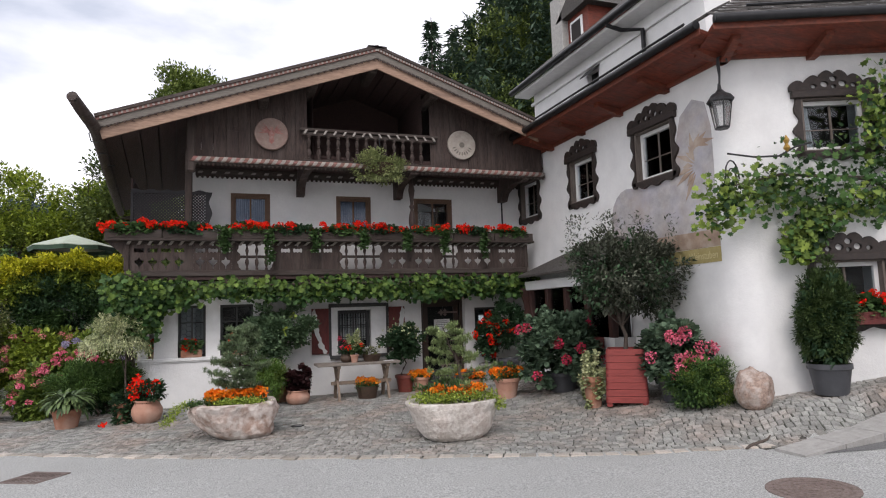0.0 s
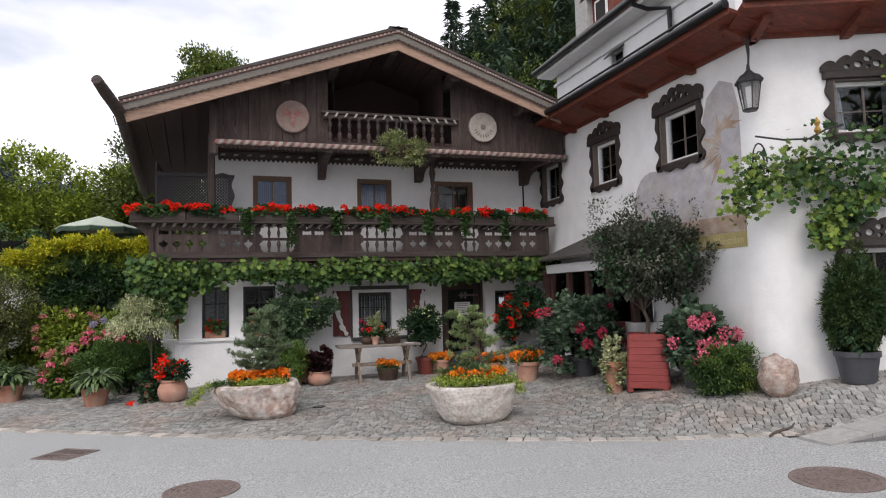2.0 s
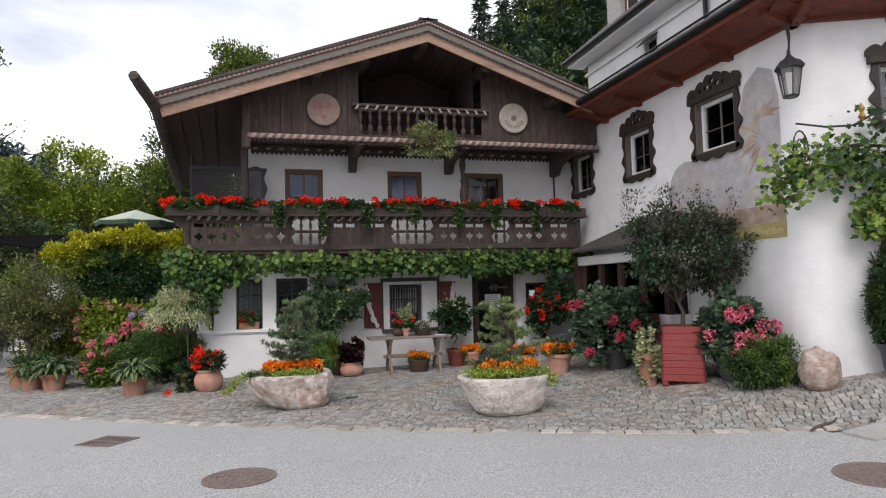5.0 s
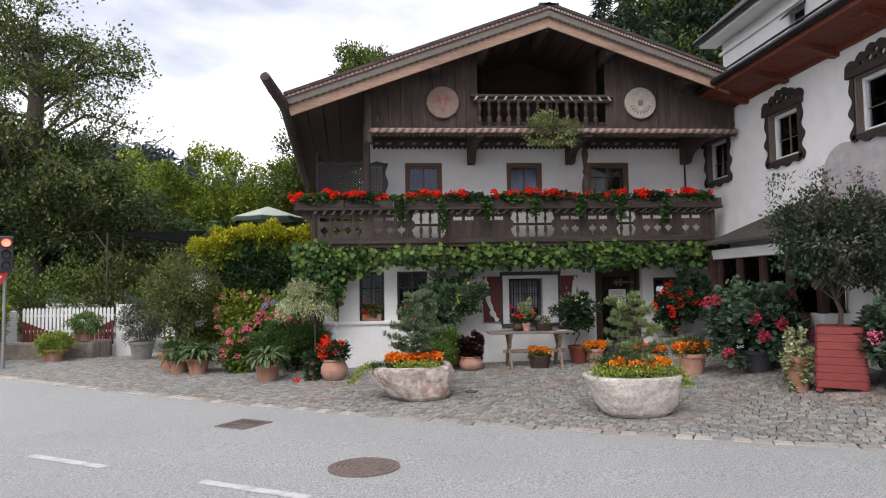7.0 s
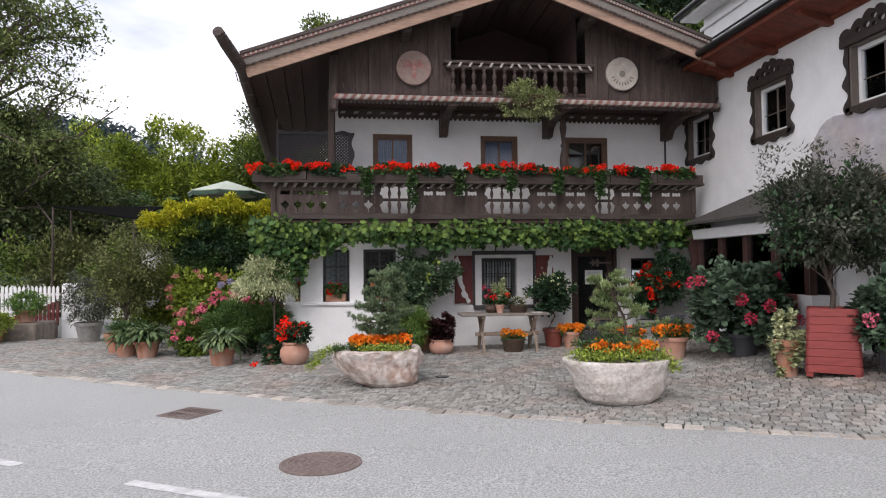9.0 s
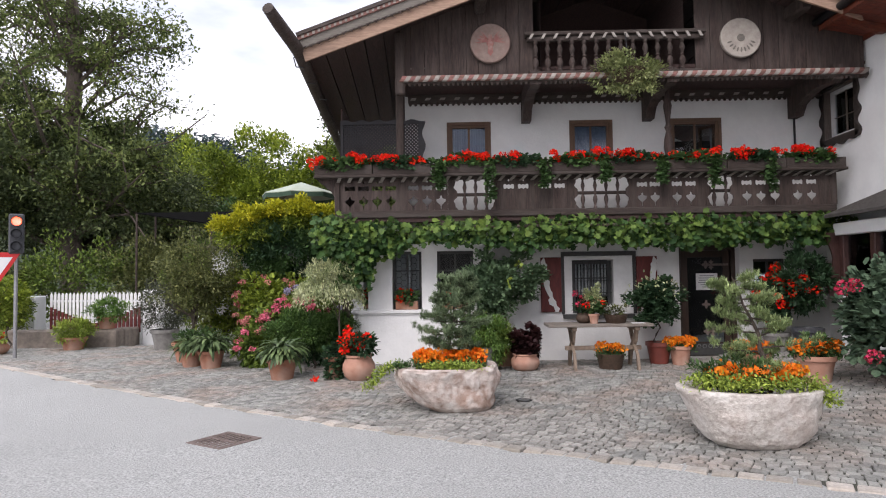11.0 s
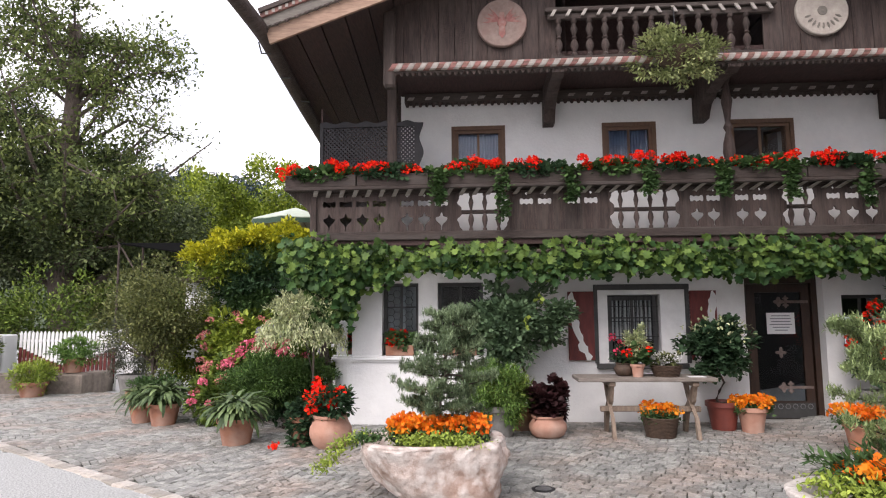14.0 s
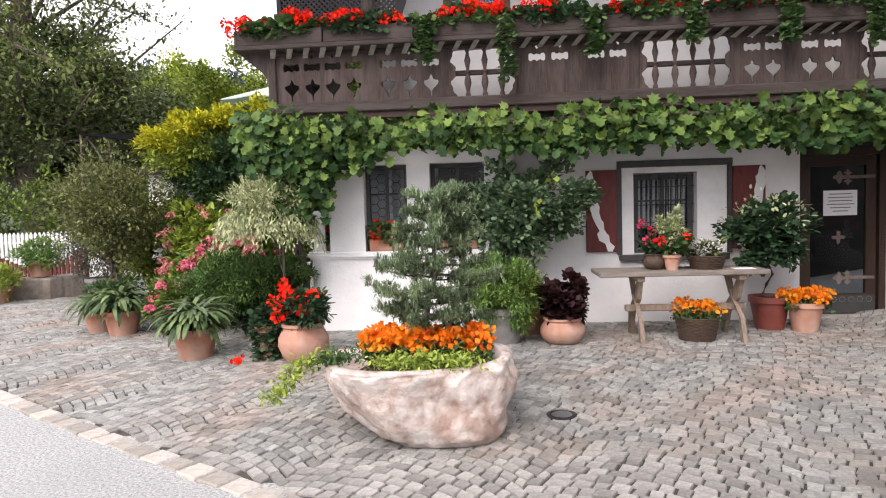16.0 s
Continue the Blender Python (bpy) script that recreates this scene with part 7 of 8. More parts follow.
# hedge behind the fence
for k, (x, y, rr, zc, m_) in enumerate(((-11.5, 22.3, (2.4, 0.9, 1.5), 1.7, L_GRAPE_Y), (-8.6, 22.0, (2.0, 0.9, 1.45), 1.7, L_SHRUB), (-6.8, 21.2, (1.3, 0.8, 1.4), 1.6, L_GRAPE_Y), (-13.9, 21.8, (1.8, 0.9, 1.4), 1.5, L_SHRUB), (-12.2, 19.9, (1.1, 0.6, 0.8), 1.1, L_BRIGHT), (-15.5, 20.5, (1.6, 1.2, 1.5), 1.4, L_SHRUB))):
    shrub("garden_shrub", x, y, rr, zc, 4200, 0.11, OVAL, m_, "bushy garden hedge shrub behind the fence", 140 + 8 * k, 70, "hedge")

# ---- balcony flowers ----
gx = np.random.default_rng(150)
N_BOX = 9
for k in range(N_BOX):
    x0 = -1.96 + k * 9.03 / N_BOX
    w = 9.03 / N_BOX - 0.015
    t = thing("flower_box", x0 + w / 2, PY - 0.08, 3.472, "weathered wooden balcony box of scarlet geraniums", "flower box", "balcony flower boxes")
    s = Shape()
    s.box(-w / 2, -0.115, 0, w / 2, 0.115, 0.165, 0.006)
    part("box", s, WOOD_H, t)
    p, d = crown((0, -0.03, 0.19), (w / 2 + 0.03, 0.19, 0.11), 900, 60, 0.22, 151 + k)
    part("foliage", leaves("foliage", p, d, 0.062, ROUND, L_DARK if k % 2 else L_MID, seed=160 + k), None, t, kind="stuff")
    n = 10 if k < 3 else 7
    p = []
    for c_ in gx.uniform(-w / 2 + 0.06, w / 2 - 0.06, n):
        base = np.array((c_, gx.uniform(-0.18, 0.05), 0.25 + 0.07 * gx.uniform(-0.8, 1)))
        m = int(gx.integers(1, 5))
        p += [base] + [base + gx.normal(size=3) * (0.07, 0.03, 0.022) for _ in range(m)]
    if k == 0:
        p += [(-w / 2 - 0.03, -0.12, 0.16), (-w / 2 - 0.06, -0.15, 0.24), (-w / 2 - 0.02, 0.1, 0.2)]
    heads(t, p, 0.056, 34, 0.036, P_RED, 170 + k, flat=0.8)
    part("flower_stalk", Shape().tube([(p[0][0], p[0][1], 0.12), tuple(p[0])], 0.004, 4), L_MID, t)
for k, x in enumerate((0.17, 1.04, 1.97, 2.99, 3.94, 4.82, 5.76)):
    t = thing("trailing_geranium", x, PY - 0.2, 3.66, "green trailing stems hanging over the balcony box", "hanging plant", "trailing balcony plants")
    m = 300
    q_ = gx.uniform(0, 1, m) ** 0.8
    drop_ = (0.5, 0.72, 0.48, 0.42, 0.45, 0.5, 0.6)[k]
    p = np.stack((0.06 * gx.normal(size=m) * (1 - 0.3 * q_) + 0.03 * np.sin(9 * q_ + k), -0.03 - 0.06 * gx.uniform(0, 1, m), 0.03 - drop_ * q_), 1)
    part("trailing_foliage", leaves("trailing_foliage", p, np.stack((0.6 * gx.normal(size=m), -0.7 * np.ones(m), -0.4 * np.ones(m)), 1), 0.058, ROUND, L_MID, seed=180 + k), None, t, kind="stuff")
    part("stem", Shape().tube([(0, 0.08, -0.02), (0, -0.02, 0.03), (0.02, -0.04, -0.5 * drop_), (-0.01, -0.05, -0.9 * drop_)], 0.005, 4), L_MID, t)
hb = thing("hanging_basket", 3.25, GY - 0.28, 4.64, "hanging basket overflowing with pale green creeping foliage", "hanging plant")
part("bowl", Shape().lathe([(0.05, 0.1), (0.22, 0.2), (0.28, 0.32), (0.02, 0.31)], 0, 0, 16), WICKER, hb)
part("hanger", Shape().tube([(0, 0, 0.3), (0, 0.1, 0.98)], 0.008, 5), IRON, hb)
p, d = crown((0, 0, 0.26), (0.56, 0.34, 0.38), 4200, 70, 0.24, 190, -0.9)
part("foliage", leaves("foliage", p, d, 0.05, OVAL, leafmat("creeping_thyme_leaf", (0.36, 0.4, 0.18), (0.17, 0.21, 0.08)), seed=191), None, hb, kind="stuff")

# ---- grapevines ----
def vine_leaves(t, line, n, spread, size, seed, m1=L_GRAPE, m2=L_GRAPE_Y, out=(0, -1, 0)):
    q = np.random.default_rng(seed)
    c = np.asarray(line, float)
    for m_, k, nm in ((m1, int(n * 0.7), "leaf_mass"), (m2, int(n * 0.3), "leaf_mass")):
        i = q.integers(0, len(c) - 1, k)
        u = q.uniform(0, 1, k)[:, None]
        p = c[i] * (1 - u) + c[i + 1] * u + np.asarray(spread) * np.clip(q.normal(size=(k, 3)), -1.7, 1.7)
        o = np.asarray(out) * 0.25 + (0, 0, -0.75) + 0.5 * q.normal(size=(k, 3))
        up = np.asarray(out) * 1.0 + (0, 0, 0.45) + np.zeros((k, 3))
        part(nm, leaves(nm, p, o, size, GRAPE, m_, up=up, seed=seed + 1, jitter=0.8, vary=0.5), None, t, kind="stuff")


t = thing("grapevine", -1.55, 14.2, ground_z(-1.5, 14.0), "grapevine trained along the underside of the balcony", "climber")
gi = t.matrix_basis.inverted()
s = Shape().tube([(-1.55, 14.3, 0.05), (-1.5, 14.25, 0.8), (-1.6, 14.1, 1.6), (-1.4, 13.7, 2.35), (0.5, 13.5, 2.55), (3, 13.48, 2.55), (6.8, 13.5, 2.55)], [0.05, 0.045, 0.04, 0.035, 0.03, 0.025, 0.012], 7)
s.tube([(-1.6, 14.3, 0.05), (-1.66, 14.2, 0.9), (-1.5, 14.15, 1.7), (-1.5, 13.8, 2.3)], [0.035, 0.03, 0.03, 0.025], 6)
part("stem", s, BARK, t).matrix_parent_inverse = gi
q = np.random.default_rng(201)
wob = [(x, 13.45, 2.5 + 0.05 * math.sin(3.1 * x) + 0.04 * math.sin(7.3 * x)) for x in np.linspace(-1.85, 7.0, 34)]
c0_ = len(t.children)
vine_leaves(t, wob, 6000, (0.1, 0.13, 0.105), 0.09, 202, L_GRAPE, L_GRAPE_M)
vine_leaves(t, [(x, 13.47, 2.33 + 0.07 * math.sin(2.3 * x + 1)) for x in np.linspace(-1.6, 6.9, 18)], 1000, (0.25, 0.09, 0.06), 0.1, 203, L_GRAPE, L_GRAPE_M)
vine_leaves(t, [(-1.75, 13.5, 2.55), (-1.5, 13.55, 2.35), (-1.2, 13.65, 2.3), (-0.7, 13.6, 2.4)], 1700, (0.18, 0.13, 0.16), 0.1, 204, L_GRAPE, L_GRAPE_M)
vine_leaves(t, [(-1.35, 13.55, 2.3), (-1.3, 13.6, 2.0), (-1.35, 13.62, 1.75)], 850, (0.17, 0.1, 0.16), 0.1, 206, L_GRAPE, L_GRAPE_M)
vine_leaves(t, [(1.5, 13.48, 2.45), (4.5, 13.48, 2.42), (6.9, 13.48, 2.45)], 600, (0.2, 0.1, 0.14), 0.11, 208, L_GRAPE, L_GRAPE_M)
for o in t.children[c0_:]:
    o.matrix_parent_inverse = gi
t = thing("wall_grapevine", 9.6, 6.2, ground_z(9.6, 6.2), "grapevine climbing over the front of the inn", "climber")
gi = t.matrix_basis.inverted()
fl = lambda u, o, z: tuple(FRONT @ Vector((u, -o, z)))
s = Shape().tube([fl(2.7, 0.1, 0.8), fl(2.75, 0.12, 2.0), fl(2.6, 0.12, 3.2), fl(1.8, 0.12, 3.6), fl(0.6, 0.15, 3.7), fl(-0.3, 0.3, 3.5)], [0.05, 0.045, 0.04, 0.03, 0.02, 0.01], 7)
s.tube([fl(2.6, 0.12, 3.2), fl(2.5, 0.15, 4.2), fl(2.3, 0.15, 5.0)], [0.03, 0.02, 0.01], 6)
part("stem", s, BARK, t).matrix_parent_inverse = gi
c0_ = len(t.children)
fo = tuple((FRONT.to_3x3() @ Vector((0, -1, 0))))
vine_leaves(t, [fl(3.6, 0.2, 3.9), fl(2.8, 0.22, 3.8), fl(2.0, 0.22, 3.6), fl(1.2, 0.22, 3.5), fl(0.5, 0.22, 3.6)], 3200, (0.32, 0.1, 0.36), 0.08, 210, L_GRAPE_Y, L_GRAPE, out=fo)
vine_leaves(t, [fl(0.9, 0.2, 3.45), fl(0.2, 0.25, 3.5), fl(-0.3, 0.35, 3.35), fl(-0.5, 0.35, 3.1)], 700, (0.2, 0.1, 0.2), 0.078, 212, L_GRAPE_Y, L_GRAPE, out=fo)
vine_leaves(t, [fl(2.1, 0.2, 3.3), fl(1.1, 0.2, 3.1), fl(0.8, 0.2, 2.75), fl(0.75, 0.2, 2.6)], 850, (0.18, 0.08, 0.14), 0.08, 214, L_GRAPE_Y, L_GRAPE, out=fo)
vine_leaves(t, [fl(2.0, 0.2, 4.2), fl(2.4, 0.2, 4.8), fl(3.0, 0.2, 5.1), fl(3.5, 0.2, 4.6)], 1700, (0.36, 0.08, 0.3), 0.08, 216, L_GRAPE_Y, L_GRAPE, out=fo)
for o in t.children[c0_:]:
    o.matrix_parent_inverse = gi

# lantern, scroll bracket and mural on the inn
LP = (7.0, 7.3)
t = thing("wall_lantern", LP[0], LP[1], 4.4, "hanging black iron lantern with clear panes", "lantern")
s = Shape()
s.lathe([(0.1, 0.0), (0.11, 0.02), (0.1, 0.03)], 0, 0, 6)
for k in range(6):
    a = math.pi * k / 3
    s.tube([(0.1 * math.cos(a), 0.1 * math.sin(a), 0.02), (0.16 * math.cos(a), 0.16 * math.sin(a), 0.4)], 0.009, 5)
part("cage", s, IRON, t)
part("roof", Shape().lathe([(0.19, 0.4), (0.2, 0.43), (0.15, 0.5), (0.08, 0.54), (0.03, 0.6), (0.02, 0.68)], 0, 0, 6), IRON, t)
lg = bpy.data.materials.new("lantern_glass")
lg.use_nodes = True
lg.node_tree.nodes["Principled BSDF"].inputs["Transmission Weight"].default_value = 0.9
lg.node_tree.nodes["Principled BSDF"].inputs["Roughness"].default_value = 0.15
part("pane", Shape().lathe([(0.092, 0.03), (0.15, 0.4)], 0, 0, 6), lg, t)
part("chain", Shape().tube([(0, 0, 0.66), (0.01, 0, 0.8), (-0.01, 0, 0.95), (0.02, 0.02, 1.08)], 0.01, 5), IRON, t)
part("hook", Shape().tube([(0.02, 0.02, 0.6), (0.06, 0.03, 0.9), (0.05, 0.03, 1.1), (0.12, -0.02, 1.12), (0.14, -0.05, 1.02)], 0.016, 6), IRON, t)
t = thing("iron_scroll_bracket", 7.2, 7.45, 3.9, "wrought-iron sign bracket with gilded leaf", "bracket")
part("arm", Shape().tube([(-0.1, -0.1, 0.15), (0.15, -0.35, 0.05), (0.4, -0.55, 0.03), (0.6, -0.65, 0.15), (0.8, -0.75, 0.2)], 0.014, 6), IRON, t)
part("scroll", Shape().tube([(-0.15 + 0.14 * math.cos(a) * (1 - a / 16), -0.2, -0.25 + 0.3 * math.sin(a) * (1 - a / 16)) for a in [0.4 * i for i in range(28)]], 0.012, 5), IRON, t)
part("gilded_leaf", Shape().lathe([(0.01, 0.08), (0.05, 0.14), (0.02, 0.2), (0.045, 0.25), (0.005, 0.33)], 0.5, -0.6, 8), GOLD, t)
mu = thing("wall_mural", 7.24, 9.0, 2.5, "faded fresco with an ochre lettered band on the inn wall", "mural")
mi = mu.matrix_basis.inverted()
def mpart(name, shape, material, label=""):
    ob = part(name, shape, material, mu, label)
    ob.matrix_parent_inverse = mi
    return ob
big = [(su(10.0 + 0.52 * math.cos(radians(18 * k - 90))), 3.42 + 0.62 * math.sin(radians(18 * k - 90))) for k in range(11)]
big += [(su(9.6), 4.0), (su(8.75), 3.98), (su(8.6), 4.5), (su(8.45), 4.95), (su(8.15), 5.15), (su(7.88), 5.02), (su(7.78), 4.6), (su(7.78), 2.8)]
mpart("painting", Shape(SIDE).prism(big, -0.005, -0.0015), FRESCO, "faded grey landscape fresco")
mpart("frame_band", Shape(SIDE).prism([(su(9.3), 2.74), (su(7.76), 2.74), (su(7.76), 3.0), (su(9.3), 3.02)], -0.009, -0.0055), FRESCO_BROWN)
mpart("lettered_band", Shape(SIDE).prism([(su(9.1), 2.5), (su(7.76), 2.5), (su(7.76), 2.735), (su(9.1), 2.735)], -0.009, -0.0055), OCHRE, "ochre band lettered in gothic type")
for k in range(15):
    a_ = -0.55 + k * 0.3
    L_ = 0.36 + 0.12 * math.sin(2.3 * k)
    cx_, cz_ = su(8.2) + 0.03 * math.sin(k), 4.42 - 0.035 * k
    dx_, dz_ = math.cos(a_ + 0.4), math.sin(a_ + 0.4)
    mpart("painted_feather", Shape(SIDE).prism([(cx_, cz_), (cx_ + L_ * 0.5 * dx_ - 0.045 * dz_, cz_ + L_ * 0.5 * dz_ + 0.045 * dx_), (cx_ + L_ * dx_, cz_ + L_ * dz_ - 0.05), (cx_ + L_ * 0.5 * dx_ + 0.045 * dz_, cz_ + L_ * 0.5 * dz_ - 0.045 * dx_)], -0.0075 - 0.0003 * k, -0.0055), FRESCO_BROWN)
for txt, y_, w_ in (("Tiroler", 8.95, 0.45), ("Weinstuben", 8.45, 0.62)):
    cu = bpy.data.curves.new("letters", "FONT")
    cu.body, cu.size, cu.extrude = txt, 0.17, 0.001
    tmp = new("letters_tmp", cu)
    me = bpy.data.meshes.new_from_object(tmp)
    bpy.data.objects.remove(tmp)
    me.materials.append(mat("pale_letter_paint_" + txt.lower(), (0.6, 0.52, 0.3), (0.5, 0.42, 0.22), 0.9))
    ob = part("lettering", me, None, mu, "pale painted lettering")
    xs_ = [v.co.x for v in me.vertices]
    k = w_ / (max(xs_) - min(xs_))
    for v in me.vertices:
        v.co = SIDE @ Vector((su(y_) + (v.co.x - min(xs_)) * k, -0.011 - v.co.z, 2.56 + v.co.y))
    ob.matrix_parent_inverse = mi

# geranium pots on the bay ledge
for k, (x, y, w) in enumerate(((-0.45, BY + 0.03, 0.2), (0.42, BY + 0.03, 0.24), (-1.2, FY + 0.12, 0.1))):
    t = thing("ledge_planter", x, y, 1.121, "terracotta trough of red geraniums on the bay ledge", "flower box", "bay ledge planters")
    part("box", Shape().box(-w, -0.06, 0, w, 0.06, 0.15, 0.01), TERRA, t)
    foliage(t, (0, -0.02, 0.22), (w + 0.06, 0.12, 0.13), 200, 0.06, ROUND, L_MID, 700 + k, 16)
    heads(t, crown((0, -0.05, 0.3), (w, 0.1, 0.16), 8, 8, 0.2, 710 + k)[0], 0.045, 24, 0.04, P_RED, 720 + k)

# ---- trees and hills ----
def big_tree(name, x, y, h, radii, zc, n, size, material, label, seed, trunk_r=0.35, clumps=90, spread=0.2, shell=0.35, limb=26, low=-0.8):
    t = thing(name, x, y, ground_z(x, y) - 0.05, label, "tree")
    tips = crown((0, 0, zc), tuple(0.85 * q for q in radii), limb, limb, 0.1, seed + 1, low)[0]
    limbs(t, (0, 0, 0), (0.3, 0, zc + radii[2] * 0.35), trunk_r, tips, seed + 2, bend=0.15)
    part("crown", leaves("crown", *crown((0, 0, zc), radii, n * 2, clumps, spread, seed, low, shell), size * 0.68, LOZENGE, material, seed=seed + 3), None, t, kind="stuff")
    return t


t = thing("beech_tree", -13.9, 26.0, ground_z(-13.9, 26.0) - 0.05, "tall tree with shade-darkened lower leaves and open upper limbs", "tree")
q = np.random.default_rng(301)
bole = [(0.12 * math.sin(1.3 * k), 0.1 * math.cos(1.7 * k), 1.55 * k) for k in range(9)]
s = Shape().tube(bole, [0.46 - 0.03 * k for k in range(9)], 9)
hi_p, hi_d = [], []
for k in range(64):
    f = q.uniform(0.18, 0.99)
    i_ = min(7, int(8 * f))
    b0 = Vector(bole[i_]).lerp(Vector(bole[i_ + 1]), 8 * f - i_)
    a_ = 2.4 * k
    reach = (7.6 - 4.0 * f) * q.uniform(0.55, 1.0)
    w_ = Vector((math.cos(a_), 0.7 * math.sin(a_), 0))
    mid = b0 + w_ * reach * 0.5 + Vector((0, 0, reach * q.uniform(0.1, 0.5)))
    tip = b0 + w_ * reach + Vector((0, 0, reach * q.uniform(-0.05, 0.85)))
    r_ = 0.14 - 0.08 * f
    s.tube([b0, mid, tip], [r_, r_ * 0.6, r_ * 0.15], 5)
    for g in range(5):
        e_ = mid.lerp(tip, q.uniform(-0.4, 0.8))
        tw = e_ + Vector(tuple(q.normal(size=3) * (0.7, 0.55, 0.5)))
        s.tube([e_, tw], [r_ * 0.4, r_ * 0.1], 4)
        if f > 0.15:
            m = 95
            u_ = q.uniform(0.3, 1.1, m)[:, None]
            hi_p.append(np.array(e_) * (1 - u_) + np.array(tw) * u_ + q.normal(size=(m, 3)) * (0.32, 0.28, 0.22))
            hi_d.append(q.normal(size=(m, 3)) + (0, 0, -0.1))
    if f > 0.15:
        m = 110
        u_ = q.uniform(0.15, 1.08, m)[:, None]
        hi_p.append(np.array(mid) * (1 - u_) + np.array(tip) * u_ + q.normal(size=(m, 3)) * (0.3, 0.26, 0.15))
        hi_d.append(q.normal(size=(m, 3)) + (0, 0, -0.1))
part("trunk", s, BARK, t)
# lower crown coloured as shaded, upper crown as lit
part("crown", leaves("crown", *crown((0, 0, 4.8), (6.3, 3.6, 3.3), 46000, 190, 0.15, 300, -0.75, 0.3), 0.14, LOZENGE, L_TREE_SHADED, seed=305), None, t, kind="stuff")
part("upper_crown", leaves("upper_crown", np.concatenate(hi_p), np.concatenate(hi_d), 0.15, OVAL, L_TREE_LIT, seed=307), None, t, "airy upper foliage, daylight put into its lighter green", kind="stuff")
big_tree("beech_tree", -18.5, 26.0, 12, (5.5, 4.5, 5.0), 6.0, 24000, 0.17, L_TREE_SHADED, "tree at the garden's far edge in shade-darkened leaf colour", 304, 0.4, 90, 0.17)
big_tree("garden_tree", -12.0, 28.0, 6, (4.5, 2.5, 2.4), 3.1, 9000, 0.22, L_TREE_SHADED, "dark low-branched garden tree", 308, 0.25, 80)
big_tree("sunny_tree", -10.0, 35, 9, (4.4, 3.5, 4.2), 5.6, 14000, 0.26, L_BRIGHT, "bright yellow-green broadleaf tree", 312, 0.3, 90, 0.18)
big_tree("sunny_tree", -5.2, 34, 9, (3.8, 3.2, 4.3), 5.9, 13000, 0.26, L_BRIGHT, "bright yellow-green broadleaf tree", 316, 0.3, 80, 0.18)
big_tree("sunny_tree", -15.0, 38, 9, (4.4, 3.2, 4.3), 5.8, 9000, 0.28, L_BRIGHT, "bright yellow-green broadleaf tree", 318, 0.3, 80, 0.18)
big_tree("broadleaf_tree", -3.4, 31, 9, (2.6, 2.4, 4.0), 6.4, 8000, 0.24, L_FOREST, "dark green broadleaf tree behind the house", 320, 0.3, 80, 0.18)
big_tree("broadleaf_tree", -1.31, 36, 14, (2.2, 2.2, 2.6), 12.7, 12000, 0.26, L_FOREST, "round green tree top above the roof", 324, 0.35, 120, 0.3, 0.6)
big_tree("broadleaf_tree", -7.5, 28, 6, (2.4, 2.0, 2.0), 3.2, 5000, 0.2, L_MID, "small green tree behind the terrace", 328, 0.2, 60, 0.2)


def hill_z(x, y):
    a = 46 * math.exp(-(((x - 45) / 30) ** 2 + ((y - 62) / 20) ** 2))
    b = 39 * math.exp(-(((x + 95) / 85) ** 2 + ((y - 190) / 45) ** 2))
    return a + b - 1.0


s = Shape()
gx_, gy_ = [-200 + 8 * i for i in range(46)], [38 + 8 * i for i in range(30)]
for x in gx_:
    for y in gy_:
        s.v.append((x, y, hill_z(x, y)))
for i in range(len(gx_) - 1):
    for j in range(len(gy_) - 1):
        k = i * len(gy_) + j
        s.f.append((k, k + len(gy_), k + len(gy_) + 1, k + 1))
s.smooth = True
HILLG = mat("forest_floor", (0.05, 0.07, 0.03), (0.025, 0.04, 0.018), 0.95, 0.4)
tagged(new("backdrop", s.mesh("backdrop", HILLG)), "wooded hillside beyond the houses", "hill", kind="structure")
q = np.random.default_rng(400)
pts, ways, dark_p, dark_w, far_p, far_w = [], [], [], [], [], []
made = 0
while made < 1160:
    if made < 460:
        x, y = q.uniform(14, 50), q.uniform(42, 62)
    else:
        x, y = q.uniform(-150, 5), q.uniform(150, 195)
    z = hill_z(x, y)
    far = y > 130
    h = q.uniform(3.5, 8) * (0.9 if far else 1)
    if z < 2 or (not far and (x < 0.34 * y or z + 1.25 * h - 1.9 > y * (0.45 + 1.3 * (x / y - 0.363)))):
        made += 0.14
        continue
    if q.uniform() < (0.42 if not far else 2.0):
        m = 240 if not far else 90
        u = q.uniform(0, 1, m) ** 0.7
        a = q.uniform(0, 2 * math.pi, m)
        rr = h * 0.24 * u * q.uniform(0.5, 1.0, m)
        (far_p if far else dark_p).append(np.stack((x + rr * np.cos(a), y + rr * np.sin(a), z + h * 1.6 * (1 - u)), 1))
        (far_w if far else dark_w).append(np.stack((np.cos(a), np.sin(a), -0.5 * np.ones(m)), 1))
    else:
        p, d = crown((x, y, z + h * 0.55), (h * 0.42, h * 0.42, h * 0.55), 1050, 40, 0.2, int(q.integers(1, 9999)), -0.7)
        pts.append(p)
        ways.append(d)
    made += 1
tagged(new("far_woods", leaves("far_woods", np.concatenate(pts), np.concatenate(ways), 0.24, LOZENGE, L_FOREST, seed=401)), "mixed green woods on the hillside", "woods", kind="stuff")
tagged(new("far_conifers", leaves("far_conifers", np.concatenate(dark_p), np.concatenate(dark_w), 0.9, NARROW, L_SPRUCE, seed=402)), "dark spruces among the hillside woods", "woods", kind="stuff")

# spruce green shifted to blue: distance haze mixed into the leaf colour
L_FAR_HAZE = leafmat("hazy_spruce_needle", (0.085, 0.12, 0.125), (0.05, 0.075, 0.08), scale=0.05)
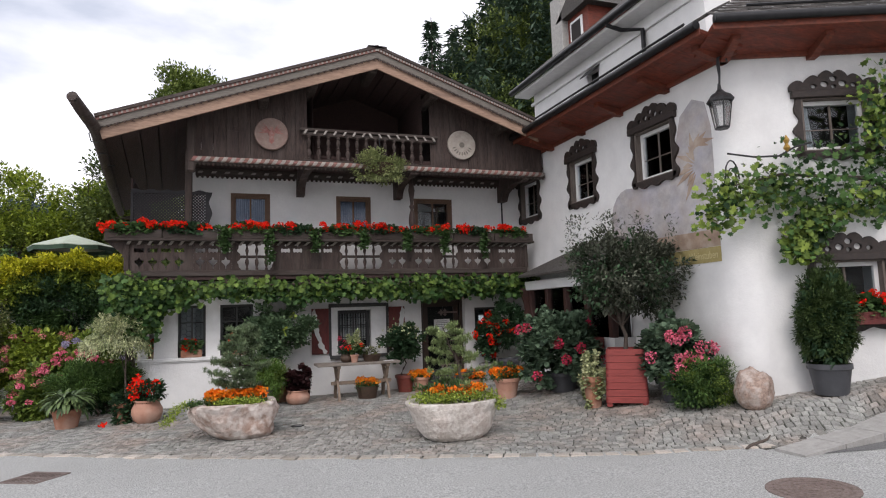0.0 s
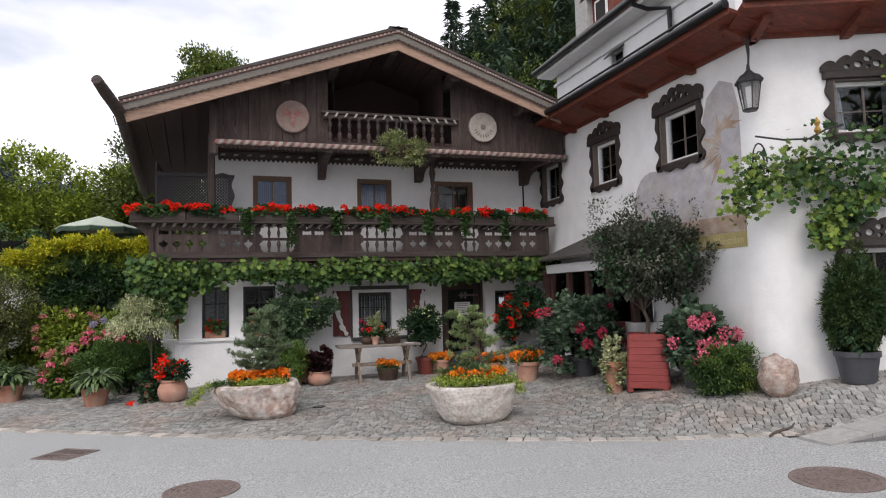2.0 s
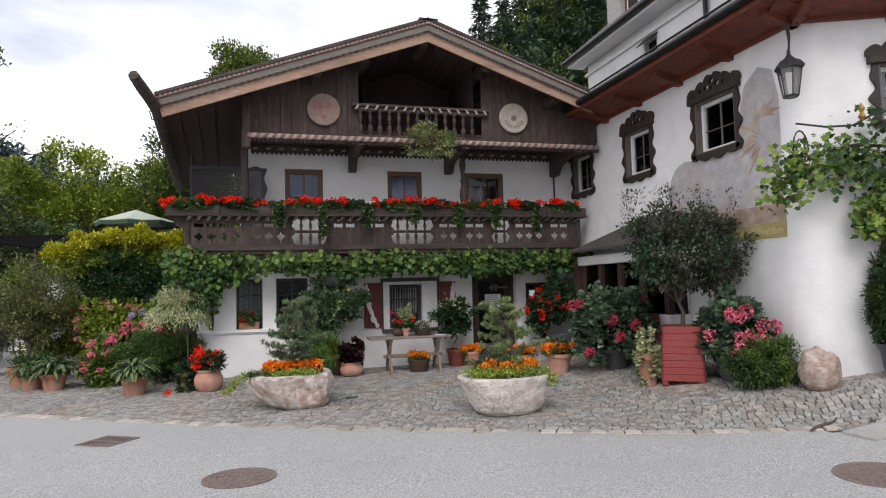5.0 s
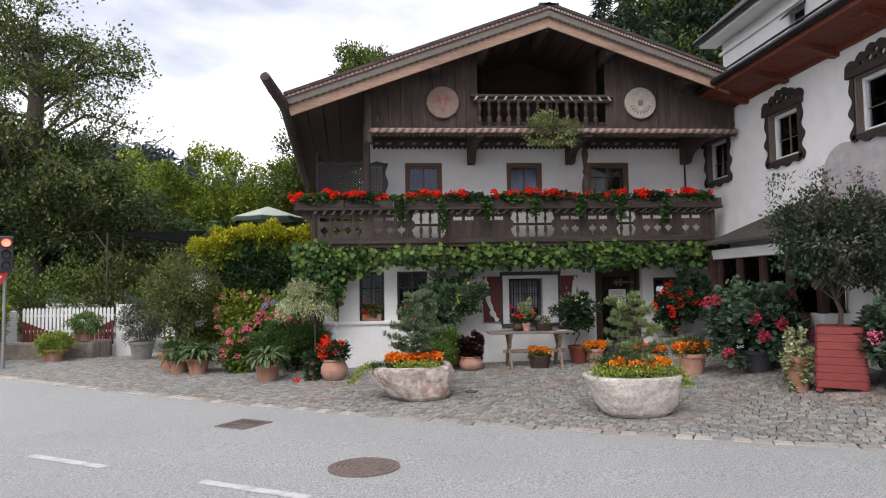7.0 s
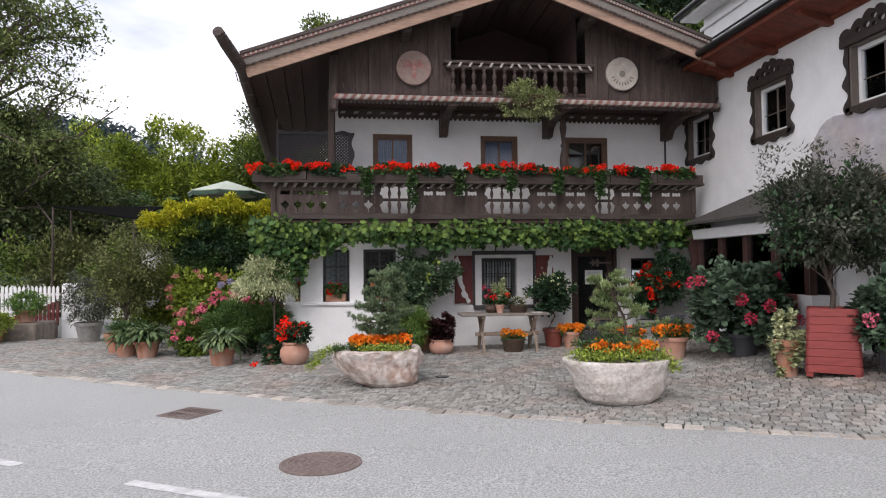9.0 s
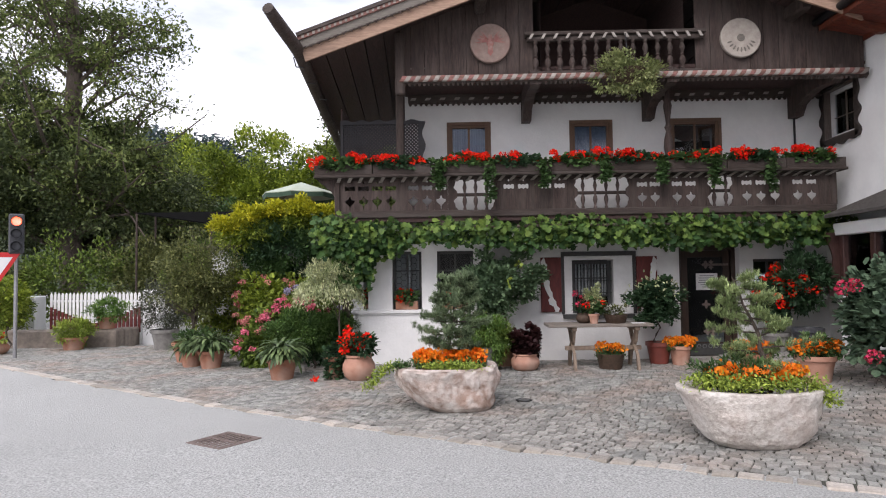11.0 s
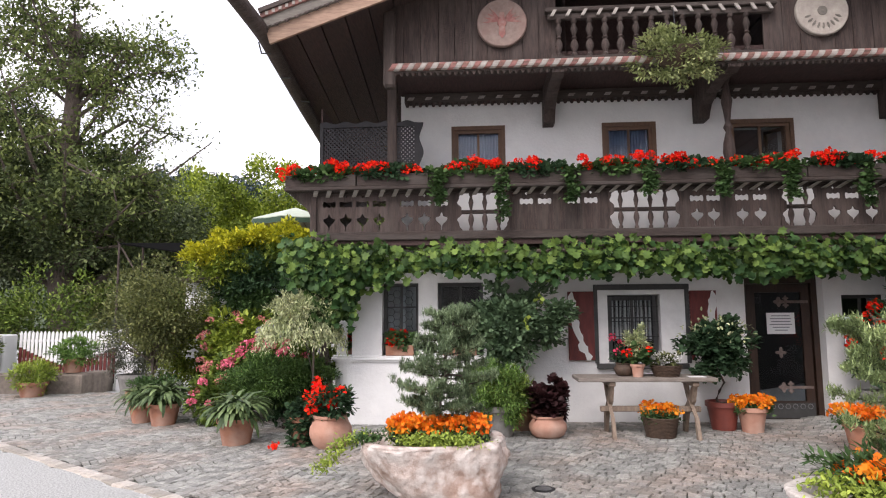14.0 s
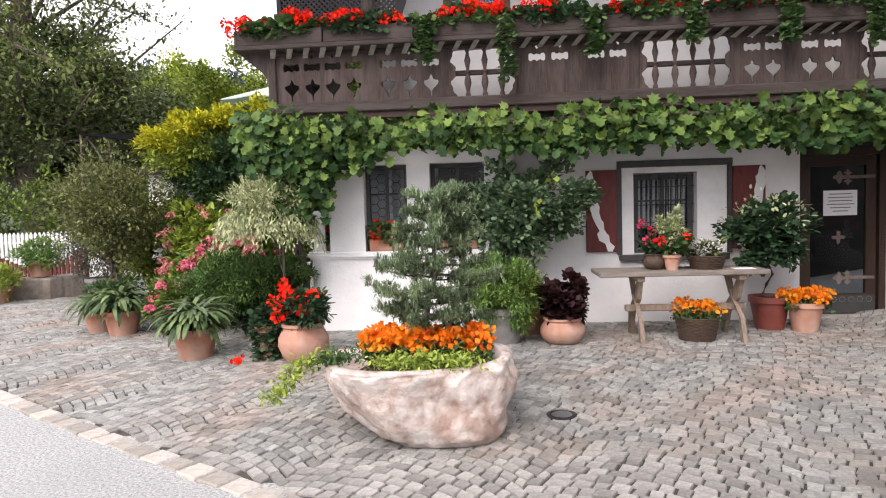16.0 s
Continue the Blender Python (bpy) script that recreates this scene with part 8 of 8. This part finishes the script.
tagged(new("far_conifers", leaves("far_conifers", np.concatenate(far_p), np.concatenate(far_w), 2.6, NARROW, L_FAR_HAZE, seed=403)), "spruce forest on the distant hill, tinted blue for haze", "woods", kind="stuff")


def spruce(x, y, z, h, seed):
    t = thing("spruce_tree", x, y, z, "dark pointed spruce on the hillside", "tree")
    part("trunk", Shape().tube([(0, 0, -1), (0, 0, h)], [0.25, 0.03], 7), BARK, t)
    r = np.random.default_rng(seed)
    m = 2600
    tier = r.integers(0, 16, m)
    u = (tier + 0.6 * r.uniform(0, 1, m)) / 16.0
    a = 2.399 * (tier * 7 + r.integers(0, 7, m)) + 0.16 * r.normal(size=m)
    f = r.uniform(0.1, 1, m)
    rr = h * 0.24 * (1.03 - u) * f
    p = np.stack((rr * np.cos(a), rr * np.sin(a), 0.05 * h + 0.95 * h * u - 0.25 * rr), 1)
    part("crown", leaves("crown", p, np.stack((np.cos(a), np.sin(a), -0.45 * np.ones(m)), 1), 0.55, NARROW, L_SPRUCE, seed=seed), None, t, kind="stuff")


for k, (x, y, top) in enumerate(((17.85, 51, 29.0), (20.6, 53, 23.5), (21.6, 50, 25.0), (23.2, 51, 28.0), (24.6, 49, 24.0), (17.6, 54, 21.0))):
    spruce(x, y, hill_z(x, y) - 1, top - hill_z(x, y), 410 + k)

# ---- street furniture ----
t = thing("yield_sign", -9.75, 16.55, ground_z(-9.75, 16.55), "red-bordered yield sign on a grey steel post", "road sign", turn=34)
part("post", Shape().tube([(0, 0, 0), (0, 0, 3.1)], 0.045, 12), STEEL, t)
tri = lambda k, z: [(-0.45 * k, z + 0.26 * k), (0.45 * k, z + 0.26 * k), (0.0, z - 0.52 * k)]
part("plate", Shape().prism(tri(1.0, 2.12), -0.065, -0.055), SIGN_RED, t)
part("plate_face", Shape().prism(tri(0.66, 2.1), -0.07, -0.066), SIGN_WHITE, t)
part("sticker", Shape().box(-0.06, -0.074, 2.05, 0.03, -0.0705, 2.12), mat("blue_sticker", (0.05, 0.2, 0.4), (0.04, 0.16, 0.34), 0.5), t)
t = thing("traffic_light", -9.45, 16.75, ground_z(-9.45, 16.75), "black traffic light showing red", "traffic light", turn=34)
part("post", Shape().tube([(0, 0.05, 0), (0, 0.05, 3.1)], 0.04, 10), STEEL, t)
part("housing", Shape().box(-0.15, -0.1, 2.35, 0.15, 0.08, 3.25, 0.03), ANTHRACITE, t)
red = bpy.data.materials.new("lit_red_lamp")
red.use_nodes = True
red.node_tree.nodes["Principled BSDF"].inputs["Emission Color"].default_value = (1.0, 0.09, 0.02, 1)
red.node_tree.nodes["Principled BSDF"].inputs["Emission Strength"].default_value = 2.2
for z, m_ in ((3.08, red), (2.8, ANTHRACITE), (2.52, ANTHRACITE)):
    part("lamp", Shape(Matrix.Translation((0, -0.1, z)) @ pose(0, 0, 0, 90)).lathe([(0.1, 0.0), (0.09, 0.02), (0.02, 0.03)], 0, 0, 16), m_, t)
    part("hood", Shape(Matrix.Translation((0, -0.1, z)) @ pose(0, 0, 0, 90)).lathe([(0.115, 0.0), (0.115, 0.12), (0.108, 0.12), (0.108, 0.0)], 0, 0, 16), ANTHRACITE, t)


def manhole(x, y, r, label):
    t = thing("manhole_cover", x, y, ground_z(x, y), label, "manhole cover")
    ex, ey = (ground_z(x + r, y) - ground_z(x - r, y)) / (2 * r), (ground_z(x, y + r) - ground_z(x, y - r)) / (2 * r)
    t.matrix_basis = Matrix.Translation((x, y, ground_z(x, y) + 0.004)) @ Matrix.Rotation(math.atan(ey), 4, "X") @ Matrix.Rotation(-math.atan(ex), 4, "Y")
    part("frame", Shape().lathe([(r, -0.02), (r, 0.008), (r * 0.93, 0.01), (r * 0.92, 0.006), (0.01, 0.006)], 0, 0, 40), RUST, t)
    for k in range(5):
        q = r * (0.16 + 0.16 * k)
        part("ring", Shape().tube([(q * math.cos(a), q * math.sin(a), 0.007) for a in [2 * math.pi * i / 32 for i in range(33)]], 0.008, 4), RUST, t)
    for k in range(12):
        a = math.pi * k / 6
        part("rib", Shape().tube([(0.2 * r * math.cos(a), 0.2 * r * math.sin(a), 0.007), (0.86 * r * math.cos(a), 0.86 * r * math.sin(a), 0.007)], 0.006, 4), RUST, t)


manhole(-0.31, 6.99, 0.36, "round rusty cast-iron manhole cover in the road")
manhole(5.3, 4.82, 0.4, "round rusty cast-iron manhole cover in the road")
t = thing("storm_drain", -2.06, 9.46, ground_z(-2.06, 9.46), "square rusty drain grate beside the kerb", "drain", turn=-32)
part("frame", Shape(pose(0, 0, 0, -90)).slab([-0.27, 0.27], [-0.27, 0.27], [(-0.23, -0.23, 0.23, 0.23)], -0.012, 0.02), RUST, t)
# flat black plate painting the darkness below the grate, no hollow
part("pit", Shape().box(-0.23, -0.23, -0.005, 0.23, 0.23, 0.002), NET, t)
for k in range(7):
    u = -0.2 + k * 0.066
    part("bar", Shape().box(u - 0.016, -0.23, 0.003, u + 0.016, 0.23, 0.012, 0.002), RUST, t)
part("cross_bar", Shape().box(-0.23, -0.016, 0.004, 0.23, 0.016, 0.0125), RUST, t)
LINEPAINT = mat("road_paint", (0.66, 0.66, 0.65), (0.5, 0.5, 0.49), 0.8, 14, 0.3, 120, c3=(0.3, 0.3, 0.3), c3scale=6, c3amt=0.5)
for k in range(-4, 4):
    d = Vector((1.08, -0.64)).normalized()
    c = Vector((-1.28, 6.4)) + d * 2.62 * k
    n_ = Vector((d.y, -d.x)) * 0.06
    a, b = c - d * 0.63, c + d * 0.63
    s = Shape()
    for i in range(6):
        p, e = a.lerp(b, i / 6), a.lerp(b, (i + 1) / 6)
        o = len(s.v)
        for v in (p - n_, p + n_, e + n_, e - n_):
            s.v.append((v.x, v.y, ground_z(v.x, v.y) + 0.004))
        s.f.append((o, o + 1, o + 2, o + 3))
    tagged(new("road_marking", s.mesh("road_marking", LINEPAINT)), "white dashed road marking", "road marking", kind="structure")
t = thing("ground_light", 1.29, 11.02, ground_z(1.29, 11.02), "round recessed ground light with steel rim", "lamp")
part("rim", Shape().lathe([(0.11, -0.01), (0.11, 0.012), (0.085, 0.016), (0.08, 0.01), (0.01, 0.01)], 0, 0, 28), IRON, t)
part("lens", Shape().lathe([(0.075, 0.011), (0.05, 0.016), (0.005, 0.017)], 0, 0, 24), STEEL, t)
st = [(6.0 + 0.1 * k, 6.3 + 0.035 * k + 0.02 * math.sin(k)) for k in range(7)]
tagged(new("stick", Shape().tube([(x, y, ground_z(x, y) + 0.02) for x, y in st], [0.012, 0.018, 0.02, 0.02, 0.018, 0.014, 0.008], 6).mesh("stick", BARK)), "dark stick lying on the paving", "stick")

# raised kerb of the lane beside the inn
for k in range(9):
    x0, x1 = 6.25 + k * 0.6, 6.25 + (k + 1) * 0.6 - 0.012
    s = Shape()
    y0, y1 = lambda x: 5.7 - 0.04 * (x - 6.25), lambda x: 6.12 - 0.03 * (x - 6.2)
    for low in (False, True):
        for x, y in ((x0, y0(x0)), (x1, y0(x1)), (x1, y1(x1)), (x0, y1(x0))):
            top = ground_z(x, 5.9) + 0.012 + 0.065 * min(x - 6.2, 3.0)
            s.v.append((x, y, ground_z(x, y) - 0.06 if low else top))
    s.f += [(0, 1, 2, 3), (4, 7, 6, 5), (0, 4, 5, 1), (1, 5, 6, 2), (2, 6, 7, 3), (3, 7, 4, 0)]
    ob = tagged(new("kerb_stone", s.mesh("kerb_stone", CONCRETE)), "pale concrete kerb of the rising lane", "kerb", kind="structure")

LANE = mat("dark_patched_asphalt", (0.2, 0.2, 0.2), (0.1, 0.1, 0.1), 0.85, 55, 1.0, 90, c3=(0.26, 0.26, 0.25), c3scale=0.8, c3amt=0.4)
s = Shape()
for k in range(24):
    for x in (6.5 + 0.2 * k, 6.7 + 0.2 * k):
        for y in (5.69 - 0.04 * (x - 6.25), 5.69 - 0.04 * (x - 6.25) - 0.02 - 0.34 * (x - 6.5)):
            s.v.append((x, y, ground_z(x, y) + 0.005))
    o = 4 * k
    s.f.append((o + 1, o + 3, o + 2, o))
tagged(new("road_patch", s.mesh("road_patch", LANE)), "darker patched asphalt of the side lane below the kerb", "road", kind="structure")

# ---- granite setts ----
def sett_mesh(name, w, d, h, seed, material):
    r = np.random.default_rng(seed)
    j = lambda: r.uniform(-0.006, 0.006)
    top = [(-w / 2 + j(), -d / 2 + j()), (w / 2 + j(), -d / 2 + j()), (w / 2 + j(), d / 2 + j()), (-w / 2 + j(), d / 2 + j())]
    s = Shape()
    s.v = [(x * 0.9, y * 0.9, h + 0.3 * j()) for x, y in top] + [(x, y, h - 0.008) for x, y in top] + [(x * 1.02, y * 1.02, -0.02) for x, y in top]
    s.f = [(0, 1, 2, 3)] + [(i, i + 4, (i + 1) % 4 + 4, (i + 1) % 4) for i in range(4)] + [(i + 4, i + 8, (i + 1) % 4 + 8, (i + 1) % 4 + 4) for i in range(4)]
    s.smooth = False
    return s.mesh(name, material)


KD = Vector((0.862, -0.507))
KN = Vector((0.507, 0.862))
q = np.random.default_rng(500)
WSTRIPE, ROW = 1.3, 0.09
arch = lambda u: 0.17 * (1 - (2 * u / WSTRIPE) ** 2)
big_v, big_f, near = [], [], 0
SETT_FACES = [(0, 1, 2, 3)] + [(i, i + 4, (i + 1) % 4 + 4, (i + 1) % 4) for i in range(4)] + [(i + 4, i + 8, (i + 1) % 4 + 8, (i + 1) % 4 + 4) for i in range(4)]
for stripe in range(-11, 12):
    for row in range(-24, 160):
        edge = lambda e: 0.06 * math.sin(row * 2.3 + e * 5.1 + 1.7 * math.sin(row * 1.1))
        u = -WSTRIPE / 2 + edge(stripe)
        u_end = WSTRIPE / 2 + edge(stripe + 1)
        while u < u_end - 0.03:
            w = min(q.uniform(0.078, 0.135), u_end - u)
            if u_end - u - w < 0.06:
                w = u_end - u
            v = row * ROW - 4.0
            cs = []
            for a, b in ((u + 0.0056, -ROW / 2 + 0.0056), (u + w - 0.0056, -ROW / 2 + 0.0056), (u + w - 0.0056, ROW / 2 - 0.0056), (u + 0.0056, ROW / 2 - 0.0056)):
                ac = max(-WSTRIPE / 2, min(WSTRIPE / 2, a))
                cs.append(Vector((0.0, 9.5)) + KD * (stripe * WSTRIPE + a + q.uniform(-0.009, 0.009)) + KN * (v + b + arch(ac) + q.uniform(-0.008, 0.008)))
            c = sum(cs, Vector((0, 0))) / 4
            u += w
            if not (on_court(c.x, c.y) and (c.x > 6.3 or on_court(c.x - 0.09, c.y - 0.165))):
                continue
            dz = q.uniform(-0.004, 0.004)
            tilt = Vector((q.uniform(-0.02, 0.02), q.uniform(-0.02, 0.02)))
            one = []
            for p in cs:
                p2 = c + (p - c) * 0.91
                one.append((p2.x, p2.y, ground_z(p2.x, p2.y) + 0.006 + dz + tilt.dot(p2 - c)))
            one += [(p.x, p.y, ground_z(p.x, p.y) - 0.002 + dz + tilt.dot(p - c)) for p in cs] + [(p.x, p.y, ground_z(p.x, p.y) - 0.03) for p in cs]
            if near < 300 and -0.9 < c.x < 2.6 and c.y < 10.3:
                near += 1
                s = Shape()
                zc_ = ground_z(c.x, c.y)
                s.v, s.f = [(x - c.x, y - c.y, z - zc_) for x, y, z in one], SETT_FACES
                ob = new("sett", s.mesh("sett", SETT_ONE))
                ob.parent = bed
                ob.location = (c.x, c.y, zc_)
            else:
                o = len(big_v)
                big_v += one
                big_f += [tuple(o + i for i in f) for f in SETT_FACES]
me = bpy.data.meshes.new("setts")
me.from_pydata(big_v, [], big_f)
me.materials.append(SETT)
ob = new("sett_field", me)
ob.parent = bed
tagged(ob, "weathered grey granite setts laid in arcs", kind="stuff")
kerbs = [sett_mesh("kerb_sett", 0.2 + 0.012 * (k % 4), 0.15, 0.008, 700 + k, KERB) for k in range(8)]
x, k = -11.0, 0
while x < 6.3:
    x1 = x + 0.185
    a, b = Vector((x, kerb_y(x))), Vector((x1, kerb_y(x1)))
    c = (a + b) / 2
    d = (b - a).normalized()
    c += Vector((-d.y, d.x)) * 0.09
    ob = new("kerb_sett", kerbs[k % 8])
    ob.parent = bed
    ob.matrix_basis = Matrix.LocRotScale((c.x, c.y, ground_z(c.x, c.y)), Euler((0, 0, math.atan2(d.y, d.x))), ((b - a).length / 0.246, 1.1, 1.2))
    x, k = x1, k + 1

# plain unseen buildings, added to close the place and darken reflections and low light
ACROSS = mat("across_plaster", (0.5, 0.48, 0.45), (0.4, 0.38, 0.36), 0.9, 1.2, 0.2, 20)
for x0, x1, h in ((-30, -9, 5.0), (-8.5, 8, 5.5), (8.5, 30, 5.0)):
    s = Shape().box(x0, -22, -0.2, x1, -15, h, 0.05)
    s.add([(x0 - 0.5, -22.5, h), (x1 + 0.5, -22.5, h), (x1 + 0.5, -14.4, h), (x0 - 0.5, -14.4, h), (x0 - 0.5, -18.5, h + 2.5), (x1 + 0.5, -18.5, h + 2.5)], [(3, 2, 5, 4), (0, 4, 5, 1), (0, 3, 4), (1, 5, 2), (0, 1, 2, 3)])
    tagged(new("wall_across", s.mesh("wall_across", ACROSS)), "plain grey building added out of view to darken reflections", "building", kind="structure")
